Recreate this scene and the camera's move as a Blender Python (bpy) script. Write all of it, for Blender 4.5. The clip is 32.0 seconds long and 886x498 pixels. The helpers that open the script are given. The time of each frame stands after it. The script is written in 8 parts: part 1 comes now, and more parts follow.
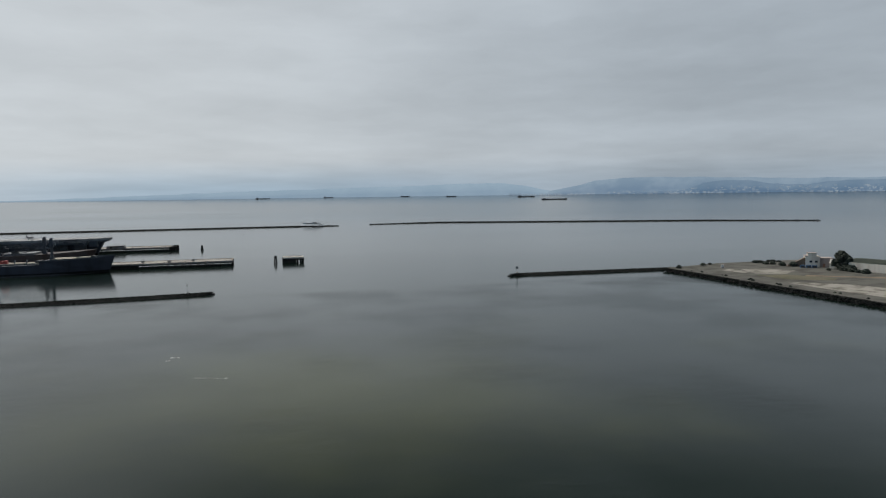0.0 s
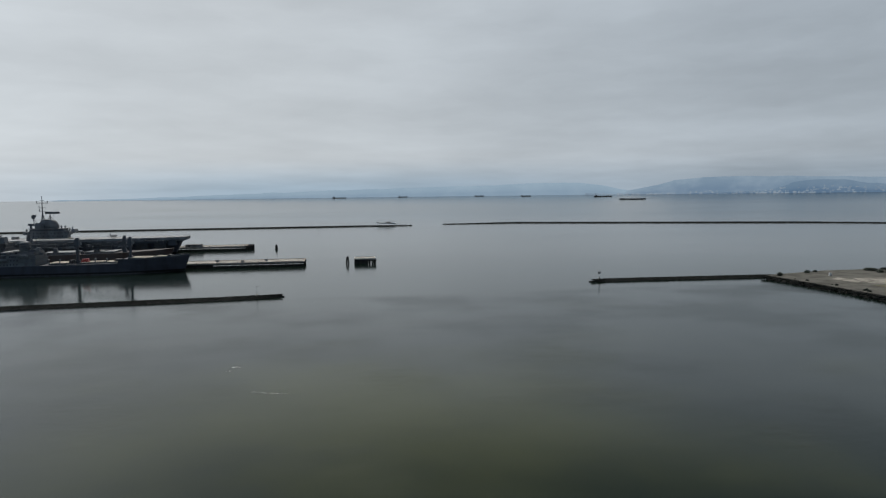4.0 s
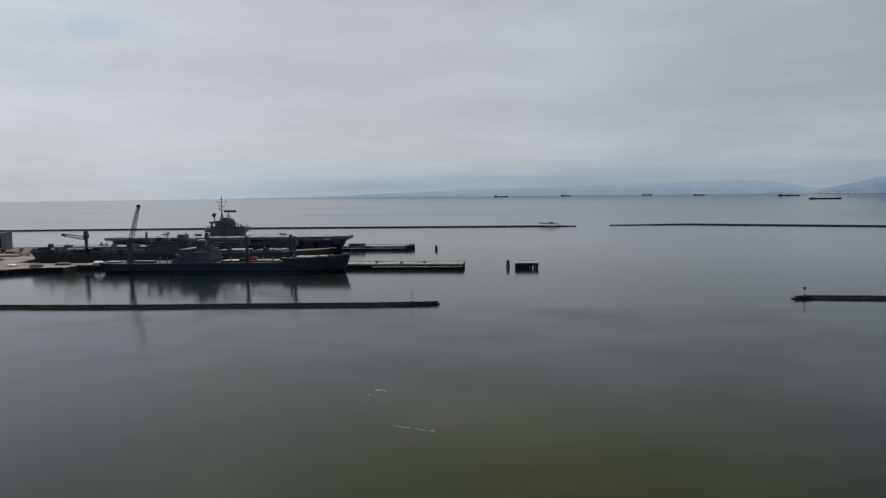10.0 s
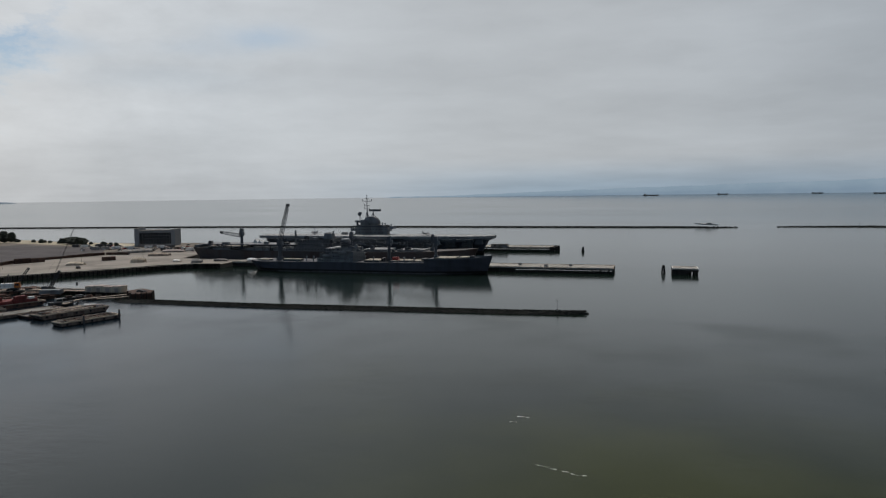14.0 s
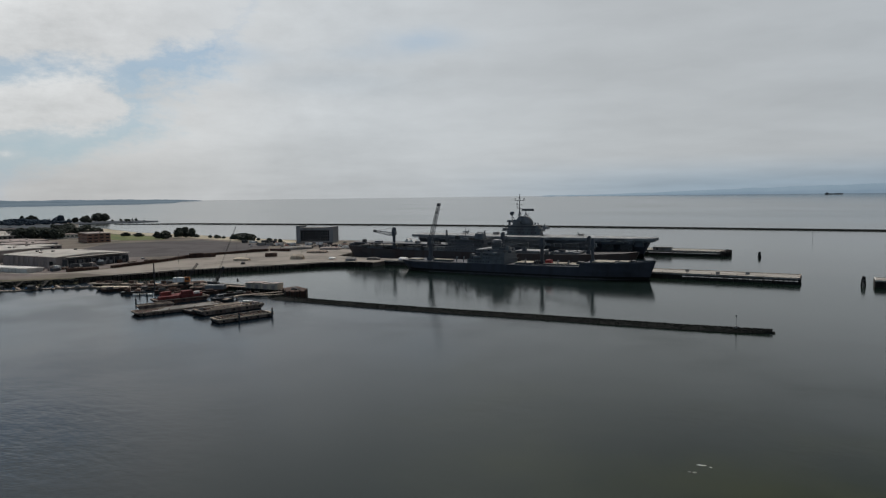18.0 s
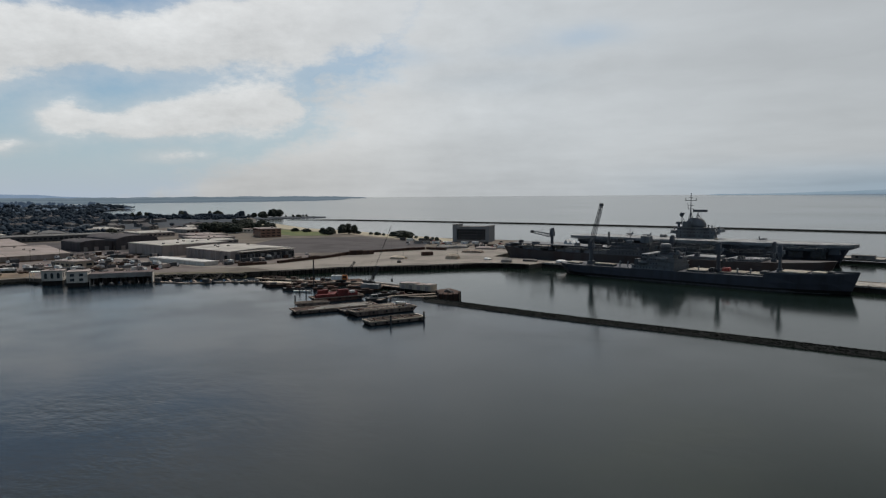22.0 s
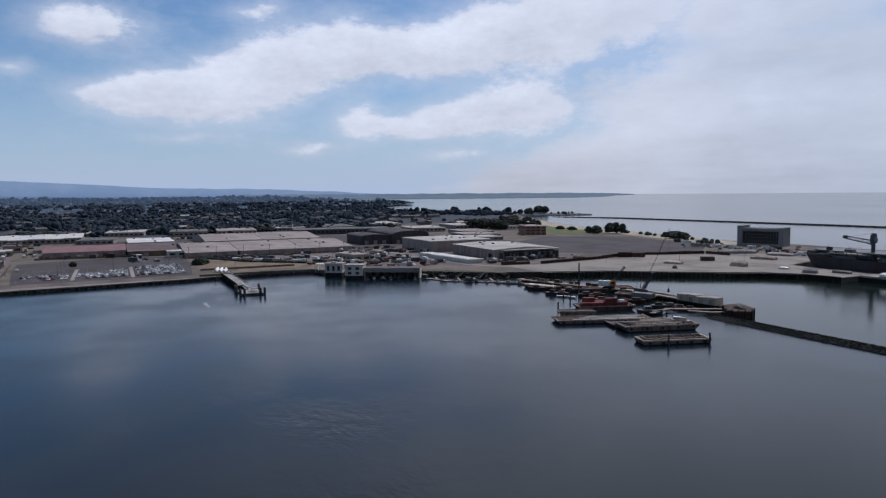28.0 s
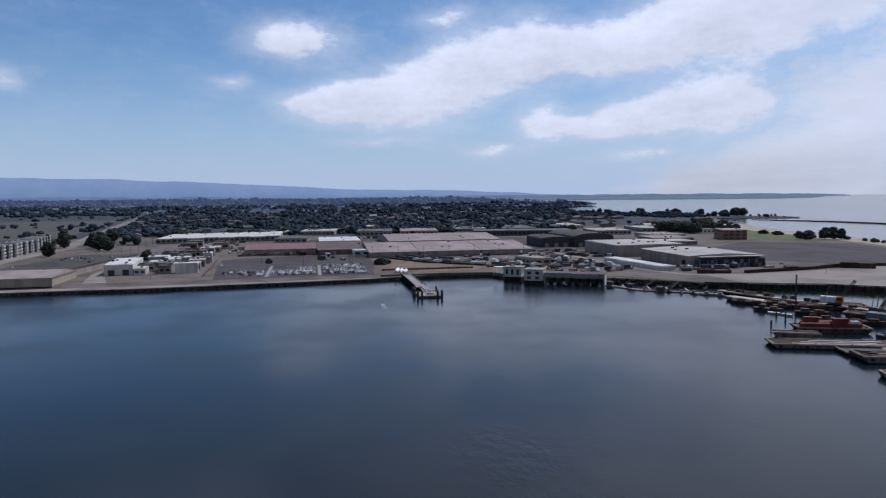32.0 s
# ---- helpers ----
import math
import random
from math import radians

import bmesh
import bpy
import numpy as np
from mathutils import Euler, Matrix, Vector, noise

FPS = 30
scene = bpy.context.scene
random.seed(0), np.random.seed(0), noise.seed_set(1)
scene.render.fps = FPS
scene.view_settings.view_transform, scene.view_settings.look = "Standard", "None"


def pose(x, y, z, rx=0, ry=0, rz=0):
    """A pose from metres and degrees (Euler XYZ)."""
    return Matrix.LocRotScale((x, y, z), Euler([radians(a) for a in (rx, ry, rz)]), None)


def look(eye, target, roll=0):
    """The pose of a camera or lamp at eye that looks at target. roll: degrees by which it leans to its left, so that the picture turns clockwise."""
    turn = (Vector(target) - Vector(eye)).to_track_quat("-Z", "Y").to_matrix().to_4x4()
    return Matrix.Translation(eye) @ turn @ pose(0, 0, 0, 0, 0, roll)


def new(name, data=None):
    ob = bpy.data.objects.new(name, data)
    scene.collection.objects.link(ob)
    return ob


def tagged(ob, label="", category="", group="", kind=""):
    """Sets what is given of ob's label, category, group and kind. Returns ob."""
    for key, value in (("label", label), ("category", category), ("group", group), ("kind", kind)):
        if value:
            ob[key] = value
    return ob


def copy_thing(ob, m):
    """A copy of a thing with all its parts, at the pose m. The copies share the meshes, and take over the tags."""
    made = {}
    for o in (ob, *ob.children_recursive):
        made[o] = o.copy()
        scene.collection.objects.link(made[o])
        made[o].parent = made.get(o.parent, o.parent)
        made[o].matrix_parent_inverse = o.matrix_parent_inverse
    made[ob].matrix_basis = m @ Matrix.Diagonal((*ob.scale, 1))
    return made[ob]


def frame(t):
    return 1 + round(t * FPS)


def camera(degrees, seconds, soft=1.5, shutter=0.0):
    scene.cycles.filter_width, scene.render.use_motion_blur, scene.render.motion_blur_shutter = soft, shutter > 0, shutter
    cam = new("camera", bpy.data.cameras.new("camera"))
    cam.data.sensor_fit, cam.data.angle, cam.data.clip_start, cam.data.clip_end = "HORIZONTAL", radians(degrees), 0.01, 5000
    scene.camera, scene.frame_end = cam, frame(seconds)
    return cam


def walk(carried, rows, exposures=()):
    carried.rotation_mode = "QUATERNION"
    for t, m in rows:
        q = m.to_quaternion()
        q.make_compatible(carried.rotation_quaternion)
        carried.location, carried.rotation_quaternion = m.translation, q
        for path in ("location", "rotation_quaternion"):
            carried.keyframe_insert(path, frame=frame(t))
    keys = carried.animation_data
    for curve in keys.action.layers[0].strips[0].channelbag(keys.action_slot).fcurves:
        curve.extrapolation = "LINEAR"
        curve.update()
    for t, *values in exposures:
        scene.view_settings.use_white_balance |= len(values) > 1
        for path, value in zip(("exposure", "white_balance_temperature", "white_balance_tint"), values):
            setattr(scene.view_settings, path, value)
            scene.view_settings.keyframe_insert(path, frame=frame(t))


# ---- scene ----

# camera: seconds, place, then turn to the left, tilt and lean in degrees
PATH = [
    (0, -1.10, -75.63, 57.56, -14.603, -4.655, -0.766),
    (0.5, -0.68, -72.79, 57.59, -14.034, -4.643, -0.750),
    (1, -0.24, -69.96, 57.62, -13.460, -4.631, -0.749),
    (1.5, 0.21, -67.14, 57.65, -12.886, -4.622, -0.748),
    (2, 0.66, -64.35, 57.67, -12.193, -4.627, -0.745),
    (2.5, 1.13, -61.57, 57.70, -11.283, -4.630, -0.734),
    (3, 1.59, -58.79, 57.74, -10.358, -4.631, -0.705),
    (3.5, 2.03, -55.99, 57.78, -9.429, -4.632, -0.696),
    (5.5, 3.04, -44.55, 57.98, -5.656, -4.592, -0.647),
    (6, 3.24, -41.63, 58.08, -4.659, -4.592, -0.657),
    (6.5, 3.41, -38.70, 58.19, -3.483, -4.605, -0.668),
    (7, 3.52, -35.77, 58.31, -2.310, -4.604, -0.674),
    (7.5, 3.56, -32.84, 58.45, -1.244, -4.601, -0.692),
    (8, 3.59, -29.89, 58.59, -0.347, -4.597, -0.692),
    (8.5, 3.59, -26.92, 58.73, 0.616, -4.598, -0.675),
    (9, 3.53, -23.96, 58.86, 1.924, -4.601, -0.651),
    (9.5, 3.39, -20.98, 58.98, 3.383, -4.602, -0.644),
    (10, 3.14, -18.00, 59.08, 4.908, -4.599, -0.651),
    (10.5, 2.80, -15.00, 59.16, 6.415, -4.595, -0.658),
    (11, 2.39, -11.97, 59.23, 7.856, -4.587, -0.666),
    (11.5, 1.92, -8.95, 59.29, 9.351, -4.584, -0.679),
    (12, 1.35, -5.93, 59.34, 10.823, -4.578, -0.699),
    (12.5, 0.71, -2.94, 59.40, 12.304, -4.575, -0.698),
    (13, 0.00, 0.00, 59.46, 13.800, -4.576, -0.693),
    (13.5, -0.74, 2.92, 59.52, 15.300, -4.569, -0.720),
    (14, -1.51, 5.84, 59.57, 16.814, -4.580, -0.731),
    (14.5, -2.31, 8.78, 59.62, 18.326, -4.575, -0.739),
    (16.5, -6.72, 20.07, 59.81, 24.555, -4.593, -0.729),
    (17, -8.04, 22.77, 59.90, 26.174, -4.578, -0.733),
    (17.5, -9.42, 25.42, 60.00, 27.810, -4.571, -0.737),
    (18, -10.85, 27.99, 60.11, 29.462, -4.551, -0.709),
    (18.5, -12.35, 30.47, 60.24, 31.103, -4.550, -0.675),
    (19, -13.91, 32.88, 60.37, 32.726, -4.564, -0.657),
    (19.5, -15.44, 35.30, 60.51, 34.379, -4.574, -0.649),
    (20, -16.95, 37.73, 60.67, 36.007, -4.576, -0.620),
    (20.5, -18.54, 40.13, 60.84, 37.598, -4.585, -0.595),
    (21, -20.27, 42.42, 61.00, 39.191, -4.595, -0.564),
    (21.5, -22.17, 44.49, 61.15, 40.847, -4.610, -0.517),
    (22, -24.18, 46.33, 61.29, 42.473, -4.610, -0.482),
    (22.5, -26.27, 48.01, 61.42, 44.090, -4.608, -0.463),
    (23, -28.43, 49.57, 61.54, 45.700, -4.611, -0.454),
    (23.5, -30.65, 51.09, 61.66, 47.277, -4.613, -0.460),
    (24, -32.92, 52.64, 61.77, 48.908, -4.604, -0.460),
    (24.5, -35.21, 54.26, 61.87, 50.573, -4.611, -0.461),
    (25, -37.51, 55.93, 61.96, 52.333, -4.627, -0.467),
    (25.5, -39.82, 57.65, 62.03, 54.290, -4.656, -0.470),
    (27.5, -49.88, 65.05, 62.12, 62.346, -4.736, -0.481),
    (28, -52.64, 66.21, 62.14, 64.287, -4.727, -0.474),
    (28.5, -55.44, 67.29, 62.16, 66.220, -4.728, -0.482),
    (29, -58.26, 68.30, 62.18, 68.182, -4.692, -0.476),
    (29.5, -61.09, 69.25, 62.17, 70.123, -4.668, -0.489),
    (30, -63.98, 70.15, 62.15, 72.053, -4.653, -0.508),
    (30.5, -66.95, 70.99, 62.12, 74.038, -4.618, -0.524),
    (31, -69.93, 71.78, 62.08, 76.031, -4.582, -0.531),
    (31.5, -72.88, 72.55, 62.03, 77.916, -4.554, -0.524),
    (32, -75.80, 73.34, 61.98, 79.199, -4.526, -0.537),
]
cam = camera(65.58, 32.0, soft=1.25)
walk(cam, [(t, pose(x, y, z, 90 + tilt, 0, turn) @ pose(0, 0, 0, 0, 0, lean)) for t, x, y, z, turn, tilt, lean in PATH],
     exposures=[(0.0, 0.07, 6450, 10), (6.0, 0.01, 6400, 10), (14.0, -0.20, 6480, 11), (20.0, -0.22, 6520, 10), (25.0, -0.16, 6360, 12), (27.5, -0.16, 5740, 17), (32.0, -0.09, 5560, 19)])

# ---- sky, sun ----
SUN_TURN, SUN_UP = 22.0, 56.0     # degrees to the left of +y, degrees above the horizon
world = bpy.data.worlds.new("sky")
scene.world = world
world.use_nodes = True


class Nodes:
    """Short hand for building a node tree."""

    def __init__(self, tree):
        self.t = tree
        tree.nodes.clear()

    def add(self, kind, **props):
        n = self.t.nodes.new(kind)
        for key, value in props.items():
            if key == "operation":
                n.operation = value
            elif key == "blend_type":
                n.blend_type = value
            elif key == "data_type":
                n.data_type = value
            elif key == "noise_dimensions":
                n.noise_dimensions = value
        return n

    def put(self, socket, value):
        if isinstance(value, bpy.types.NodeSocket):
            self.t.links.new(value, socket)
        elif value is not None:
            if isinstance(value, (tuple, list)) and len(value) == 3 and socket.type == "RGBA":
                value = (*value, 1)
            socket.default_value = value

    def math(self, op, a, b=None, c=None, clamp=False):
        n = self.add("ShaderNodeMath", operation=op)
        n.use_clamp = clamp
        for s, v in zip(n.inputs, (a, b, c)):
            self.put(s, v)
        return n.outputs[0]

    def mix(self, f, a, b, blend="MIX"):
        n = self.add("ShaderNodeMix", data_type="RGBA", blend_type=blend)
        self.put(n.inputs[0], f)
        self.put(n.inputs[6], a)
        self.put(n.inputs[7], b)
        return n.outputs[2]

    def ramp(self, v, lo, hi, a=0.0, b=1.0, smooth=True):
        n = self.add("ShaderNodeMapRange")
        n.interpolation_type = "SMOOTHSTEP" if smooth else "LINEAR"
        for s, x in zip(n.inputs, (v, lo, hi, a, b)):
            self.put(s, x)
        return n.outputs[0]

    def noise(self, vec, scale, detail=4.0, rough=0.55):
        n = self.add("ShaderNodeTexNoise")
        self.put(n.inputs["Vector"], vec)
        self.put(n.inputs["Scale"], scale)
        self.put(n.inputs["Detail"], detail)
        self.put(n.inputs["Roughness"], rough)
        return n.outputs["Fac"], n.outputs["Color"]

    def combine(self, x, y, z):
        n = self.add("ShaderNodeCombineXYZ")
        for s, v in zip(n.inputs, (x, y, z)):
            self.put(s, v)
        return n.outputs[0]


def build_sky():
    N = Nodes(world.node_tree)
    sky = N.add("ShaderNodeTexSky")
    sky.sky_type = "NISHITA"
    sky.sun_disc = False
    sky.sun_elevation = radians(SUN_UP)
    sky.sun_rotation = radians(-SUN_TURN)
    sky.air_density, sky.dust_density, sky.ozone_density = 1.0, 0.6, 2.0
    co = N.add("ShaderNodeTexCoord").outputs["Generated"]
    sep = N.add("ShaderNodeSeparateXYZ")
    N.put(sep.inputs[0], co)
    x, y, z = sep.outputs
    # direction as degrees: turn to the left of +y, and elevation
    flat = N.math("SQRT", N.math("ADD", N.math("MULTIPLY", x, x), N.math("MULTIPLY", y, y)))
    turn = N.math("MULTIPLY", N.math("ARCTAN2", N.math("MULTIPLY", x, -1.0), y), 57.2958)
    up = N.math("MULTIPLY", N.math("ARCTAN2", z, flat), 57.2958)
    # cloud layer seen in perspective
    zz = N.math("ADD", N.math("MAXIMUM", z, 0.0), 0.08)
    plane = N.combine(N.math("DIVIDE", x, zz), N.math("DIVIDE", y, zz), 0.0)
    wide, _ = N.noise(plane, 0.42, 3.0, 0.45)
    fine, _ = N.noise(plane, 1.5, 5.0, 0.55)
    angular = N.combine(N.math("MULTIPLY", turn, 0.20), N.math("MULTIPLY", up, 0.38), 0.0)
    puff, shift = N.noise(angular, 0.9, 6.0, 0.62)
    billow, _ = N.noise(angular, 4.2, 6.0, 0.65)
    sh = N.add("ShaderNodeSeparateColor")
    N.put(sh.inputs[0], shift)
    wturn = N.math("ADD", turn, N.math("MULTIPLY", N.math("SUBTRACT", sh.outputs[0], 0.5), 3.4))
    wup = N.math("ADD", up, N.math("MULTIPLY", N.math("SUBTRACT", sh.outputs[1], 0.5), 2.0))
    streaks, _ = N.noise(N.combine(N.math("MULTIPLY", wturn, 0.075), N.math("MULTIPLY", wup, 0.36), 3.0), 1.0, 5.0, 0.55)
    field, lift = None, None
    for a, e, w, h, lean, strength in BAND + SCATTERED + OUT_OF_VIEW:
        da = N.math("SUBTRACT", wturn, a)
        de = N.math("SUBTRACT", N.math("SUBTRACT", wup, e), N.math("MULTIPLY", da, lean))
        d2 = N.math("ADD", N.math("POWER", N.math("ABSOLUTE", N.math("DIVIDE", da, w)), 2.0), N.math("POWER", N.math("ABSOLUTE", N.math("DIVIDE", de, h)), 2.0))
        g = N.math("MULTIPLY", N.math("EXPONENT", N.math("MULTIPLY", d2, -0.9)), strength)
        rise = N.math("MULTIPLY", g, N.math("MAXIMUM", N.math("MINIMUM", N.math("DIVIDE", de, h), 1.5), -1.5))
        lift = rise if lift is None else N.math("ADD", lift, rise)
        field = g if field is None else N.math("ADD", field, N.math("MULTIPLY", g, N.math("SUBTRACT", 1.0, N.math("MINIMUM", field, 1.0))))
    rough = N.math("ADD", N.math("MULTIPLY", N.math("SUBTRACT", puff, 0.5), 0.70), N.math("MULTIPLY", N.math("SUBTRACT", billow, 0.5), 0.34))
    body = N.ramp(N.math("ADD", field, rough), 0.22, 0.72)
    # overcast sheet over the bay, breaking up towards the land
    edge = N.math("ADD", N.math("ADD", turn, N.math("MULTIPLY", N.math("MINIMUM", N.math("SUBTRACT", up, 5.0), 0.0), 1.5)), N.math("ADD", N.math("MULTIPLY", N.math("SUBTRACT", N.math("MINIMUM", up, 15.5), 5.0), 0.7), N.math("ADD", N.math("MULTIPLY", N.math("SUBTRACT", puff, 0.5), 13.0), N.math("MULTIPLY", N.math("SUBTRACT", billow, 0.5), 5.0))))
    sheet = N.ramp(edge, 58.0, 49.5)
    # thin places in the sheet: turn, elevation, half width, half height, depth
    for a, e, w, h, deep in ((31.0, 12.2, 3.2, 0.9, 0.34), (46.5, 10.9, 3.6, 0.8, 0.30), (36.0, 11.1, 3.0, 0.6, 0.12), (39.0, 9.0, 7.0, 0.9, 0.08)):
        hole = N.math("ADD", N.math("POWER", N.math("DIVIDE", N.math("SUBTRACT", wturn, a), w), 2.0), N.math("POWER", N.math("DIVIDE", N.math("SUBTRACT", wup, e), h), 2.0))
        sheet = N.math("SUBTRACT", sheet, N.math("MULTIPLY", N.math("EXPONENT", N.math("MULTIPLY", hole, -1.0)), deep), clamp=True)
    behind = N.ramp(turn, -70.0, -160.0)
    sheet = N.math("MULTIPLY", sheet, N.math("SUBTRACT", 1.0, N.math("MULTIPLY", behind, 0.7)))
    cover = N.math("MAXIMUM", N.math("MULTIPLY", sheet, 0.97), N.math("MULTIPLY", body, 0.94), clamp=True)
    # thin veil high above the land, added out of view to grey the water
    veil = N.math("MULTIPLY", N.math("MULTIPLY", N.ramp(up, 14.0, 24.0), N.ramp(turn, 112.0, 80.0, 0.0, 1.0)), N.ramp(wide, 0.30, 0.62, 0.30, 0.72))
    cover = N.math("MAXIMUM", cover, veil)
    # feathered rims round the clouds
    cover = N.math("MAXIMUM", cover, N.math("MULTIPLY", N.ramp(N.math("ADD", field, N.math("MULTIPLY", rough, 0.7)), -0.08, 0.50), 0.42))
    # brightness of the sheet: lighter under the sun, duller to the west
    tone = N.math("ADD", N.ramp(turn, -48.0, 22.0, 0.40, 0.585), N.ramp(turn, 12.0, 46.0, 0.0, 0.14))
    tone = N.math("ADD", tone, N.math("MULTIPLY", N.math("SUBTRACT", wide, 0.5), 0.22))
    tone = N.math("ADD", tone, N.math("MULTIPLY", N.math("SUBTRACT", fine, 0.5), 0.06))
    tone = N.math("ADD", tone, N.math("MULTIPLY", N.math("SUBTRACT", streaks, 0.5), 0.15))
    tone = N.math("ADD", tone, N.math("MULTIPLY", N.math("MULTIPLY", N.math("SUBTRACT", puff, 0.5), 0.22), N.ramp(turn, 14.0, 44.0)))
    # the sheet is dimmed above the view, to darken the water's reflection
    tone = N.math("MULTIPLY", tone, N.ramp(up, 15.5, 23.5, 1.0, N.ramp(turn, -8.0, 30.0, 0.26, 0.95)))
    tone = N.math("MULTIPLY", tone, N.math("SUBTRACT", 1.0, N.math("MULTIPLY", N.math("MULTIPLY", N.ramp(up, 6.5, 0.0), N.ramp(turn, 16.0, 40.0)), 0.20)))
    shade = N.math("ADD", 0.79, N.math("ADD", N.math("MULTIPLY", N.math("SUBTRACT", puff, 0.5), 0.36), N.math("MULTIPLY", N.math("SUBTRACT", billow, 0.5), 0.18)))
    shade = N.math("ADD", shade, N.math("MULTIPLY", N.math("DIVIDE", lift, N.math("ADD", field, 0.3)), 0.11))
    tone = N.mix(N.math("MULTIPLY", body, N.ramp(turn, 44.0, 60.0)), tone, shade)
    low = N.ramp(up, 3.2, 0.2)
    west = N.math("MULTIPLY", N.ramp(turn, 36.0, 6.0), N.ramp(turn, -26.0, -6.0, 0.55, 1.0))
    grey = N.mix(N.math("MULTIPLY", low, west), (0.945, 1.0, 1.035), (0.60, 0.76, 0.90))
    grey = N.mix(N.ramp(turn, 12.0, -45.0), grey, N.mix(1.0, grey, (0.945, 1.0, 1.06), "MULTIPLY"))
    grey = N.mix(N.ramp(turn, 34.0, 58.0), grey, (0.985, 1.0, 0.995))
    cloud = N.mix(1.0, grey, tone, "MULTIPLY")
    # clear part: the sky model, paler towards the horizon
    clear = N.mix(1.0, sky.outputs[0], (0.069, 0.085, 0.089), "MULTIPLY")
    # upper part out of view is dimmed, so the water mirrors less light
    clear = N.mix(1.0, clear, N.ramp(up, 13.5, 29.0, 1.0, 0.46), "MULTIPLY")
    haze = N.ramp(up, 13.0, 0.0, smooth=False)
    clear = N.mix(N.math("MULTIPLY", N.math("POWER", haze, 1.6), 0.92), clear, (0.485, 0.57, 0.68))
    colour = N.mix(cover, clear, cloud)
    bg = N.add("ShaderNodeBackground")
    N.put(bg.inputs[0], colour)
    bg.inputs[1].default_value = 1.0
    out = N.add("ShaderNodeOutputWorld")
    N.put(out.inputs[0], bg.outputs[0])


# turn, elevation, half width, half height, lean, strength
BAND = [
    (90.0, 7.3, 2.8, 1.1, 0.0, 0.8),
    (86.5, 7.5, 3.2, 1.7, 0.0, 1.0),
    (82.5, 7.9, 3.2, 2.2, -0.1, 1.1),
    (78.0, 9.4, 3.6, 3.0, -0.15, 1.1),
    (73.0, 11.2, 3.6, 2.5, -0.1, 1.1),
    (68.5, 11.2, 3.4, 1.8, 0.0, 1.1),
    (64.5, 11.4, 3.2, 1.7, 0.0, 1.05),
    (60.5, 12.4, 3.4, 2.4, -0.1, 1.1),
    (55.0, 13.1, 4.2, 3.0, -0.15, 1.1),
    (49.0, 14.6, 5.0, 3.4, -0.15, 1.1),
]
SCATTERED = [
    (91.2, 12.0, 3.4, 1.5, 0.0, 0.95),
    (71.0, 5.8, 2.0, 1.3, -0.1, 0.95),
    (67.4, 5.4, 2.2, 0.9, 0.0, 0.9),
    (64.0, 6.1, 2.8, 1.5, -0.08, 1.05),
    (60.3, 6.7, 3.0, 1.7, -0.1, 1.05),
    (56.0, 6.8, 3.4, 2.0, -0.1, 1.0),
    (75.0, 3.5, 2.4, 0.6, 0.0, 0.62),
    (63.4, 3.0, 2.8, 0.6, 0.0, 0.62),
    (111.5, 8.4, 1.5, 0.8, 0.0, 0.55),
    (96.0, 8.8, 1.6, 0.6, 0.0, 0.5),
    (84.5, 4.1, 4.0, 0.5, 0.0, 0.42),
    (79.0, 14.2, 2.6, 0.6, -0.1, 0.5),
]
# unseen clouds, added for what the water reflects
OUT_OF_VIEW = [
    (128.0, 18.0, 9.0, 4.0, 0.0, 0.9),
    (100.0, 26.0, 14.0, 4.0, -0.1, 0.8),
    (60.0, 24.0, 16.0, 5.0, -0.1, 0.9),
    (46.0, 22.0, 10.0, 5.0, 0.0, 1.0),
    (40.0, 31.0, 15.0, 6.0, 0.0, 1.0),
]
build_sky()

sun_data = bpy.data.lights.new("sun", "SUN")
sun_data.energy, sun_data.angle, sun_data.color = 3.0, radians(3.0), (1.0, 0.95, 0.88)
sun = new("sun", sun_data)
sun.matrix_world = look((-math.sin(radians(SUN_TURN)) * math.cos(radians(SUN_UP)) * 900, math.cos(radians(SUN_TURN)) * math.cos(radians(SUN_UP)) * 900,
                         math.sin(radians(SUN_UP)) * 900), (0, 0, 0))

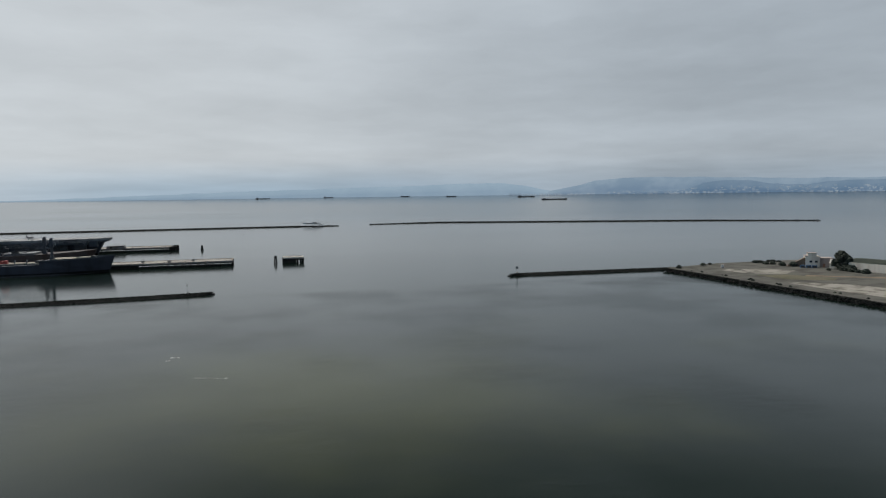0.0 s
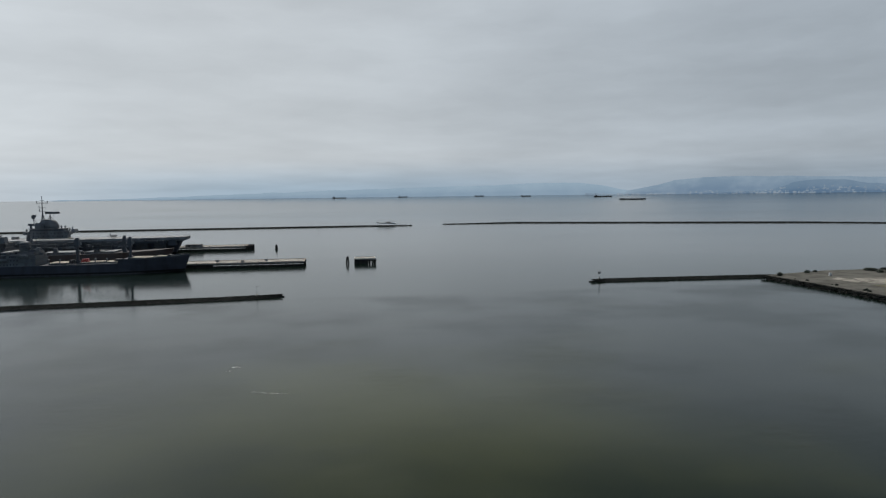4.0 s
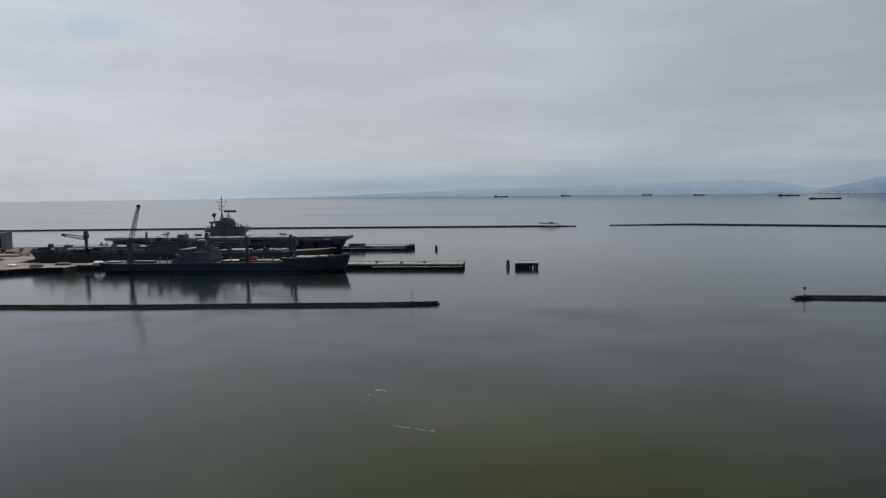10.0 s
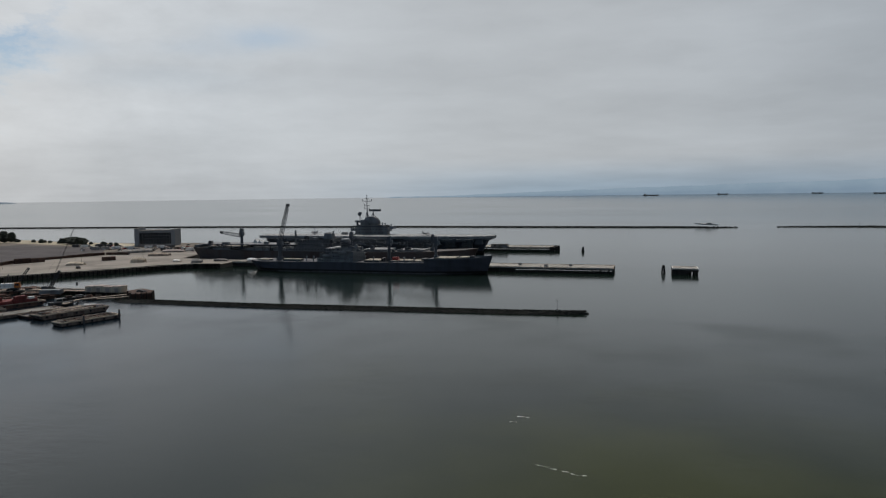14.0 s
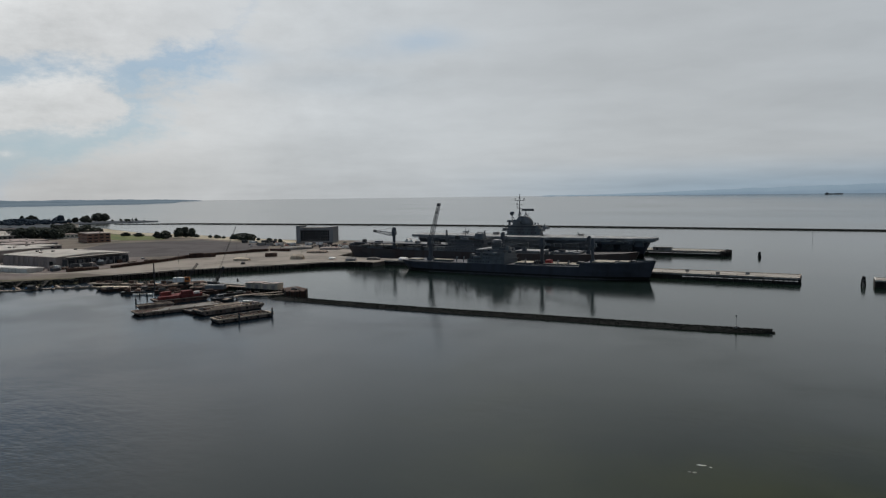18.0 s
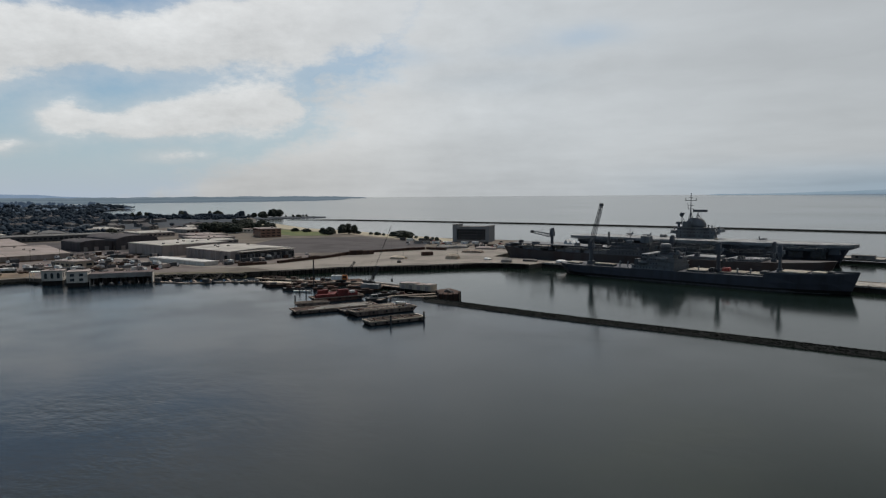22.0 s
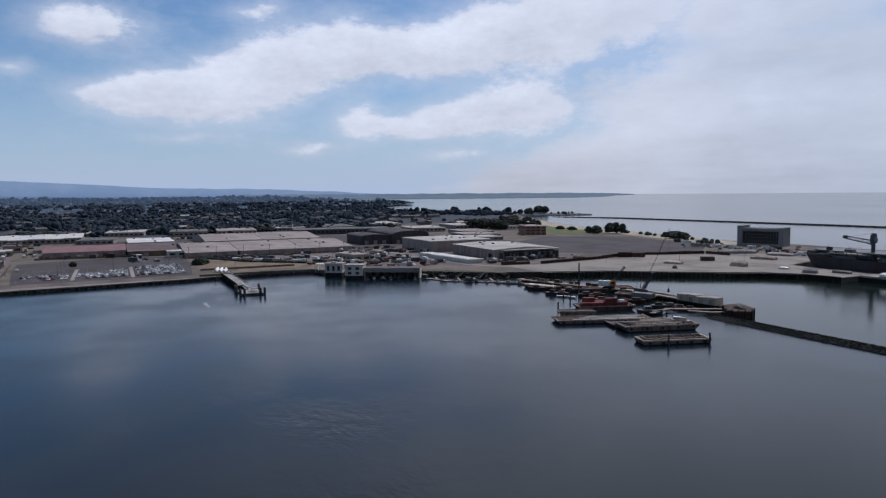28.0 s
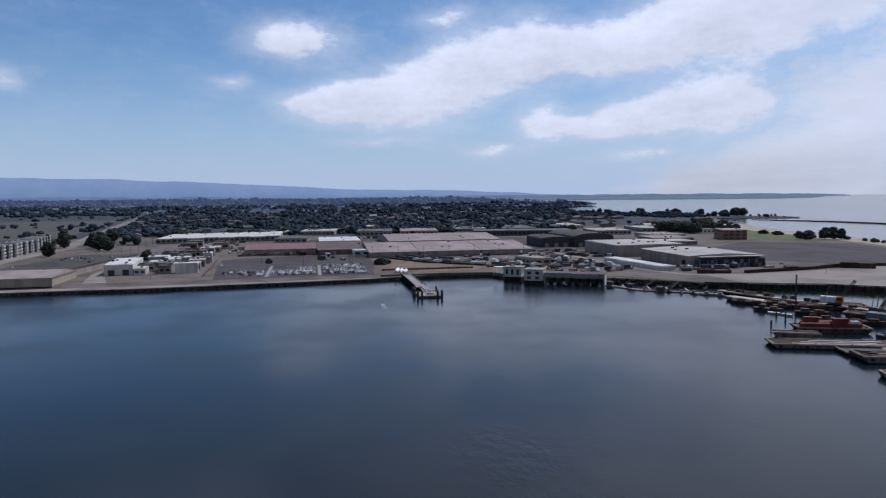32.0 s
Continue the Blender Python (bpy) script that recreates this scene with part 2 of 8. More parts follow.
# ---- materials ----
def material(name, base, second=None, rough=0.8, scale=1.0, metal=0.0, bump=0.0, fine=8.0, spread=0.12, streak=False, per_object=0.0, amount=1.0, spec=None, boot_shade=None):
    """A surface of one base colour with stains of a second one, grain and a little relief; scale is the stains' size in metres."""
    m = bpy.data.materials.new(name)
    m.use_nodes = True
    N = Nodes(m.node_tree)
    bsdf = N.add("ShaderNodeBsdfPrincipled")
    out = N.add("ShaderNodeOutputMaterial")
    N.put(out.inputs[0], bsdf.outputs[0])
    co = N.add("ShaderNodeTexCoord").outputs["Object"]
    if streak:
        mp = N.add("ShaderNodeMapping")
        mp.inputs["Scale"].default_value = (1.0, 1.0, 0.18)
        N.put(mp.inputs[0], co)
        co = mp.outputs[0]
    big, _ = N.noise(co, 1.0 / scale, 5.0, 0.6)
    small, _ = N.noise(co, fine / scale, 3.0, 0.6)
    second = second or tuple(c * 0.6 for c in base)
    f = N.math("MULTIPLY", N.ramp(big, 0.42, 0.66), amount)
    col = N.mix(f, base, second)
    grain = N.math("ADD", 1.0 - spread, N.math("MULTIPLY", small, 2 * spread))
    if per_object:
        rnd = N.add("ShaderNodeObjectInfo").outputs["Random"]
        grain = N.math("MULTIPLY", grain, N.math("ADD", 1.0 - per_object, N.math("MULTIPLY", rnd, 2 * per_object)))
    col = N.mix(1.0, col, grain, "MULTIPLY")
    if boot_shade is not None:
        # black below the mark: waterline paint on ships, painted under-shadow on barges
        sp = N.add("ShaderNodeSeparateXYZ")
        N.put(sp.inputs[0], N.add("ShaderNodeTexCoord").outputs["Object"])
        col = N.mix(N.ramp(sp.outputs[2], boot_shade - 0.05, boot_shade + 0.05, 1.0, 0.0), col, (0.012, 0.011, 0.011))
    N.put(bsdf.inputs["Base Color"], col)
    N.put(bsdf.inputs["Roughness"], N.math("ADD", rough - 0.06, N.math("MULTIPLY", small, 0.12), clamp=True))
    bsdf.inputs["Metallic"].default_value = metal
    bsdf.inputs["Specular IOR Level"].default_value = spec if spec is not None else (0.5 if rough < 0.6 else 0.2)
    if bump:
        b = N.add("ShaderNodeBump")
        b.inputs["Strength"].default_value = 0.6
        b.inputs["Distance"].default_value = bump
        N.put(b.inputs["Height"], small)
        N.put(bsdf.inputs["Normal"], b.outputs[0])
    return m


def water_material():
    m = bpy.data.materials.new("bay water")
    m.use_nodes = True
    N = Nodes(m.node_tree)
    bsdf = N.add("ShaderNodeBsdfPrincipled")
    out = N.add("ShaderNodeOutputMaterial")
    N.put(out.inputs[0], bsdf.outputs[0])
    co = N.add("ShaderNodeTexCoord").outputs["Object"]
    silt, _ = N.noise(co, 0.011, 5.0, 0.58)
    patch, _ = N.noise(co, 0.018, 3.0, 0.5)
    # a cloud of silt hangs in the middle of the lagoon
    sep = N.add("ShaderNodeSeparateXYZ")
    N.put(sep.inputs[0], co)
    lagoon = N.ramp(sep.outputs[1], 345.0, 325.0)
    dx, dy = N.math("DIVIDE", N.math("SUBTRACT", sep.outputs[0], 14.0), 112.0), N.math("DIVIDE", N.math("SUBTRACT", sep.outputs[1], 132.0), 80.0)
    plume = N.math("EXPONENT", N.math("MULTIPLY", N.math("ADD", N.math("MULTIPLY", dx, dx), N.math("MULTIPLY", dy, dy)), -1.0))
    col = N.mix(N.ramp(N.math("ADD", N.math("MULTIPLY", silt, 0.9), N.math("MULTIPLY", plume, 0.42)), 0.49, 0.98), (0.006, 0.0125, 0.0095), (0.038, 0.045, 0.016))
    col = N.mix(N.math("MULTIPLY", N.ramp(sep.outputs[0], -60.0, -230.0), lagoon), col, (0.0035, 0.0105, 0.018))
    N.put(bsdf.inputs["Base Color"], col)
    bsdf.inputs["IOR"].default_value = 1.333
    bsdf.inputs["Specular IOR Level"].default_value = 0.41
    # calm slicks and ruffled patches
    mp = N.add("ShaderNodeMapping")
    mp.inputs["Scale"].default_value = (0.55, 1.0, 1.0)
    mp.inputs["Rotation"].default_value = (0, 0, radians(25))
    N.put(mp.inputs[0], co)
    swell, _ = N.noise(mp.outputs[0], 0.16, 3.0, 0.6)
    ripple, _ = N.noise(mp.outputs[0], 0.9, 3.0, 0.6)
    mid, _ = N.noise(mp.outputs[0], 0.38, 3.0, 0.6)
    h = N.math("ADD", N.math("MULTIPLY", swell, 0.42), N.math("ADD", N.math("MULTIPLY", mid, 0.22), N.math("MULTIPLY", ripple, 0.12)))
    b = N.add("ShaderNodeBump")
    # wind ruffles a patch in the south of the lagoon
    px, py = N.math("DIVIDE", N.math("ADD", sep.outputs[0], 205.0), 52.0), N.math("DIVIDE", N.math("SUBTRACT", sep.outputs[1], 112.0), 40.0)
    paw = N.math("EXPONENT", N.math("MULTIPLY", N.math("ADD", N.math("MULTIPLY", px, px), N.math("MULTIPLY", py, py)), -1.0))
    out_at_sea = N.ramp(N.math("SQRT", N.math("ADD", N.math("MULTIPLY", sep.outputs[0], sep.outputs[0]), N.math("MULTIPLY", sep.outputs[1], sep.outputs[1]))), 160.0, 620.0, 1.0, 0.0)
    N.put(b.inputs["Strength"], N.math("MULTIPLY", N.math("ADD", N.ramp(patch, 0.48, 0.68, 0.045, 0.17), N.math("MULTIPLY", paw, N.ramp(patch, 0.36, 0.58, 0.25, 0.95))), out_at_sea))
    lanes = N.add("ShaderNodeMapping")
    lanes.inputs["Scale"].default_value = (0.3, 1.0, 1.0)
    N.put(lanes.inputs[0], co)
    lane, _ = N.noise(lanes.outputs[0], 0.0035, 4.0, 0.6)
    rough = N.math("ADD", N.ramp(out_at_sea, 0.0, 1.0, N.ramp(lane, 0.35, 0.65, 0.125, 0.140), 0.09), N.math("MULTIPLY", lagoon, N.ramp(patch, 0.36, 0.66, 0.03, 0.13)))
    N.put(bsdf.inputs["Roughness"], rough)
    b.inputs["Distance"].default_value = 1.0
    N.put(b.inputs["Height"], h)
    N.put(bsdf.inputs["Normal"], b.outputs[0])
    return m


M = {
    "water": water_material(),
    "rock": material("wet dark rock", (0.025, 0.026, 0.025), (0.015, 0.017, 0.015), 0.95, 2.0, bump=0.2, per_object=0.2, spec=0.02),
    "soil": material("dry ground", (0.165, 0.142, 0.118), (0.10, 0.086, 0.072), 0.95, 30.0, fine=20.0, spread=0.2),
    "grass": material("dry grass", (0.135, 0.122, 0.085), (0.078, 0.078, 0.048), 0.95, 18.0, fine=20.0, spread=0.25),
    "straw": material("bleached straw grass", (0.215, 0.165, 0.115), (0.135, 0.105, 0.078), 0.95, 16.0, fine=18.0, spread=0.22),
    "heath": material("worn grey-brown heath", (0.112, 0.109, 0.096), (0.062, 0.061, 0.052), 0.95, 11.0, fine=14.0, spread=0.25),
    "pale_dust": material("pale worn concrete and dust", (0.29, 0.275, 0.24), (0.12, 0.112, 0.092), 0.95, 7.0, fine=10.0, spread=0.2),
    "lawn": material("green grass", (0.10, 0.13, 0.05), (0.16, 0.16, 0.07), 0.95, 25.0, fine=20.0, spread=0.25),
    "asphalt": material("worn asphalt", (0.083, 0.074, 0.076), (0.057, 0.050, 0.051), 0.9, 35.0, fine=25.0, spread=0.15),
    "apron": material("pale concrete apron", (0.275, 0.248, 0.218), (0.175, 0.155, 0.138), 0.9, 40.0, fine=22.0, spread=0.12),
    "concrete": material("weathered concrete", (0.36, 0.34, 0.31), (0.22, 0.20, 0.18), 0.9, 6.0, bump=0.02),
    "dark_wood": material("tarred pier timber", (0.035, 0.030, 0.026), (0.018, 0.016, 0.015), 0.85, 2.0, streak=True, bump=0.05),
    "navy": material("navy grey paint", (0.062, 0.069, 0.082), (0.046, 0.048, 0.053), 0.55, 6.0, streak=True, spread=0.08),
    "hull": material("navy grey hull paint", (0.058, 0.062, 0.078), (0.046, 0.047, 0.056), 0.6, 7.0, streak=True, spread=0.10, boot_shade=2.1),
    "hull_dark": material("dark worn hull paint", (0.050, 0.047, 0.050), (0.046, 0.034, 0.032), 0.65, 8.0, streak=True, spread=0.12, boot_shade=1.6),
    "cream": material("cream painted concrete", (0.80, 0.75, 0.66), (0.62, 0.56, 0.48), 0.8, 5.0, streak=True, spread=0.08),
    "navy_light": material("pale navy grey paint", (0.155, 0.165, 0.178), (0.10, 0.102, 0.106), 0.55, 5.0, streak=True, spread=0.08),
    "deck": material("ship deck paint", (0.255, 0.262, 0.268), (0.155, 0.158, 0.162), 0.6, 12.0),
    "hatch": material("pale hatch covers", (0.38, 0.345, 0.285), (0.22, 0.19, 0.155), 0.8, 6.0),
    "white": material("white painted wall", (0.62, 0.61, 0.58), (0.45, 0.43, 0.40), 0.7, 5.0, streak=True, spread=0.05),
    "white_roof": material("pale roof coating", (0.46, 0.435, 0.40), (0.33, 0.31, 0.285), 0.8, 14.0, spread=0.08),
    "bright_roof": material("white roof coating", (0.66, 0.65, 0.63), (0.50, 0.48, 0.46), 0.7, 12.0, spread=0.06),
    "tan_wall": material("tan painted wall", (0.345, 0.297, 0.275), (0.25, 0.212, 0.195), 0.8, 6.0, streak=True, spread=0.07),
    "tan_roof": material("tan gravel roof", (0.345, 0.296, 0.275), (0.25, 0.214, 0.20), 0.9, 20.0, spread=0.1),
    "grey_wall": material("grey painted wall", (0.28, 0.27, 0.26), (0.19, 0.18, 0.17), 0.8, 6.0, streak=True, spread=0.08),
    "grey_roof": material("grey roofing felt", (0.16, 0.155, 0.15), (0.10, 0.10, 0.10), 0.9, 16.0, spread=0.1),
    "tar_roof": material("tarred roof", (0.085, 0.078, 0.074), (0.055, 0.052, 0.05), 0.9, 12.0, spread=0.15),
    "dark_wall": material("dark blue-grey cladding", (0.078, 0.082, 0.090), (0.052, 0.055, 0.06), 0.7, 8.0, streak=True),
    "hangar": material("dull purple-brown cladding", (0.090, 0.080, 0.084), (0.060, 0.054, 0.058), 0.8, 8.0, streak=True),
    "brown_roof": material("weathered brown roofing", (0.165, 0.130, 0.124), (0.115, 0.09, 0.088), 0.9, 14.0, spread=0.15),
    "red": material("faded red metal roof", (0.25, 0.145, 0.145), (0.19, 0.115, 0.115), 0.7, 8.0),
    "glass": material("dark window glass", (0.02, 0.026, 0.032), (0.03, 0.036, 0.044), 0.12, 6.0, spread=0.02),
    "leaf": material("dark foliage", (0.030, 0.037, 0.030), (0.045, 0.052, 0.040), 0.9, 3.0, spread=0.35, per_object=0.3),
    "bark": material("bark", (0.10, 0.08, 0.06), (0.06, 0.05, 0.04), 0.95, 0.6),
    "hq": material("blue-grey concrete", (0.25, 0.255, 0.265), (0.18, 0.185, 0.19), 0.8, 6.0, streak=True),
    "rust_dark": material("dark rusted steel", (0.075, 0.045, 0.035), (0.045, 0.032, 0.028), 0.9, 3.0, streak=True, spread=0.2, per_object=0.25),
    "yard": material("stained yard paving", (0.175, 0.149, 0.139), (0.108, 0.091, 0.086), 0.92, 22.0, fine=18.0, spread=0.2),
    # bluish lift of this ground is haze put into its base colour
    "town": material("dark ground with blue haze in its colour", (0.058, 0.068, 0.082), (0.044, 0.054, 0.066), 0.95, 60.0, spread=0.25, fine=14.0),
    "rust": material("rusty steel", (0.12, 0.064, 0.046), (0.066, 0.042, 0.035), 0.85, 2.5, streak=True, spread=0.2),
    "container_red": material("oxide red steel boxes", (0.19, 0.045, 0.042), (0.11, 0.034, 0.032), 0.7, 3.0, streak=True, spread=0.12),
    "orange": material("orange crane paint", (0.48, 0.16, 0.035), (0.32, 0.12, 0.05), 0.6, 2.0),
    "blue": material("blue painted steel", (0.08, 0.16, 0.28), (0.06, 0.10, 0.16), 0.6, 2.0),
    "beige": material("beige painted steel", (0.52, 0.45, 0.36), (0.38, 0.31, 0.24), 0.7, 4.0, streak=True),
    "steel": material("dark steel lattice", (0.07, 0.072, 0.076), (0.05, 0.042, 0.038), 0.6, 2.0),
    # the black foot paints the shadow under the barge sides
    "barge": material("weathered barge steel", (0.185, 0.152, 0.130), (0.080, 0.058, 0.049), 0.85, 3.0, streak=True, spread=0.2, boot_shade=0.42),
    "planks": material("grey weathered planks", (0.37, 0.305, 0.25), (0.205, 0.163, 0.135), 0.9, 3.0, spread=0.18),
    "line": material("white road paint", (0.62, 0.62, 0.60), (0.42, 0.42, 0.40), 0.85, 3.0),
    "sand": material("pale sand", (0.42, 0.37, 0.28), (0.30, 0.27, 0.20), 0.95, 20.0, spread=0.1),
    "brick": material("pale brown brick wall", (0.30, 0.175, 0.125), (0.20, 0.12, 0.09), 0.9, 5.0, spread=0.1),
    "yellow_wall": material("faded cream wall", (0.38, 0.325, 0.26), (0.28, 0.24, 0.19), 0.8, 6.0, streak=True),
    "brown_wall": material("brown timber wall", (0.20, 0.15, 0.11), (0.13, 0.10, 0.08), 0.85, 5.0, streak=True),
    "tyre": material("black rubber", (0.02, 0.02, 0.02), (0.03, 0.03, 0.03), 0.9, 0.5),
    "red_paint": material("red paint", (0.42, 0.05, 0.04), (0.30, 0.05, 0.04), 0.5, 2.0),
    "white_steel": material("white painted steel", (0.74, 0.75, 0.75), (0.55, 0.52, 0.48), 0.5, 2.0, streak=True),
    "house_a": material("pale stucco", (0.58, 0.55, 0.50), (0.43, 0.40, 0.36), 0.85, 4.0, per_object=0.15),
    "house_b": material("weathered house siding", (0.20, 0.195, 0.19), (0.13, 0.125, 0.12), 0.85, 4.0, per_object=0.35),
    # the blue of the air before the town is put into this leaf colour
    "hazed_leaf": material("foliage with blue haze in its colour", (0.036, 0.049, 0.066), (0.050, 0.064, 0.080), 0.95, 90.0, fine=12.0, spread=0.2, spec=0.02),
    "canvas": material("bright white canvas", (0.86, 0.86, 0.85), (0.80, 0.80, 0.79), 0.7, 4.0, spread=0.02),
    "house_roof": material("shingle roof", (0.105, 0.097, 0.10), (0.07, 0.066, 0.07), 0.9, 4.0, per_object=0.35),
}
for _key, _rgb in (("car_white", (0.86, 0.87, 0.87)), ("car_silver", (0.42, 0.43, 0.45)), ("car_black", (0.025, 0.025, 0.028)), ("car_blue", (0.06, 0.10, 0.20)), ("car_red", (0.30, 0.03, 0.03)), ("car_grey", (0.14, 0.145, 0.15))):
    M[_key] = material(_key.replace("_", " ") + " paint", _rgb, tuple(c * 0.9 for c in _rgb), 0.32, 2.0, metal=0.1 if _key == "car_silver" else 0.0, spread=0.03)


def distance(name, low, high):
    """Far distance whose colour is mostly emission, standing for the haze of miles of air."""
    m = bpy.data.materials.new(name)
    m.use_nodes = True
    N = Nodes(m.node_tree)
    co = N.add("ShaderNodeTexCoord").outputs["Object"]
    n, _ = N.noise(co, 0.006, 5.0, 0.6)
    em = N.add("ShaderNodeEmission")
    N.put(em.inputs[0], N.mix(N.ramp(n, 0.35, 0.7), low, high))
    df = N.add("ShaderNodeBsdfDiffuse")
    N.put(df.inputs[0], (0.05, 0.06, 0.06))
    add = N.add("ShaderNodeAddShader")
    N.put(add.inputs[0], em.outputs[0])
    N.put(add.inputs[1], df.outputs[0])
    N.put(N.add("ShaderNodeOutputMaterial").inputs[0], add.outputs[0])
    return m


# both colours of each are haze, given off by the surface itself
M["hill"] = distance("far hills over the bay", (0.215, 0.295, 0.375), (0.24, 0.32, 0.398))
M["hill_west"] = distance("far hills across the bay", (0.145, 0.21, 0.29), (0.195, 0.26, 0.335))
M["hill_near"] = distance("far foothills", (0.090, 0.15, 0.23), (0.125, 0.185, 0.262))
M["far_leaf"] = distance("far woods with haze glow", (0.032, 0.050, 0.083), (0.044, 0.065, 0.100))
M["far_house"] = distance("far house walls with haze glow", (0.08, 0.105, 0.145), (0.17, 0.20, 0.24))
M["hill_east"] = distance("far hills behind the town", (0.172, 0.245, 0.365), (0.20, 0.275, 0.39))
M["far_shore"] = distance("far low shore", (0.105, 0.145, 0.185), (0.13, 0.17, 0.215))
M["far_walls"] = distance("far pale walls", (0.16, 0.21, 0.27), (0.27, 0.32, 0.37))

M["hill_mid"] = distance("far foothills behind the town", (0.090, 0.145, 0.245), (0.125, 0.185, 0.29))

# ---- mesh tools ----
class Shape:
    """Vertices and faces of one mesh, put together from simple solids."""

    def __init__(self):
        self.v, self.f = [], []

    def add(self, verts, faces):
        k = len(self.v)
        self.v.extend(tuple(p) for p in verts)
        self.f.extend(tuple(i + k for i in face) for face in faces)
        return self

    def box(self, x0, y0, z0, x1, y1, z1, inset=0.0):
        """A box whose top is drawn in by inset."""
        i = inset
        self.add([(x0, y0, z0), (x1, y0, z0), (x1, y1, z0), (x0, y1, z0), (x0 + i, y0 + i, z1), (x1 - i, y0 + i, z1), (x1 - i, y1 - i, z1), (x0 + i, y1 - i, z1)],
                 [(0, 3, 2, 1), (4, 5, 6, 7), (0, 1, 5, 4), (1, 2, 6, 5), (2, 3, 7, 6), (3, 0, 4, 7)])
        return self

    def beam(self, a, b, w, h=None):
        """A square bar from a to b."""
        a, b = Vector(a), Vector(b)
        d = (b - a).normalized()
        side = d.cross(Vector((0, 0, 1)))
        side = side.normalized() if side.length > 1e-4 else Vector((1, 0, 0))
        top = side.cross(d)
        s, u = side * w / 2, top * (h or w) / 2
        self.add([p + q for p in (a, b) for q in (-s - u, s - u, s + u, -s + u)],
                 [(0, 1, 2, 3), (7, 6, 5, 4), (0, 4, 5, 1), (1, 5, 6, 2), (2, 6, 7, 3), (3, 7, 4, 0)])
        return self

    def tube(self, a, b, r0, r1=None, n=8):
        a, b = Vector(a), Vector(b)
        r1 = r0 if r1 is None else r1
        d = (b - a).normalized()
        side = d.cross(Vector((0, 0, 1)))
        side = side.normalized() if side.length > 1e-4 else Vector((1, 0, 0))
        top = side.cross(d)
        ring = [(math.cos(2 * math.pi * i / n), math.sin(2 * math.pi * i / n)) for i in range(n)]
        self.add([a + (side * c + top * s) * r0 for c, s in ring] + [b + (side * c + top * s) * r1 for c, s in ring],
                 [(i, (i + 1) % n, n + (i + 1) % n, n + i) for i in range(n)] + [tuple(range(n))[::-1], tuple(range(n, 2 * n))])
        return self

    def prism(self, poly, z0, z1):
        n = len(poly)
        area = sum(poly[i][0] * poly[(i + 1) % n][1] - poly[(i + 1) % n][0] * poly[i][1] for i in range(n))
        if area < 0:
            poly = poly[::-1]
        self.add([(x, y, z0) for x, y in poly] + [(x, y, z1) for x, y in poly],
                 [(i, (i + 1) % n, n + (i + 1) % n, n + i) for i in range(n)] + [tuple(range(n))[::-1], tuple(range(n, 2 * n))])
        return self

    def loft(self, rings, caps=True):
        """Skin over rings of equally many points."""
        n, k = len(rings[0]), len(rings)
        faces = [(j * n + i, j * n + (i + 1) % n, (j + 1) * n + (i + 1) % n, (j + 1) * n + i) for j in range(k - 1) for i in range(n)]
        if caps:
            faces += [tuple(range(n))[::-1], tuple(range((k - 1) * n, k * n))]
        return self.add([p for r in rings for p in r], faces)

    def gable(self, x0, y0, x1, y1, z0, z1, along="x"):
        """A pitched roof solid over a rectangle."""
        if along == "x":
            m = (y0 + y1) / 2
            p = [(x0, y0, z0), (x1, y0, z0), (x1, y1, z0), (x0, y1, z0), (x0, m, z1), (x1, m, z1)]
            f = [(0, 3, 2, 1), (0, 1, 5, 4), (2, 3, 4, 5), (3, 0, 4), (1, 2, 5)]
        else:
            m = (x0 + x1) / 2
            p = [(x0, y0, z0), (x1, y0, z0), (x1, y1, z0), (x0, y1, z0), (m, y0, z1), (m, y1, z1)]
            f = [(0, 3, 2, 1), (0, 1, 4), (1, 2, 5, 4), (2, 3, 5), (3, 0, 4, 5)]
        return self.add(p, f)

    def ball(self, c, r, squash=1.0, seed=0, rough=0.25, rings=4, n=7):
        rnd = random.Random(seed)
        pts, faces = [], []
        for j in range(1, rings):
            th = math.pi * j / rings
            for i in range(n):
                ph = 2 * math.pi * (i + 0.5 * (j % 2)) / n
                k = r * (1 + rough * (rnd.random() - 0.5) * 2)
                pts.append((c[0] + k * math.sin(th) * math.cos(ph), c[1] + k * math.sin(th) * math.sin(ph), c[2] + k * squash * math.cos(th)))
        t = len(pts)
        pts += [(c[0], c[1], c[2] + r * squash), (c[0], c[1], c[2] - r * squash)]
        for j in range(rings - 2):
            for i in range(n):
                faces.append((j * n + i, (j + 1) * n + i, (j + 1) * n + (i + 1) % n, j * n + (i + 1) % n))
        for i in range(n):
            faces.append((t, i, (i + 1) % n))
            faces.append((t + 1, (rings - 2) * n + (i + 1) % n, (rings - 2) * n + i))
        return self.add(pts, faces)

    def mesh(self, name):
        me = bpy.data.meshes.new(name)
        me.from_pydata(self.v, [], self.f)
        me.update()
        return me


def part(name, shape, mat, parent=None, label="", smooth=False):
    """One mesh object, under a thing or a part."""
    me = shape.mesh(name)
    me.materials.append(M[mat] if isinstance(mat, str) else mat)
    if smooth:
        me.polygons.foreach_set("use_smooth", [True] * len(me.polygons))
    ob = new(name, me)
    if parent is not None:
        ob.parent = parent
    if label:
        tagged(ob, label)
    return ob


def thing(name, label, category, place=(0, 0, 0), turn=0.0, group="", kind=""):
    """An empty at a thing's base that carries its parts."""
    ob = new(name)
    ob.matrix_basis = pose(*place, 0, 0, turn)
    return tagged(ob, label, category, group, kind)

# ---- water and ground ----
def sea_height(r):
    """The far sea lifts a little, so that its edge stands where the true horizon does."""
    return 0.0 if r < 2200 else 39.0 * ((r - 2200) / 2700) ** 1.15


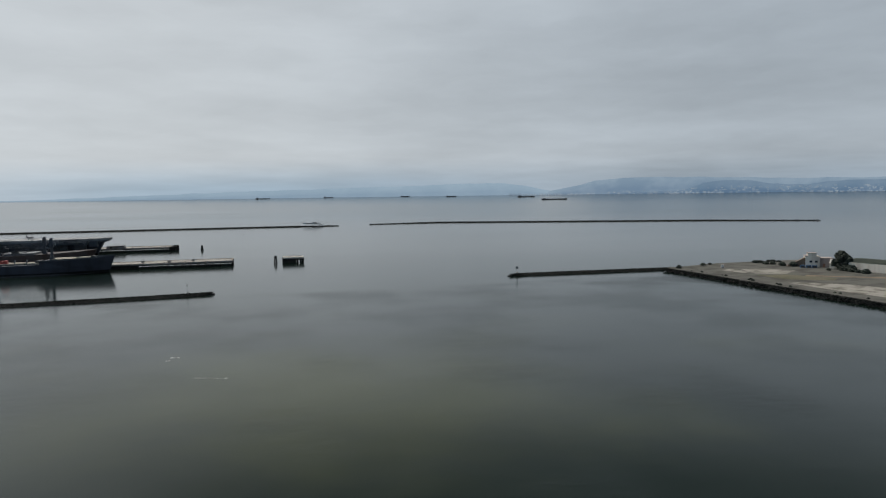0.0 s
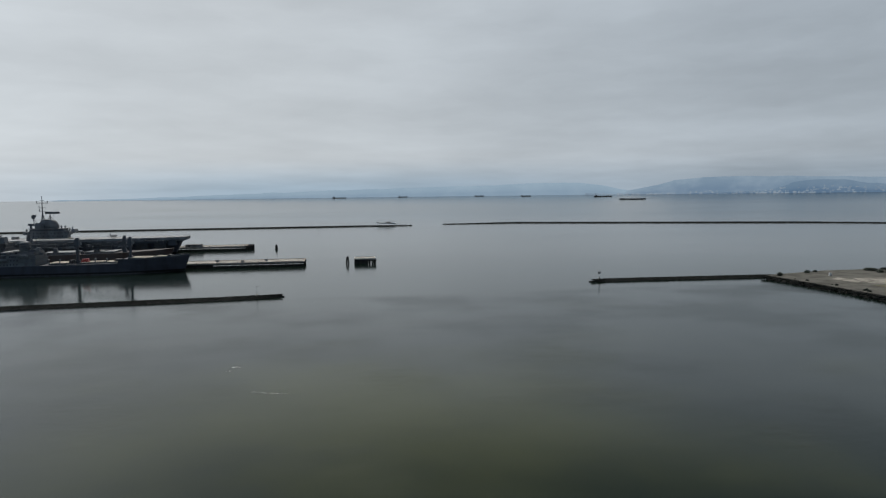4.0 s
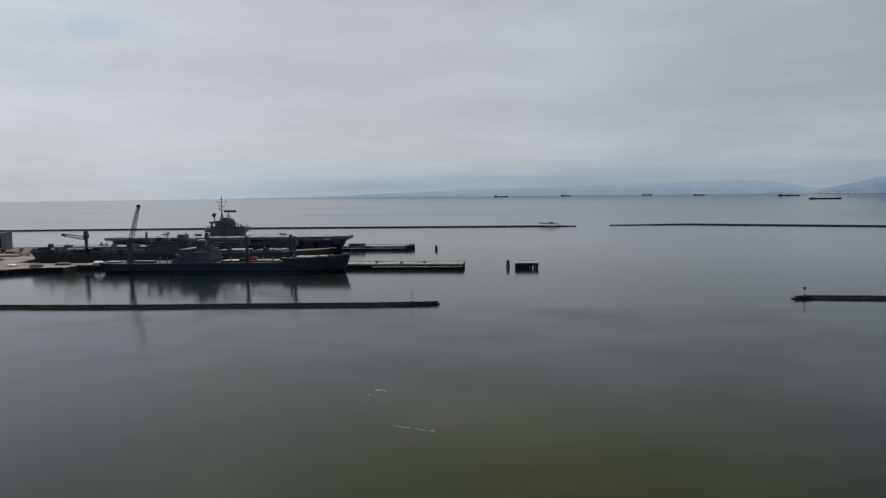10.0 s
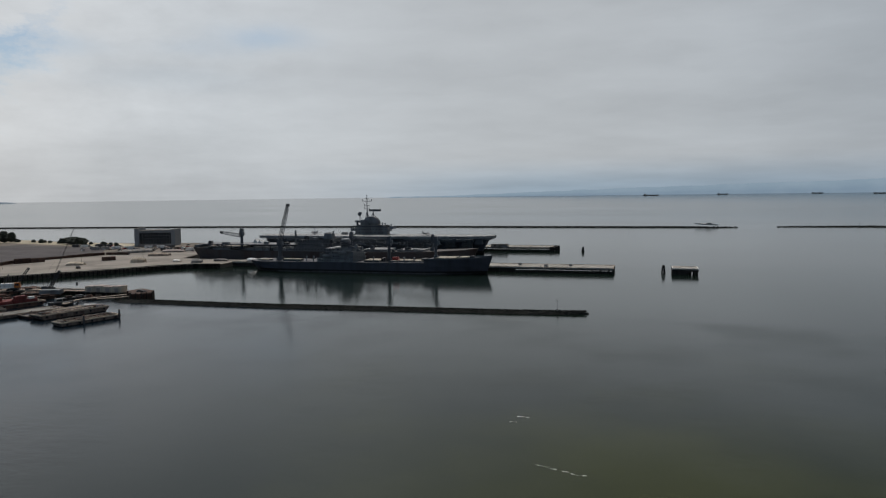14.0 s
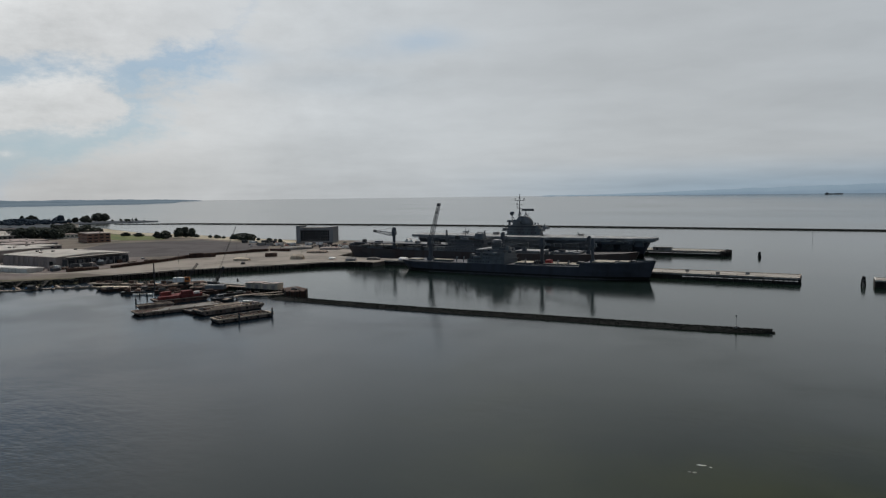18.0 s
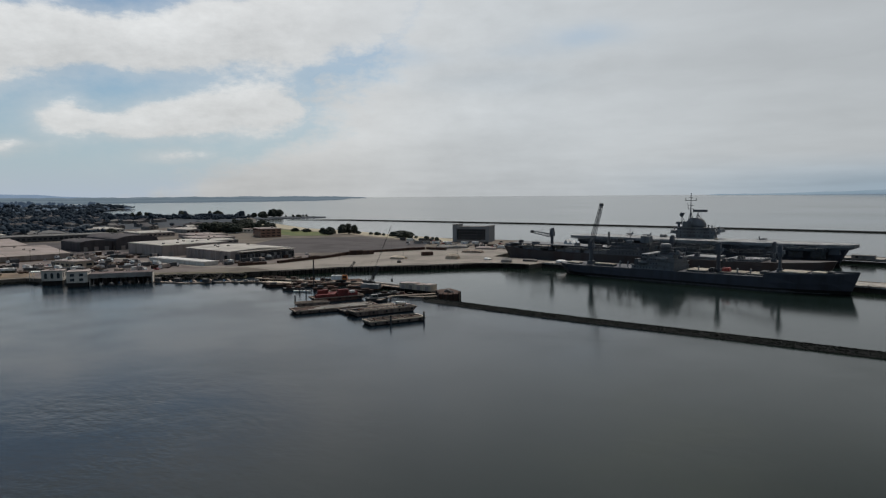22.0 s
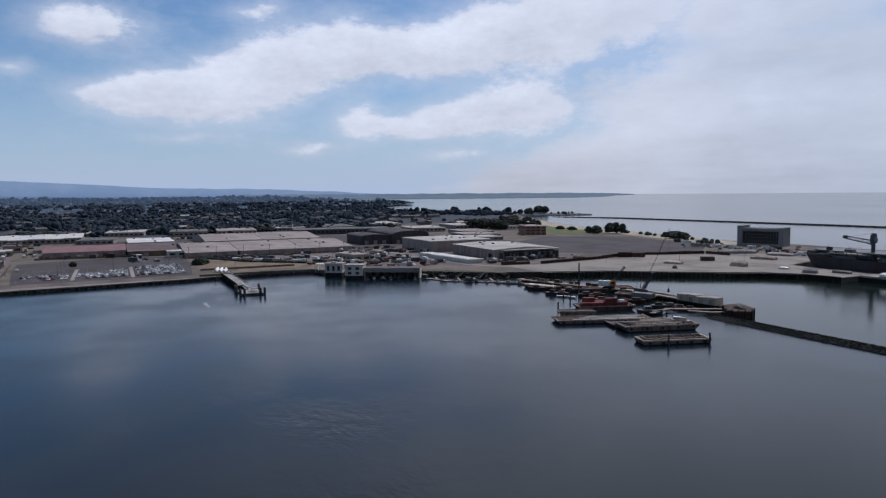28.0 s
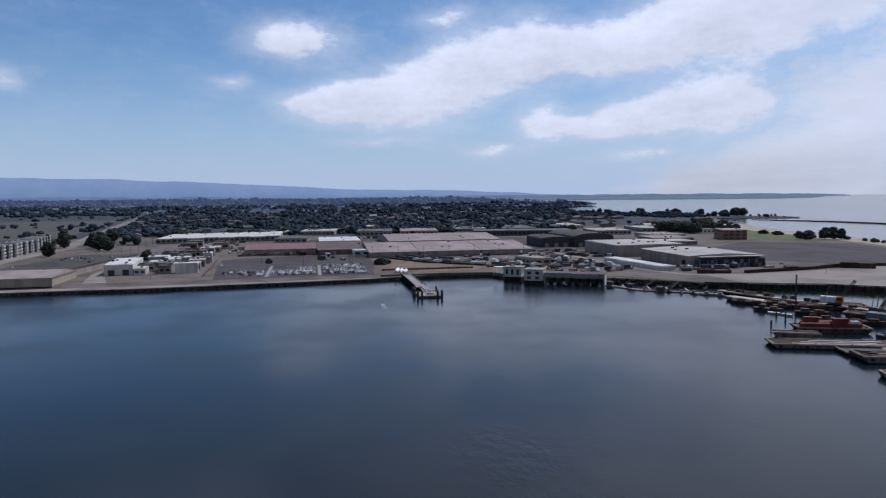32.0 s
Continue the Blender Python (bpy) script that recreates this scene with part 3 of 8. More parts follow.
def water():
    s = Shape()
    radii = [0, 150, 350, 600, 900, 1300, 1800, 2200, 2600, 3000, 3400, 3800, 4200, 4600, 4900]
    n = 96
    pts = [(0, 0, 0)]
    for r in radii[1:]:
        pts += [(r * math.cos(2 * math.pi * i / n), r * math.sin(2 * math.pi * i / n), sea_height(r)) for i in range(n)]
    faces = [(0, 1 + i, 1 + (i + 1) % n) for i in range(n)]
    for j in range(len(radii) - 2):
        a, b = 1 + j * n, 1 + (j + 1) * n
        faces += [(a + i, b + i, b + (i + 1) % n, a + (i + 1) % n) for i in range(n)]
    s.add(pts, faces)
    tagged(part("water", s, "water", smooth=True), "calm dark grey-green bay water", "water", kind="structure")


water()

LAND = 3.5
# outline of the land east of the lagoon
EAST = [(-579, -1800), (-579, 118), (-579, 158), (-577, 190), (-574, 205), (-560, 212), (-545, 224), (-524, 268), (-500, 300), (-478, 322), (-468, 345), (-451, 388), (-411, 440), (-387, 478), (-368, 494), (-345, 499), (-345, 541), (-413, 541),
        (-432, 600), (-445, 660), (-445, 728), (-545, 725), (-640, 706), (-740, 722), (-850, 748), (-1000, 765), (-1200, 840), (-1329, 872), (-1469, 962), (-1580, 1010),
        (-1690, 1060), (-1772, 1068), (-1866, 1029), (-1940, 975), (-2016, 915), (-2091, 889), (-2260, 906), (-2540, 1006), (-2677, 1102), (-2703, 1188), (-2798, 1249), (-2982, 1278),
        (-3208, 1282), (-3395, 1200), (-3700, 1120), (-4600, 1000), (-4800, -1800)]
s = Shape().prism(EAST, -2.0, LAND)
tagged(part("ground", s, "soil"), "dry brown ground of the old naval base", "ground", kind="structure")
tagged(part("headland", Shape().prism([(-1527, 1000), (-1502, 1080), (-1468, 1170), (-1545, 1230), (-1602, 1206), (-1650, 1166), (-1692, 1106), (-1640, 1000)], -1.0, 0.7).prism([(-1535, 1010), (-1514, 1080), (-1488, 1165), (-1545, 1212), (-1598, 1190), (-1638, 1156), (-1676, 1100), (-1640, 1010)], 0.7, 1.5), "town"), "low dark scrubby headland beyond a cove", "headland", kind="structure")
tagged(part("shore_strip", Shape().prism([(-554, -1800), (-554, -30), (-560, 36), (-567, 111), (-574, 136), (-579, 158), (-580, -1800)], -2.0, 2.0), "soil"), "low dirt strip along the lagoon", "ground", kind="structure")
tagged(part("shore_bank", Shape().loft([[(-572.5, y, 1.9), (-579.4, y, LAND + 0.03), (-579.4, y, 1.5)] for y in (-1800, 0, 110, 122)]), "yard"), "dry grass bank above the shore road", "bank", kind="structure")
WEST = [(278, 358), (283, 260), (290, 150), (300, -300), (900, -300), (900, 250), (480, 330), (400, 372), (330, 372)]
tagged(part("ground", Shape().prism(WEST, -2.0, 2.0), "heath"), "bare brown ground of the west shore", "ground", kind="structure")


def ridge(name, points, width, height, label):
    s = Shape()
    rings = []
    for k, (x, y) in enumerate(points):
        a = Vector(points[max(k - 1, 0)])
        b = Vector(points[min(k + 1, len(points) - 1)])
        d = (b - a).normalized()
        side = Vector((-d.y, d.x))
        w = width * (0.35 if k in (0, len(points) - 1) else 1.0)
        h = height * (0.5 if k in (0, len(points) - 1) else 1.0)
        rings.append([(x + side.x * w * q, y + side.y * w * q, z * h) for q, z in ((-0.5, -0.6), (-0.42, 0.2), (-0.16, 1), (0.16, 1), (0.42, 0.2), (0.5, -0.6))])
    s.loft(rings)
    return tagged(part(name, s, "rock"), label, "breakwater", kind="structure")


ridge("breakwater", [(-301, 331), (-292, 329.4), (-266, 329.6), (-222, 330.4), (-190, 331.6), (-158, 334.4), (-127, 336.6), (-97, 338.8), (-69, 340.6), (-48, 343.2), (-30, 345.4)], 11.0, 1.25, "low dark rubble breakwater beside the lagoon")
ridge("breakwater", [(160, 366), (172, 369), (276, 364), (292, 362)], 11.0, 1.25, "low dark rubble breakwater joined to the west shore")
ridge("breakwater", [(132, 1188), (60, 1192), (-400, 1192), (-800, 1170), (-1280, 1100), (-1440, 1030)], 11, 2.1, "long dark rubble breakwater across the bay")
ridge("breakwater", [(192, 1212), (330, 1222), (555, 1130), (793, 1033), (950, 930)], 11, 2.1, "long dark rubble breakwater across the bay")


def hills(name, profile, r, base, label, mat="hill"):
    """A far range: turn in degrees and height in metres."""
    s = Shape()
    rings = []
    steps = 160
    a0, a1 = profile[0][0], profile[-1][0]
    for k in range(steps + 1):
        a = a0 + (a1 - a0) * k / steps
        h = 60 + 1.035 * (np.interp(a, [p[0] for p in profile], [p[1] for p in profile]) - 60)
        h += 5 * noise.noise(Vector((a * 0.8, r * 0.01, 0))) + 2 * noise.noise(Vector((a * 3.1, 5, 0)))
        c, q = -math.sin(radians(a)), math.cos(radians(a))
        rings.append([(c * (r - 120), q * (r - 120), base), (c * (r - 60), q * (r - 60), base + (h - base) * 0.55), (c * r, q * r, max(h, base + 1)), (c * (r + 60), q * (r + 60), base)])
    s.loft(rings)
    return tagged(part(name, s, mat, smooth=True), label, "hills", kind="structure")


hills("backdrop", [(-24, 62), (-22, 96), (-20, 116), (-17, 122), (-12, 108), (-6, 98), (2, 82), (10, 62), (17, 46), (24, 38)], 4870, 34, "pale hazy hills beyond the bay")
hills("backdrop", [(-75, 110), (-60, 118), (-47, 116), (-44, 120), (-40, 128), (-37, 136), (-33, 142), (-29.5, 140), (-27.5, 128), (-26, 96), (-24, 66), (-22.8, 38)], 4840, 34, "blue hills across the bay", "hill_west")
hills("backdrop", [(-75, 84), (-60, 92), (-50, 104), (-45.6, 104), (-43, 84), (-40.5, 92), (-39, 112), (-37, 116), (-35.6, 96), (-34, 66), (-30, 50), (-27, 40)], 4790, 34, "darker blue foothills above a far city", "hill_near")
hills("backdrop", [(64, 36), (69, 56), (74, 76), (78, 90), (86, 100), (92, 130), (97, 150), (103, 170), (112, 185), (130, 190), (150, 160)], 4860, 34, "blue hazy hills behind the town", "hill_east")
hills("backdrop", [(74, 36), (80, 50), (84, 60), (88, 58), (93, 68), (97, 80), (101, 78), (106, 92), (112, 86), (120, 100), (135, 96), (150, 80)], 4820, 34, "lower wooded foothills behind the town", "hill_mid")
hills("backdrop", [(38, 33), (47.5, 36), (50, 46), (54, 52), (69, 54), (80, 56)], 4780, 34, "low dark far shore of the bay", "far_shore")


def far_flats():
    """Low far land in front of the last shore."""
    rings = []
    for k in range(57):
        a = 50.0 + 28.0 * k / 56
        r0 = np.interp(a, [50, 50.6, 53, 60, 78], [4600, 4250, 4080, 3990, 3960]) + 25 * noise.noise(Vector((a * 0.9, 3, 0)))
        c, q = -math.sin(radians(a)), math.cos(radians(a))
        rings.append([(c * r, q * r, z) for r, z in ((r0, sea_height(r0) - 2), (r0, sea_height(r0) + 1.2), (4500 + 120 * (a < 50.3), sea_height(4500) + 2), (4775, sea_height(4775) + 3), (4775, 30))])
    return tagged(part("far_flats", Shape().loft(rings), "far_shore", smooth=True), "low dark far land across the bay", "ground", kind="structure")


far_flats()


def far_city():
    """Pale blocks of a city on the far shore."""
    rnd = random.Random(40)
    s = Shape()
    for k in range(620):
        a = rnd.uniform(-62, -30) if rnd.random() < 0.85 else rnd.uniform(-30, -20)
        h = rnd.random() ** 2.4
        r = 4640 + 80 * rnd.random()
        x, y = -math.sin(radians(a)) * r, math.cos(radians(a)) * r
        z = sea_height(r) + 3 + 40 * h * max(0.15, min(1, (-a - 24) / 14))
        w, t = rnd.uniform(2, 7), rnd.uniform(0.6, 2.6)
        s.box(x - w, y - w, z - 3, x + w, y + w, z + t)
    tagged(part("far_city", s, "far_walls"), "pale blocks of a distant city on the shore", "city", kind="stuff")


far_city()

# ---- piers, dolphins, breakwater stones ----
def stones(points, width, height, count, seed, size=(0.7, 1.7)):
    """Loose rubble over a breakwater or along a shore."""
    rnd = random.Random(seed)
    lengths = [math.dist(points[k], points[k + 1]) for k in range(len(points) - 1)]
    s = Shape()
    for k in range(count):
        d = rnd.random() * sum(lengths)
        j = 0
        while d > lengths[j] and j < len(lengths) - 1:
            d -= lengths[j]
            j += 1
        (ax, ay), (bx, by) = points[j], points[j + 1]
        f = d / lengths[j]
        nx, ny = -(by - ay) / lengths[j], (bx - ax) / lengths[j]
        along = sum(lengths[:j]) + d
        q = rnd.uniform(-0.52, 0.52) * min(1.0, 0.2 + min(along, sum(lengths) - along) / 12)
        z = height * max(0.0, 1.12 - (abs(q) / 0.5) ** 1.6 * 1.25)
        s.ball((ax + (bx - ax) * f + nx * q * width, ay + (by - ay) * f + ny * q * width, z), rnd.uniform(*size), rnd.uniform(0.5, 0.8), seed * 7919 + k, 0.35, 3, 5)
    return s


NEAR_BW = [(-299, 330.6), (-266, 329.6), (-222, 330.4), (-190, 331.6), (-158, 334.4), (-127, 336.6), (-97, 338.8), (-69, 340.6), (-46, 343.4), (-31, 345.2)]
WEST_BW = [(161, 366), (172, 369), (276, 364), (290, 362)]
for pts, n, seed in ((NEAR_BW, 4200, 3), (WEST_BW, 1700, 4)):
    tagged(part("breakwater_rubble", stones(pts, 10.5, 1.35, n, seed, (0.25, 0.52)), "rock"), "loose dark stones heaped along a breakwater", "rubble", kind="stuff")
tagged(part("shore_rubble", stones([(275, 358), (280, 260), (287, 160), (295, 0)], 7.5, 1.7, 2300, 5, (0.4, 1.0)), "rock"), "dark stones along the west shore", "rubble", kind="stuff")
tagged(part("shore_rubble", stones([(-553, -300), (-553, -30), (-559, 36), (-566, 111), (-573, 136), (-577, 158), (-575, 190), (-571, 205), (-556, 208)], 3.4, 1.3, 1500, 6, (0.35, 0.8)), "rock"), "dark stones along the lagoon shore", "rubble", kind="stuff")
tagged(part("shore_rubble", stones([(-522, 270), (-498, 299), (-475, 322)], 9, 2.6, 300, 8), "rock"), "dark stones of a bank beside floating docks", "rubble", kind="stuff")
for pts, seed in (([(130, 1188), (60, 1192), (-400, 1192), (-800, 1170)], 11), ([(194, 1213), (330, 1222), (555, 1130), (793, 1033), (948, 932)], 12)):
    tagged(part("breakwater_rubble", stones(pts, 10, 1.7, 900, seed, (0.5, 0.9)), "rock"), "dark stones of the outer breakwater", "rubble", kind="stuff")


def pier(x0, x1, y0, y1, top, label, step=3.0, deck_mat="concrete"):
    p = thing("pier", label, "pier", (x0, y0, 0))
    L, W = x1 - x0, y1 - y0
    part("deck_slab", Shape().box(0, 0, top - 1.1, L, W, top), deck_mat, p)
    part("kerb", Shape().box(0, 0, top, L, 0.5, top + 0.35).box(0, W - 0.5, top, L, W, top + 0.35).box(L - 0.5, 0.5, top, L, W - 0.5, top + 0.35), "planks", p, "pale timber kerb")
    part("fender_wale", Shape().box(0, -0.35, top - 1.5, L, 0, top - 0.75).box(L, 0, top - 1.5, L + 0.35, W, top - 0.75), "dark_wood", p, "dark timber wale")
    part("skirt", Shape().box(0, 0.25, -1.0, L - 72, 0.75, top - 1.1).box(L - 72, 0.25, -1.0, L - 0.3, 0.75, top - 2.1).box(L - 0.9, 0.75, -1.0, L - 0.4, W - 0.4, top - 1.9), "dark_wood", p, "dark timber skirt")
    pile = Shape().tube((0, 0, -2), (0, 0, top - 0.3), 0.32, 0.28, 6).mesh("post")
    pile.materials.append(M["dark_wood"])
    rnd = random.Random(int(L))
    n = int(min(L, 110) / step)
    for k in range(n):
        if rnd.random() < 0.12:
            continue
        ob = new("post", pile)
        ob.parent = p
        ob.location = (L - 0.4 - k * step + rnd.uniform(-0.3, 0.3), -0.15, 0)
    for k in range(int(W / step)):
        ob = new("post", pile)
        ob.parent = p
        ob.location = (L - 0.1, 0.6 + k * step, 0)
    inner = Shape()
    for k in range(int(L / 6)):
        for j in range(3):
            inner.tube((L - 4 - k * 6, 5 + j * (W - 8) / 2, -2), (L - 4 - k * 6, 5 + j * (W - 8) / 2, top - 1.1), 0.3, None, 5)
    tagged(part("inner_piles", inner, "dark_wood", p), "dark inner piles under the deck", kind="stuff")
    for k in range(int(min(L, 110) / 16)):
        part("bollard", Shape().tube((L - 5 - k * 16, 1.3, top), (L - 5 - k * 16, 1.3, top + 0.6), 0.28, 0.28).tube((L - 5 - k * 16, 1.3, top + 0.6), (L - 5 - k * 16, 1.3, top + 0.9), 0.45, 0.4), "steel", p)
    return p


pier(-345, -27, 517, 541, 3.8, "long pale concrete pier on dark timber piles")
pier(-445, -98, 702, 727, 4.0, "concrete pier beside the moored aircraft carrier")

end = thing("pier_fender", "round dark timber fender around a pier end", "fender", (-98, 714.5, 0))
for k in range(15):
    a = -math.pi / 2 + math.pi * k / 14
    part("post", Shape().tube((7 * math.cos(a), 12 * math.sin(a), -2), (7 * math.cos(a), 12 * math.sin(a), 4.9 - 0.3 * (k % 3)), 0.75, 0.7, 6), "dark_wood", end)
part("fender_ring", Shape().prism([(7.5 * math.cos(a), 12.6 * math.sin(a)) for a in [-math.pi / 2 + math.pi * k / 14 for k in range(15)]], 2.4, 3.6), "dark_wood", end)

shed = thing("pier_shed", "low grey metal shed standing on a pier", "shed", (-160, 704, 4.0))
part("wall", Shape().box(0, 0, 0, 17, 7, 2.6), "grey_wall", shed)
part("roof", Shape().box(-0.4, -0.4, 2.6, 17.4, 7.4, 2.9), "grey_roof", shed)
part("door", Shape().box(3, -0.06, 0, 5, 0, 2.1), "steel", shed)

crate = thing("equipment_box", "grey equipment box on a concrete pier", "box", (-78, 522, 3.8))
part("body", Shape().box(0, 0, 0, 2.6, 1.8, 1.5, 0.08), "grey_wall", crate)
part("lid", Shape().box(-0.08, -0.08, 1.5, 2.68, 1.88, 1.62), "steel", crate)
copy_thing(crate, pose(-60, 528, 3.8))
copy_thing(crate, pose(-99, 530, 3.8, 0, 0, 20))


def dolphin(x, y, h, label):
    d = thing("mooring_dolphin", label, "dolphin", (x, y, 0), group="mooring dolphins")
    for k in range(9):
        a = 2 * math.pi * k / 9
        part("post", Shape().tube((1.5 * math.cos(a), 1.5 * math.sin(a), -2), (0.75 * math.cos(a), 0.75 * math.sin(a), h - 0.5 * (k % 3)), 0.34, 0.28, 6), "dark_wood", d)
    part("binding", Shape().tube((0, 0, h * 0.55), (0, 0, h * 0.55 + 0.7), 1.35, 1.3, 12), "steel", d, "dark wire binding")
    part("cap", Shape().tube((0, 0, h - 1.0), (0, 0, h + 0.2), 0.75, 0.35, 8), "dark_wood", d)
    return d


dolphin(7.9, 528, 5.8, "cluster of dark timber piles standing in open water")
dolphin(-66, 704.5, 4.8, "cluster of dark timber piles off a pier end")

plat = thing("mooring_platform", "pale concrete platform on dark piles in open water", "platform", (13.9, 520, -0.7))
part("deck_slab", Shape().box(0, 0, 3.9, 17.5, 18, 5.0), "concrete", plat)
part("kerb", Shape().box(0, 0, 5.0, 17.5, 0.5, 5.35).box(0, 17.5, 5.0, 17.5, 18, 5.35).box(0, 0.5, 5, 0.5, 17.5, 5.35).box(17, 0.5, 5, 17.5, 17.5, 5.35), "white", plat)
part("fender_wall", Shape().box(-0.3, -0.3, -1, 9.6, 0.4, 4.4).box(-0.3, 0.4, -1, 0.3, 18, 4.4), "dark_wood", plat, "dark timber fender wall")
for x in (10.6, 12.4, 15.0, 16.9):
    for y in (0.5, 9, 17):
        part("post", Shape().tube((x, y, -2), (x, y, 3.9), 0.5, 0.5, 8), "dark_wood", plat)
part("fender_wale", Shape().box(9.6, -0.3, 3.0, 17.8, 0, 4.2), "dark_wood", plat)


def marker(x, y, z, h, board, label):
    m = thing("channel_marker", label, "marker", (x, y, z), group="channel markers")
    part("pole", Shape().tube((0, 0, 0), (0, 0, h), 0.07, 0.05, 6), "steel", m)
    part("board", Shape().box(-board / 2, -0.06, h - board * 0.3, board / 2, 0.06, h + board * 0.5), "grey_wall", m)
    part("footing", Shape().box(-0.6, -0.6, -0.4, 0.6, 0.6, 0.5, 0.15), "concrete", m)


marker(-45, 343.4, 1.7, 4.8, 0.7, "dark sign on a thin pole at a breakwater tip")
marker(167, 368, 2.0, 3.4, 1.8, "pale sign on a short post at a breakwater tip")
marker(313, 1227, 2.4, 2.6, 1.6, "small light beacon on the outer breakwater")
marker(945, 933, 2.4, 2.0, 1.2, "small light beacon on the outer breakwater")
marker(-30, 990, 0.0, 7.0, 1.2, "thin pole standing far out in the bay")

hulk = thing("grounded_boat", "pale wrecked boat leaning on the outer breakwater", "boat", (88, 1206, 2.2), 6.0)
part("hull", Shape().loft([[(x, -w, h0 + x * 0.10 + 2.0), (x, -w * 0.5, h0 + x * 0.10), (x, w * 0.5, h0 + x * 0.10), (x, w, h0 + x * 0.10 + 2.0)] for x, w, h0 in ((-20, 1.0, 5.2), (-15, 2.4, 3.6), (-6, 3.0, 2.2), (6, 3.0, 0.4), (16, 2.6, -1.4))]), "white_steel", hulk)
part("cabin", Shape().box(-2, -1.6, 3.0, 6, 1.6, 5.0, 0.3), "grey_wall", hulk)
part("mast", Shape().tube((8, 0, 1), (9, 0, 8), 0.16, 0.1), "steel", hulk)


# ---- ships ----
def hull_shape(y0, stations):
    """Stations: x at the water, x at the deck, half breadth at the water, half breadth at the deck, height of the deck."""
    rings = []
    for xw, xd, bw, bd, zd in stations:
        xm, bm = (xw + xd) / 2, bw * 0.45 + bd * 0.55
        rings.append([(xd, y0 - bd, zd), (xm, y0 - bm, zd * 0.5), (xw, y0 - bw, 0), (xw, y0 - bw * 0.8, -3), (xw, y0 + bw * 0.8, -3), (xw, y0 + bw, 0), (xm, y0 + bm, zd * 0.5), (xd, y0 + bd, zd)])
    return Shape().loft(rings)


def rail(pts, h=1.1, step=2.2):
    s = Shape()
    for a, b in zip(pts, pts[1:]):
        a, b = Vector(a), Vector(b)
        n = max(1, int((b - a).length / step))
        for k in range(n + 1):
            p = a.lerp(b, k / n)
            s.beam(p, p + Vector((0, 0, h)), 0.09)
        for z in (h * 0.5, h):
            s.beam(a + Vector((0, 0, z)), b + Vector((0, 0, z)), 0.07)
    return s


def windows_row(parent, x0, x1, y, z, n, w, h, mat="glass", name="window"):
    me = Shape().box(0, -0.08, 0, w, 0.02, h).mesh(name)
    me.materials.append(M[mat])
    for k in range(n):
        ob = new(name, me)
        ob.parent = parent
        ob.location = (x0 + (x1 - x0 - w) * k / max(1, n - 1), y, z)


def lattice(a, b, w0, w1, bays):
    """An open girder of four chords with zigzag bracing."""
    a, b = Vector(a), Vector(b)
    d = (b - a).normalized()
    side = d.cross(Vector((0, 1, 0))).normalized()
    other = side.cross(d)
    s = Shape()
    rows = []
    for k in range(bays + 1):
        f = k / bays
        w = w0 + (w1 - w0) * f
        c = a.lerp(b, f)
        rows.append([c + side * w / 2 * p + other * w / 2 * q for p, q in ((-1, -1), (1, -1), (1, 1), (-1, 1))])
    for k in range(bays):
        for j in range(4):
            s.beam(rows[k][j], rows[k + 1][j], 0.34)
            s.beam(rows[k][j], rows[k + 1][(j + 1) % 4], 0.13)
        if k % 2 == 0:
            for j in range(4):
                s.beam(rows[k][j], rows[k][(j + 1) % 4], 0.2)
    for j in range(4):
        s.beam(rows[-1][j], rows[-1][(j + 1) % 4], 0.6)
    return s


def deck_crane(ship, x, y, z0, top, jib_to, w=3.4, tall_house=True):
    post = part("crane_pedestal", Shape().tube((x, y, z0), (x, y, top - 7), w * 0.5, w * 0.45, 10).box(x - w * 0.7, y - w * 0.7, z0, x + w * 0.7, y + w * 0.7, z0 + 2.5, 0.3), "navy", ship)
    part("crane_house", Shape().box(x - w * 0.62, y - w * 0.62, top - 7, x + w * 0.62, y + w * 0.62, top - 0.8, 0.35).box(x - w * 0.3, y - w * 0.3, top - 0.8, x + w * 0.5, y + w * 0.3, top), "navy", post)
    part("crane_cab", Shape().box(x + w * 0.62, y - w * 0.8, top - 5.5, x + w * 0.62 + 1.6, y - w * 0.1, top - 3.2, 0.1), "navy_light", post)
    part("jib", lattice((x, y - w * 0.5, top - 6.5), jib_to, 2.8, 1.7, 12), "navy", post)
    part("jib_head", Shape().box(jib_to[0] - 1.2, jib_to[1] - 1.1, jib_to[2] - 0.8, jib_to[0] + 1.2, jib_to[1] + 1.1, jib_to[2] + 1.2, 0.15), "steel", post)
    part("hoist_wire", Shape().beam((x, y, top), jib_to, 0.12), "steel", post)
    return post


def lifeboat(ship, x, y, z, mat="orange"):
    b = part("lifeboat", Shape().loft([[(x + u, y - w, z + 0.9), (x + u, y - w * 0.6, z), (x + u, y + w * 0.6, z), (x + u, y + w, z + 0.9), (x + u, y + w * 0.5, z + 1.9), (x + u, y - w * 0.5, z + 1.9)] for u, w in ((-3.6, 0.3), (-2.4, 1.1), (2.4, 1.1), (3.6, 0.3))]), mat, ship)
    for u in (-2, 2):
        part("davit", Shape().beam((x + u, y + 1.4, z - 1.4), (x + u, y, z + 3), 0.25), "navy_light", b)


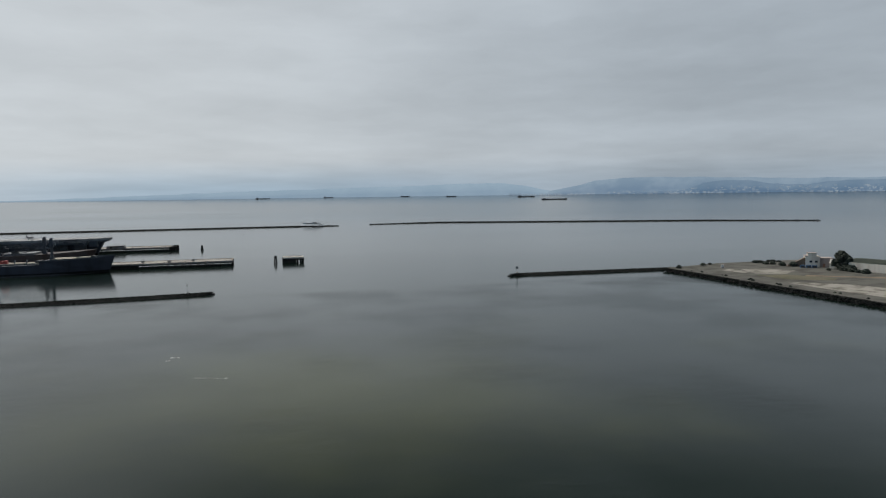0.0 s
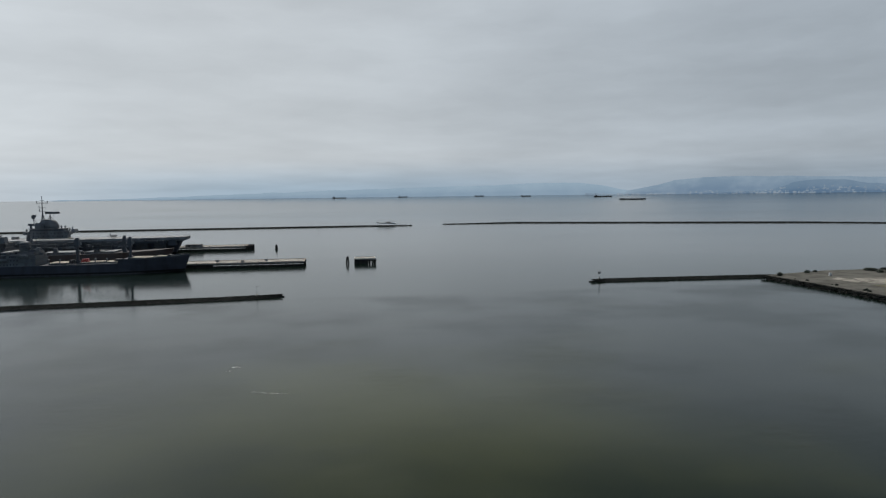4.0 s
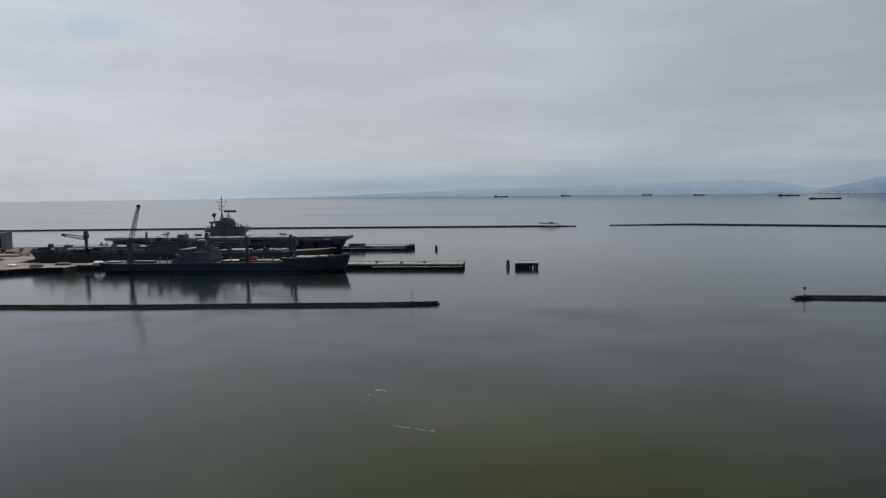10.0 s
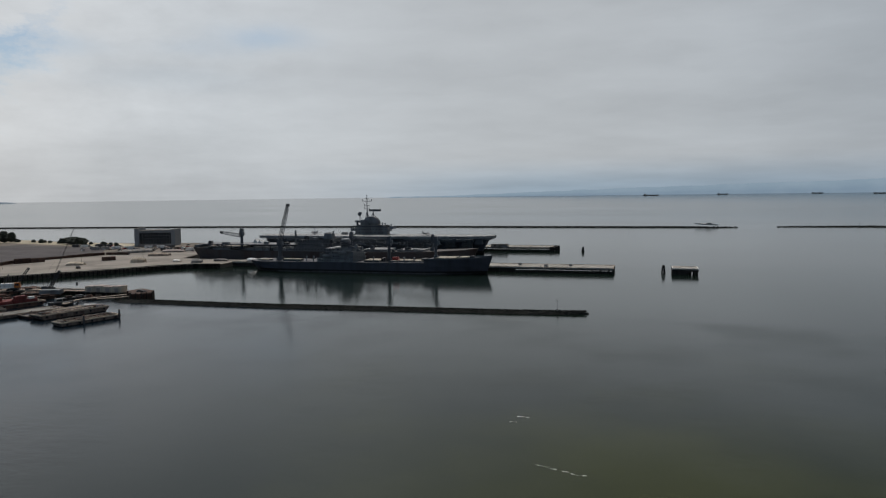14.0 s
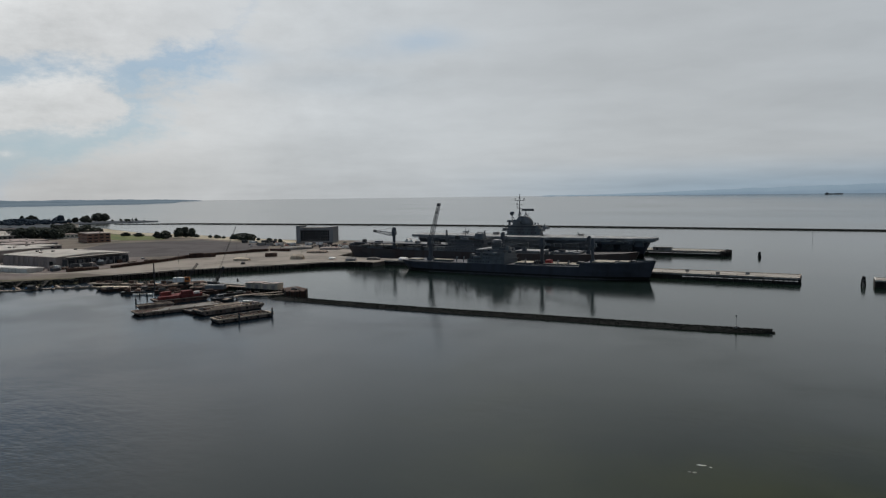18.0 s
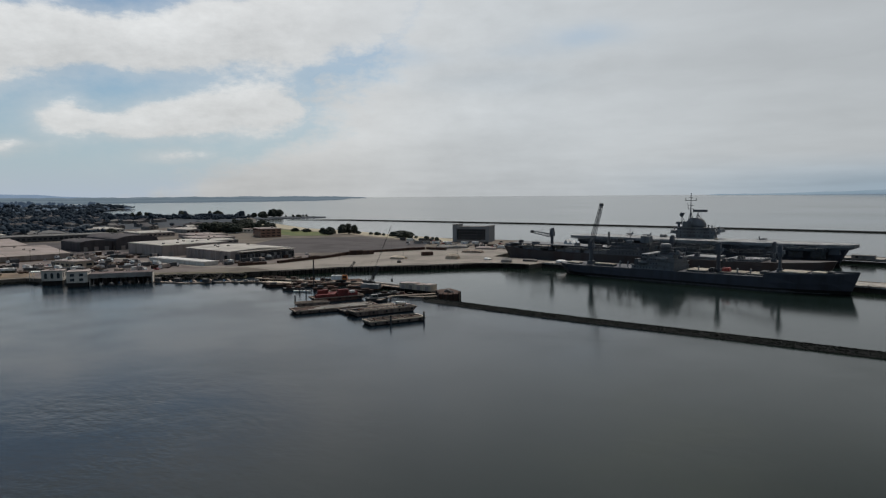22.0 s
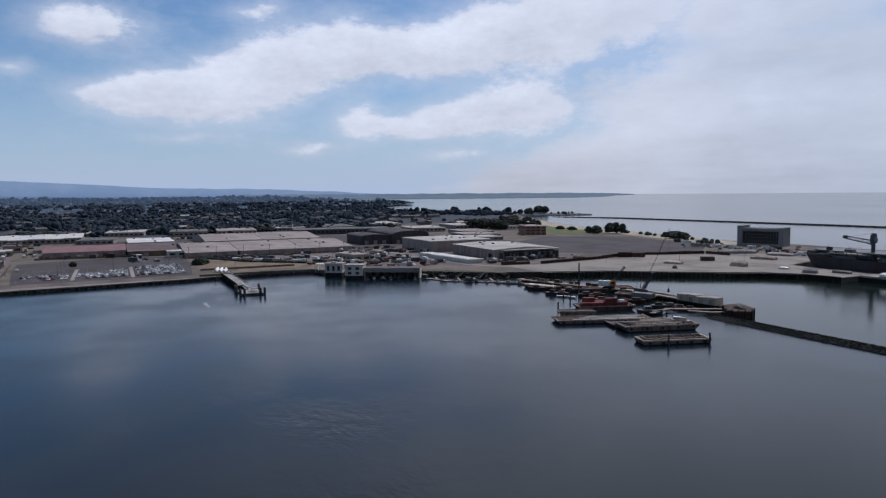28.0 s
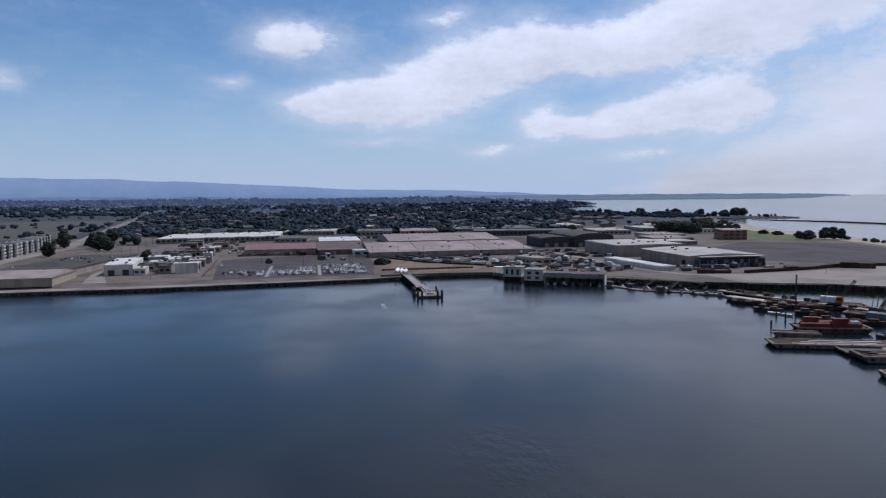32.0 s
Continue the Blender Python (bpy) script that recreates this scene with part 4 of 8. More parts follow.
def crane_ship():
    s = thing("cargo_ship", "dark grey crane ship moored along a pier", "ship")
    y0, b = 503.0, 13.6
    st = [(-309, -312, 3.5, 9.5, 8.2), (-303, -305, 9, 12.6, 7.8), (-285, -286, 12.8, b, 7.6), (-250, -250, b, b, 7.8), (-200, -200, b, b, 8.0), (-172, -172, b, b, 8.4), (-163, -163, 13.4, b, 8.6), (-162.5, -162.5, 13.4, b, 10.6), (-145, -144, 9.5, 12.4, 11.0), (-128, -125, 4.0, 8.0, 11.7), (-118, -113.5, 0.3, 0.8, 12.6)]
    part("hull", hull_shape(y0, st), "hull", s)
    part("boot_top", Shape().loft([[(xw, y0 - bw - 0.06, -0.6), (xw, y0 - bw - 0.06, 0.9), (xw, y0 + bw + 0.06, 0.9), (xw, y0 + bw + 0.06, -0.6)] for xw, xd, bw, bd, zd in st[1:-1]]), "steel", s, "black band along the waterline")
    part("bulwark", Shape().loft([[(xd, y0 - bd, zd), (xd, y0 - bd, zd + 0.9), (xd, y0 - bd + 0.2, zd + 0.9), (xd, y0 - bd + 0.2, zd)] for xw, xd, bw, bd, zd in st[7:]]).loft([[(xd, y0 + bd, zd), (xd, y0 + bd, zd + 0.9), (xd, y0 + bd - 0.2, zd + 0.9), (xd, y0 + bd - 0.2, zd)] for xw, xd, bw, bd, zd in st[7:]]), "navy", s)
    part("side_rail", rail([(-300, y0 - 13.3, 7.8), (-268, y0 - 13.3, 7.8)]), "navy_light", s)
    part("side_rail", rail([(-212, y0 - 13.3, 8.1), (-165, y0 - 13.3, 8.7)]), "navy_light", s)
    # hatches with pale covers
    for x0, x1, h in ((-306, -296, 0.9), (-283, -268, 1.6), (-213, -200, 1.9), (-191, -176, 1.9), (-174, -165, 1.9)):
        far = y0 + 5 if x0 > -260 else y0 - 2.5
        hc = part("hatch", Shape().box(x0, y0 - 9.0, 7.6, x1, far, 8.0 + h * 0.6), "navy", s)
        part("hatch_cover", Shape().box(x0 - 0.2, y0 - 9.2, 8.0 + h * 0.6, x1 + 0.2, far + 0.2, 8.3 + h * 0.6, 0.1), "hatch", hc, "pale cream hatch cover")
    part("forecastle_cover", Shape().box(-156, y0 - 7, 10.6, -141, y0 + 7, 11.9).box(-138, y0 - 4, 11.0, -131, y0 + 4, 12.4), "hatch", s, "pale covers on the forecastle")
    part("windlass", Shape().box(-130, y0 - 3, 11.4, -127, y0 + 3, 13.0, 0.2).tube((-129, y0 - 3.6, 12.8), (-129, y0 + 3.6, 12.8), 0.5), "steel", s)
    # house
    for x0, x1, z0, z1, w in ((-251, -220.6, 7.7, 10.6, 12.6), (-246, -220.8, 10.6, 13.3, 11.6), (-241, -221, 13.3, 16.0, 10.4), (-237, -223, 16.0, 18.4, 8.0)):
        lv = part("deckhouse_level", Shape().box(x0, y0 - w, z0, x1, y0 + w, z1).box(x0 - 0.6, y0 - w - 0.5, z1 - 0.25, x1 + 0.6, y0 + w + 0.5, z1), "navy_light", s)
        windows_row(lv, x0 + 2, x1 - 12, y0 - w, z0 + 1.1, int((x1 - x0) / 3.6), 0.7, 0.8)
        part("deck_rail", rail([(x0, y0 - w - 0.4, z1), (x1, y0 - w - 0.4, z1)], 1.0, 3.0), "navy_light", lv)
    part("ladder_tower", Shape().box(-251, y0 - 9, 10.6, -248, y0 - 4, 14.4, 0.3).box(-246, y0 - 6, 13.3, -242, y0 + 4, 17.6, 0.4), "navy", s)
    br = part("bridge", Shape().box(-243.5, y0 - 12.5, 15.9, -239.5, y0 + 12.5, 18.2, 0.2), "navy_light", s)
    windows_row(br, -243.2, -239.8, y0 - 12.5, 16.8, 4, 0.7, 0.9)
    part("bridge_roof", Shape().box(-244, y0 - 12, 18.2, -239, y0 + 12, 18.5), "navy_light", br)
    fu = part("funnel", Shape().loft([[(x, y0 + 3.6 * math.sin(a) * k, z) for x, a in [(-232 + 3.9 * math.cos(a) * k, a) for a in [2 * math.pi * i / 14 for i in range(14)]]] for k, z in ((1.0, 16.6), (1.0, 23.2), (0.93, 24.6), (0.72, 25.4))]), "navy_light", s, smooth=True)
    for z in (20.0, 21.8, 23.5):
        part("funnel_band", Shape().loft([[(-232 + 4.0 * math.cos(a), y0 + 3.7 * math.sin(a), q) for a in [2 * math.pi * i / 14 for i in range(14)]] for q in (z, z + 0.45)]), "navy", fu)
    part("mast", Shape().tube((-224, y0, 18.6), (-224, y0, 29), 0.3, 0.15).beam((-227, y0, 27.5), (-221, y0, 27.5), 0.25).beam((-226, y0, 29.2), (-222, y0, 29.2), 0.2), "navy", s)
    lifeboat(s, -229, y0 - 12.8, 14.6, "navy_light")
    lifeboat(s, -242, y0 - 13.2, 11.8, "navy_light")
    # awnings, reels and gear on the house tops
    for k, (gx, gz, gw, gh) in enumerate(((-249, 10.6, 2.4, 1.6), (-244, 13.3, 1.8, 2.2), (-238, 16.0, 1.4, 1.8), (-224, 18.4, 2.6, 1.4), (-220, 18.4, 1.2, 2.8), (-218, 16.0, 1.4, 1.6))):
        part("deck_gear", Shape().box(gx - gw, y0 - 8.4, gz, gx + gw, y0 - 5.2, gz + gh, 0.2).tube((gx, y0 - 9.2, gz), (gx, y0 - 9.2, gz + gh + 1.6), 0.16, 0.1, 6), "navy" if k % 2 else "navy_light", s)
    part("signal_mast", Shape().tube((-236, y0, 18.4), (-236, y0, 27.5), 0.2, 0.1).beam((-238.5, y0, 25), (-233.5, y0, 25), 0.18).beam((-236, y0, 27), (-218, y0, 19), 0.06), "navy", s)
    deck_crane(s, -290, y0 - 1, 7.7, 26.0, (-276.5, 492.5, 52.0), 3.4)
    deck_crane(s, -195, y0 - 1, 8.0, 27.5, (-236, 498, 22.6), 2.8)
    deck_crane(s, -157, y0 - 1, 10.6, 27.6, (-191, 501, 16.0), 2.3)
    part("boom", lattice((-287, y0 - 3, 16.5), (-250, y0 - 5, 20.5), 2.0, 1.4, 10), "navy", s)
    # deck cargo
    part("deck_winch", Shape().box(-199, y0 - 7, 8.4, -196, y0 - 3, 11.2, 0.3).tube((-198, y0 - 8, 10), (-198, y0 - 2, 10), 0.9), "steel", s)
    part("red_machine", Shape().box(-191, y0 - 6, 9.4, -186, y0 - 2, 11.8, 0.4).tube((-190, y0 - 6.4, 10.6), (-187, y0 - 6.4, 11.2), 0.6), "red_paint", s, "red machine with a white panel on deck")
    part("tarpaulin", Shape().box(-168, y0 - 6, 8.6, -162.6, y0 + 2, 11.0, 0.8), "steel", s)
    for x in (-262, -256, -205, -180, -172):
        part("ventilator", Shape().tube((x, y0 - 9, 8), (x, y0 - 9, 11.4), 0.45, 0.45).ball((x + 0.3, y0 - 9, 11.6), 0.8, 1.0, int(-x), 0.05), "navy_light", s)


def grey_ship():
    s = thing("cargo_ship", "large grey cargo ship moored behind a pier", "ship")
    y0, b = 555.5, 13.2
    st = [(-402, -406, 3, 9.5, 13.6), (-396, -398, 8.5, 12.4, 13.2), (-380, -380, 12.4, b, 11.6), (-340, -340, b, b, 11.2), (-260, -260, b, b, 11.2), (-200, -200, b, b, 11.6), (-170, -169, 9.5, 12, 12.4), (-152, -147, 4.0, 8, 13.6), (-144, -137, 0.3, 1.0, 14.6)]
    part("hull", hull_shape(y0, st), "hull_dark", s)
    part("stern_house", Shape().box(-405, y0 - 9, 13.4, -399, y0 + 9, 15.6, 0.2), "navy", s)
    for x0, x1 in ((-395, -388), (-384, -366), (-350, -326), (-322, -300), (-236, -214), (-205, -182)):
        hc = part("hatch", Shape().box(x0, y0 - 10.4, 11.2, x1, y0 + 10.4, 13.0), "navy_light", s)
        part("hatch_cover", Shape().box(x0 - 0.2, y0 - 10.7, 13.0, x1 + 0.2, y0 + 10.7, 13.4), "navy_light", hc)
    part("ramp_deck", Shape().box(-398, y0 - 12, 16.2, -300, y0 + 12, 16.9), "navy", s)
    for x in range(-396, -300, 8):
        part("stanchion", Shape().beam((x, y0 - 11.6, 11.2), (x, y0 - 11.6, 16.2), 0.4), "navy", s)
    for x0, x1, z0, z1, w in ((-300, -262, 11.2, 15.0, 12.6), (-297, -264, 15.0, 18.4, 12.2), (-292, -266, 18.4, 21.4, 11.4)):
        lv = part("deckhouse_level", Shape().box(x0, y0 - w, z0, x1, y0 + w, z1).box(x0 - 0.6, y0 - w - 0.5, z1 - 0.25, x1 + 0.6, y0 + w + 0.5, z1), "navy", s)
        windows_row(lv, x0 + 2, x1 - 2, y0 - w, z0 + 1.4, int((x1 - x0) / 3.0), 0.8, 0.9)
    part("funnel", Shape().box(-276, y0 - 3.5, 21.4, -268, y0 + 3.5, 26.5, 0.5), "navy_light", s)
    part("mast", Shape().tube((-286, y0, 21.4), (-286, y0, 33), 0.35, 0.15).beam((-289, y0, 28), (-283, y0, 28), 0.25), "navy", s)
    deck_crane(s, -359, y0 - 2, 11.4, 30.5, (-377, 549, 27.0), 2.8)
    deck_crane(s, -250, y0 - 2, 11.4, 28.0, (-215, 551, 20.0), 2.6)
    deck_crane(s, -176, y0 - 2, 12.0, 26.0, (-205, 552, 18.0), 2.4)
    part("white_tent", Shape().gable(-350, y0 + 2, -345.4, y0 + 9, 17.4, 20.6, "y").gable(-345.2, y0 + 2, -341, y0 + 9, 17.4, 19.6, "y").box(-350, y0 + 2, 16.9, -341, y0 + 9, 17.4), "white_steel", s, "white weather tent on deck")
    for k, (gx, gz, gw, gh) in enumerate(((-296, 18.4, 2.0, 2.4), (-290, 21.4, 1.6, 3.0), (-282, 21.4, 2.6, 1.6), (-266, 18.4, 1.8, 2.6), (-310, 16.9, 3.0, 1.6), (-330, 16.9, 2.0, 2.2), (-372, 16.9, 3.4, 1.4), (-388, 16.9, 1.6, 2.4), (-240, 13.4, 3.0, 2.2), (-228, 13.4, 1.6, 3.2), (-196, 13.4, 2.4, 2.0))):
        part("deck_gear", Shape().box(gx - gw, y0 - 9.5, gz, gx + gw, y0 - 6, gz + gh, 0.25).tube((gx + gw * 0.5, y0 - 10, gz), (gx + gw * 0.5, y0 - 10, gz + gh + 2.0), 0.18, 0.1, 6), ("navy", "steel", "navy_light")[k % 3], s)
    part("signal_mast", lattice((-305, y0, 16.9), (-305, y0, 28.5), 1.6, 0.8, 7), "navy_light", s)


def carrier():
    s = thing("aircraft_carrier", "dark grey museum aircraft carrier with a tall island mast", "ship")
    y0 = 677.0
    st = [(-396, -402, 5, 10, 12.4), (-385, -388, 11, 14, 12.2), (-350, -350, 15, 15.5, 12), (-280, -280, 15.6, 15.8, 12), (-220, -220, 15, 15.6, 12), (-192, -191, 10, 13, 12.2), (-173, -168, 4.5, 9.5, 12.8), (-163, -157, 0.8, 7.5, 13.4)]
    part("hull", hull_shape(y0, st), "hull", s)
    deck_outline = [(-409, 664), (-404, 657), (-330, 655), (-318, 652), (-250, 652), (-238, 656), (-181, 658), (-157, 664), (-151, 671), (-150, 683), (-158, 690), (-186, 694), (-262, 696), (-308, 696), (-400, 694), (-409, 688)]
    fd = part("flight_deck", Shape().prism(deck_outline, 15.5, 17.5), "deck", s, "pale worn flight deck")
    part("deck_edge", Shape().prism(deck_outline, 14.9, 15.5), "navy_light", fd)
    part("gallery", Shape().box(-398, 660, 11.6, -168, 664, 15.3).box(-398, 690, 11.6, -168, 693, 15.3), "navy", s)
    # hangar side openings, their shade put in as dark panels, and sponsons
    for k, x in enumerate(range(-384, -176, 17)):
        part("hangar_bay", Shape().box(x, 659.6, 6.2 + (k % 2) * 0.6, x + 11, 661.2, 11.2), "steel", s, "dark panel painted as a shaded hangar opening")
    for x0, x1, z in ((-372, -350, 12.0), (-332, -316, 11.2), (-236, -214, 12.2), (-196, -176, 12.6)):
        sp = part("sponson", Shape().box(x0, 655.5, z, x1, 660, z + 1.6, 0.2), "navy", s)
        part("gun_tub", Shape().tube(((x0 + x1) / 2, 656.5, z + 1.6), ((x0 + x1) / 2, 656.5, z + 2.8), 2.2, 2.4, 10), "navy", sp)
    part("catwalk", Shape().box(-400, 653.6, 14.4, -252, 655, 14.7).box(-240, 655, 14.4, -168, 656.4, 14.7), "navy_light", s)
    part("catwalk_rail", rail([(-400, 653.6, 14.7), (-330, 653.6, 14.7)], 1.0, 4), "navy_light", s)
    part("bow_rail", rail([(-168, 661, 17.5), (-152, 669, 17.5), (-151, 684, 17.5)], 1.0, 3), "navy_light", s)
    part("deck_edge_elevator", Shape().box(-322, 648, 16.0, -304, 652, 16.9), "deck", s)
    part("bridge_sponson", Shape().box(-168, 664, 9.5, -160, 690, 15.4, 1.0), "navy", s)
    part("deck_marking", Shape().box(-395, 673.5, 17.51, -168, 674.4, 17.54).box(-360, 666, 17.51, -188, 666.6, 17.54), "line", fd, "faded white deck lines")
    # island
    isl = part("island", Shape().box(-304, 683, 17, -268, 692, 21.4).box(-309, 682, 21.4, -266, 693, 24.4, 0.2).box(-303, 682.4, 24.4, -270, 692.6, 27.4, 0.3), "navy_light", s)
    windows_row(isl, -302, -272, 682.4, 25.4, 14, 1.3, 0.9)
    windows_row(isl, -306, -269, 682, 22.4, 12, 0.8, 0.9)
    windows_row(isl, -300, -272, 683, 18.6, 7, 0.9, 1.8, "steel", "door")
    part("flag_bridge", Shape().box(-306, 680.6, 24.2, -264, 682, 24.5).box(-264, 680.6, 23.6, -260, 691, 26.6, 0.6), "navy_light", isl)
    part("bridge_rail", rail([(-309, 681.8, 24.4), (-266, 681.8, 24.4)], 1.1, 2.5), "navy", isl)
    part("funnel", Shape().loft([[(x, 684 + u, z) for x, u in ((xa, 0.5), ((xa + xb) / 2, 0), (xb, 0.5), (xb + 0.5, 4), (xb, 7.5), ((xa + xb) / 2, 8), (xa, 7.5), (xa - 0.5, 4))] for z, xa, xb in ((27.4, -296, -278), (30.5, -295.5, -278), (33.4, -294, -279.5), (35.6, -292, -282), (36.6, -290, -285))]), "navy_light", isl, smooth=True)
    part("pilot_house", Shape().box(-298, 683, 27.4, -289, 692, 33.0, 0.3).box(-299, 682.4, 30.4, -288.5, 692.6, 31.0), "navy_light", isl)
    part("director", Shape().tube((-303, 687, 27.4), (-303, 687, 30.4), 1.2, 1.2).box(-305.2, 685, 30.4, -300.8, 689, 32.4, 0.4), "navy", isl)
    for x, y, z, r in ((-306, 684, 24.4, 1.0), (-270, 684, 27.4, 0.9), (-276, 691, 27.4, 1.0), (-268, 690, 24.4, 1.1), (-263, 684, 26.6, 0.7)):
        part("gun_director", Shape().tube((x, y, z), (x, y, z + 1.6), r * 0.7, r * 0.7, 8).ball((x, y, z + 2.0), r, 0.9, 3, 0.08), "navy_light", isl)
    for z, x0, x1 in ((21.3, -311, -264.5), (27.3, -304.5, -268.5), (30.2, -300.5, -287)):
        part("walkway", Shape().box(x0, 680.8, z, x1, 694.2, z + 0.28), "navy_light", isl)
    part("whip_aerial", Shape().tube((-308, 683, 24.4), (-309, 683, 33), 0.1, 0.06, 5).tube((-267, 683, 27.4), (-266, 683, 35), 0.1, 0.06, 5).tube((-281, 686, 36), (-281, 686, 42), 0.12, 0.08, 5), "navy", isl)
    mast = part("mast", Shape().tube((-291.5, 687, 33), (-291.5, 687, 57.6), 0.75, 0.3, 8).tube((-294, 687, 33), (-291.5, 687, 43), 0.35, 0.25).tube((-289, 687, 33), (-291.5, 687, 43), 0.35, 0.25), "navy", isl)
    for z, w, t in ((52.6, 5.4, 0.5), (48.0, 3.2, 0.45), (44.5, 3.0, 0.45), (55.4, 1.8, 0.35)):
        part("yard", Shape().box(-291.5 - w, 686.6, z, -291.5 + w, 687.4, z + t), "navy", mast)
    for x, z in ((-296.5, 52.8), (-286.5, 52.8), (-294.4, 48.2), (-294.2, 44.8), (-291.5, 57.4)):
        part("antenna", Shape().tube((x, 687, z), (x, 687, z + 1.7), 0.35, 0.22, 6).ball((x, 687, z + 1.8), 0.5, 1, 1, 0.05), "navy", mast)
    rp = part("radar_platform", Shape().tube((-284.5, 687, 35), (-284.5, 687, 42), 0.5, 0.4).beam((-287, 687, 35), (-284.5, 687, 41), 0.4).beam((-282, 687, 36), (-284.5, 687, 40), 0.35), "navy", isl)
    part("radar_antenna", Shape().box(-289, 686, 42.0, -275.5, 687, 42.5).box(-289, 686.3, 42.5, -275.5, 686.8, 44.2), "navy", rp)
    rd = part("radar_post", Shape().tube((-300, 687, 30), (-300, 687, 37.5), 0.45, 0.35).beam((-297, 687, 33), (-300, 687, 37), 0.35), "navy", isl)
    part("radar_dish", Shape().tube((-300, 686.2, 39.2), (-300, 687.2, 39.2), 2.2, 1.0, 12).ball((-298.4, 687, 40.4), 1.0, 1, 3, 0.05), "navy", rd)
    for k in range(26):
        x = -396 + k * 9.0
        part("gallery_strut", Shape().beam((x, 656.5, 15.2), (x, 660.4, 11.8), 0.35), "navy_light", s)
    # solid dark bar, coloured as the shade of a recess
    part("bow_slot", Shape().box(-196, 657.6, 15.9, -176, 658.4, 16.9), "steel", s, "dark bar painted as a shaded slot under the deck edge")
    part("bow_platform", Shape().box(-170, 666, 13.6, -153, 688, 14.2).box(-162, 668, 14.2, -158, 686, 15.4), "navy_light", s)
    for x0, x1, z in ((-350, -336, 9.0), (-300, -282, 8.4), (-262, -246, 9.2), (-214, -200, 8.8)):
        part("boat_sponson", Shape().box(x0, 657.5, z, x1, 660, z + 0.5).box(x0 + 1, 657.2, z + 0.5, x1 - 1, 659.6, z + 2.0, 0.5), "navy_light", s)
    part("deck_tractor", Shape().box(-262, 668, 17.5, -258.4, 670, 18.9, 0.2), "hatch", s)
    part("deck_kiosk", Shape().box(-318, 678, 17.5, -312, 682, 20.1, 0.2), "grey_wall", s)
    # aircraft parked on deck
    for x, y, t in ((-222, 676, 76), (-330, 674, 160), (-352, 682, 150)):
        pl = thing("aircraft", "small grey museum jet parked on a carrier flight deck", "aircraft", (x, y, 17.52), t, "museum jets")
        part("fuselage", Shape().loft([[(u, r * math.cos(a), 1.9 + r * math.sin(a)) for a in [2 * math.pi * i / 8 for i in range(8)]] for u, r in ((-6, 0.3), (-4, 0.8), (0, 1.0), (4, 0.8), (6.5, 0.1))]), "navy_light", pl, smooth=True)
        part("wing", Shape().prism([(2, 0), (-2, 5.5), (-3.4, 5.5), (-2, 0), (-3.4, -5.5), (-2, -5.5)], 1.7, 1.9), "navy_light", pl)
        part("tail", Shape().add([(-6.6, -0.1, 2), (-4, -0.1, 2), (-6, -0.1, 4.6), (-7, -0.1, 4.6), (-6.6, 0.1, 2), (-4, 0.1, 2), (-6, 0.1, 4.6), (-7, 0.1, 4.6)], [(0, 1, 2, 3), (7, 6, 5, 4), (0, 4, 5, 1), (1, 5, 6, 2), (2, 6, 7, 3), (3, 7, 4, 0)]), "navy_light", pl)
        for u, v in ((3.6, 0), (-1.4, 1.4), (-1.4, -1.4)):
            part("wheel", Shape().tube((u, v - 0.15, 0.35), (u, v + 0.15, 0.35), 0.35, 0.35, 8).beam((u, v, 0.4), (u, v, 1.6), 0.14), "tyre", pl)


crane_ship()
grey_ship()
carrier()


def far_ship(turn, dist, length, z, label, tall=True):
    c, q = -math.sin(radians(turn)), math.cos(radians(turn))
    s = thing("anchored_ship", label, "ship", (c * dist, q * dist - 0, z), turn + 8, "ships anchored in the bay")
    L = length
    part("hull", Shape().loft([[(x, -w, h), (x, -w * 0.8, -2), (x, w * 0.8, -2), (x, w, h)] for x, w, h in ((-L / 2, L * 0.05, 5), (-L * 0.4, L * 0.07, 4.6), (L * 0.38, L * 0.07, 4.6), (L / 2, 0.5, 6.2))]), "steel", s)
    part("house", Shape().box(-L * 0.44, -L * 0.05, 4.6, -L * 0.32, L * 0.05, 9.5 if tall else 6.5, 0.2), "grey_wall", s)
    part("mast", Shape().tube((L * 0.2, 0, 4.6), (L * 0.2, 0, 8.5), 0.3, 0.2), "steel", s)


def far_r(elev):
    """The distance at which the lifted far sea shows at this elevation."""
    r = 2600.0
    while r < 4880 and (58.0 - sea_height(r)) / r > math.tan(radians(-elev)):
        r += 10
    return r


for turn, elev, size, tall in ((-0.3, -0.309, 92, True), (-1.6, -0.245, 60, True), (-5.6, -0.29, 62, True), (-12.0, -0.28, 62, False), (-15.9, -0.33, 66, False), (-22.2, -0.43, 104, True), (-24.6, -0.67, 128, False)):
    r = far_r(elev)
    far_ship(turn + 0.3, r, size, sea_height(r), "distant dark cargo ship at anchor" if tall else "distant low barge at anchor", tall)

# ---- jetty and work barges in the lagoon ----
jet = thing("jetty", "old timber jetty with a pale walkway and dark bulkhead", "jetty")


def run(points, w, z0, z1):
    s = Shape()
    for a, b in zip(points, points[1:]):
        s.beam((a[0], a[1], (z0 + z1) / 2), (b[0], b[1], (z0 + z1) / 2), w, z1 - z0)
    return s


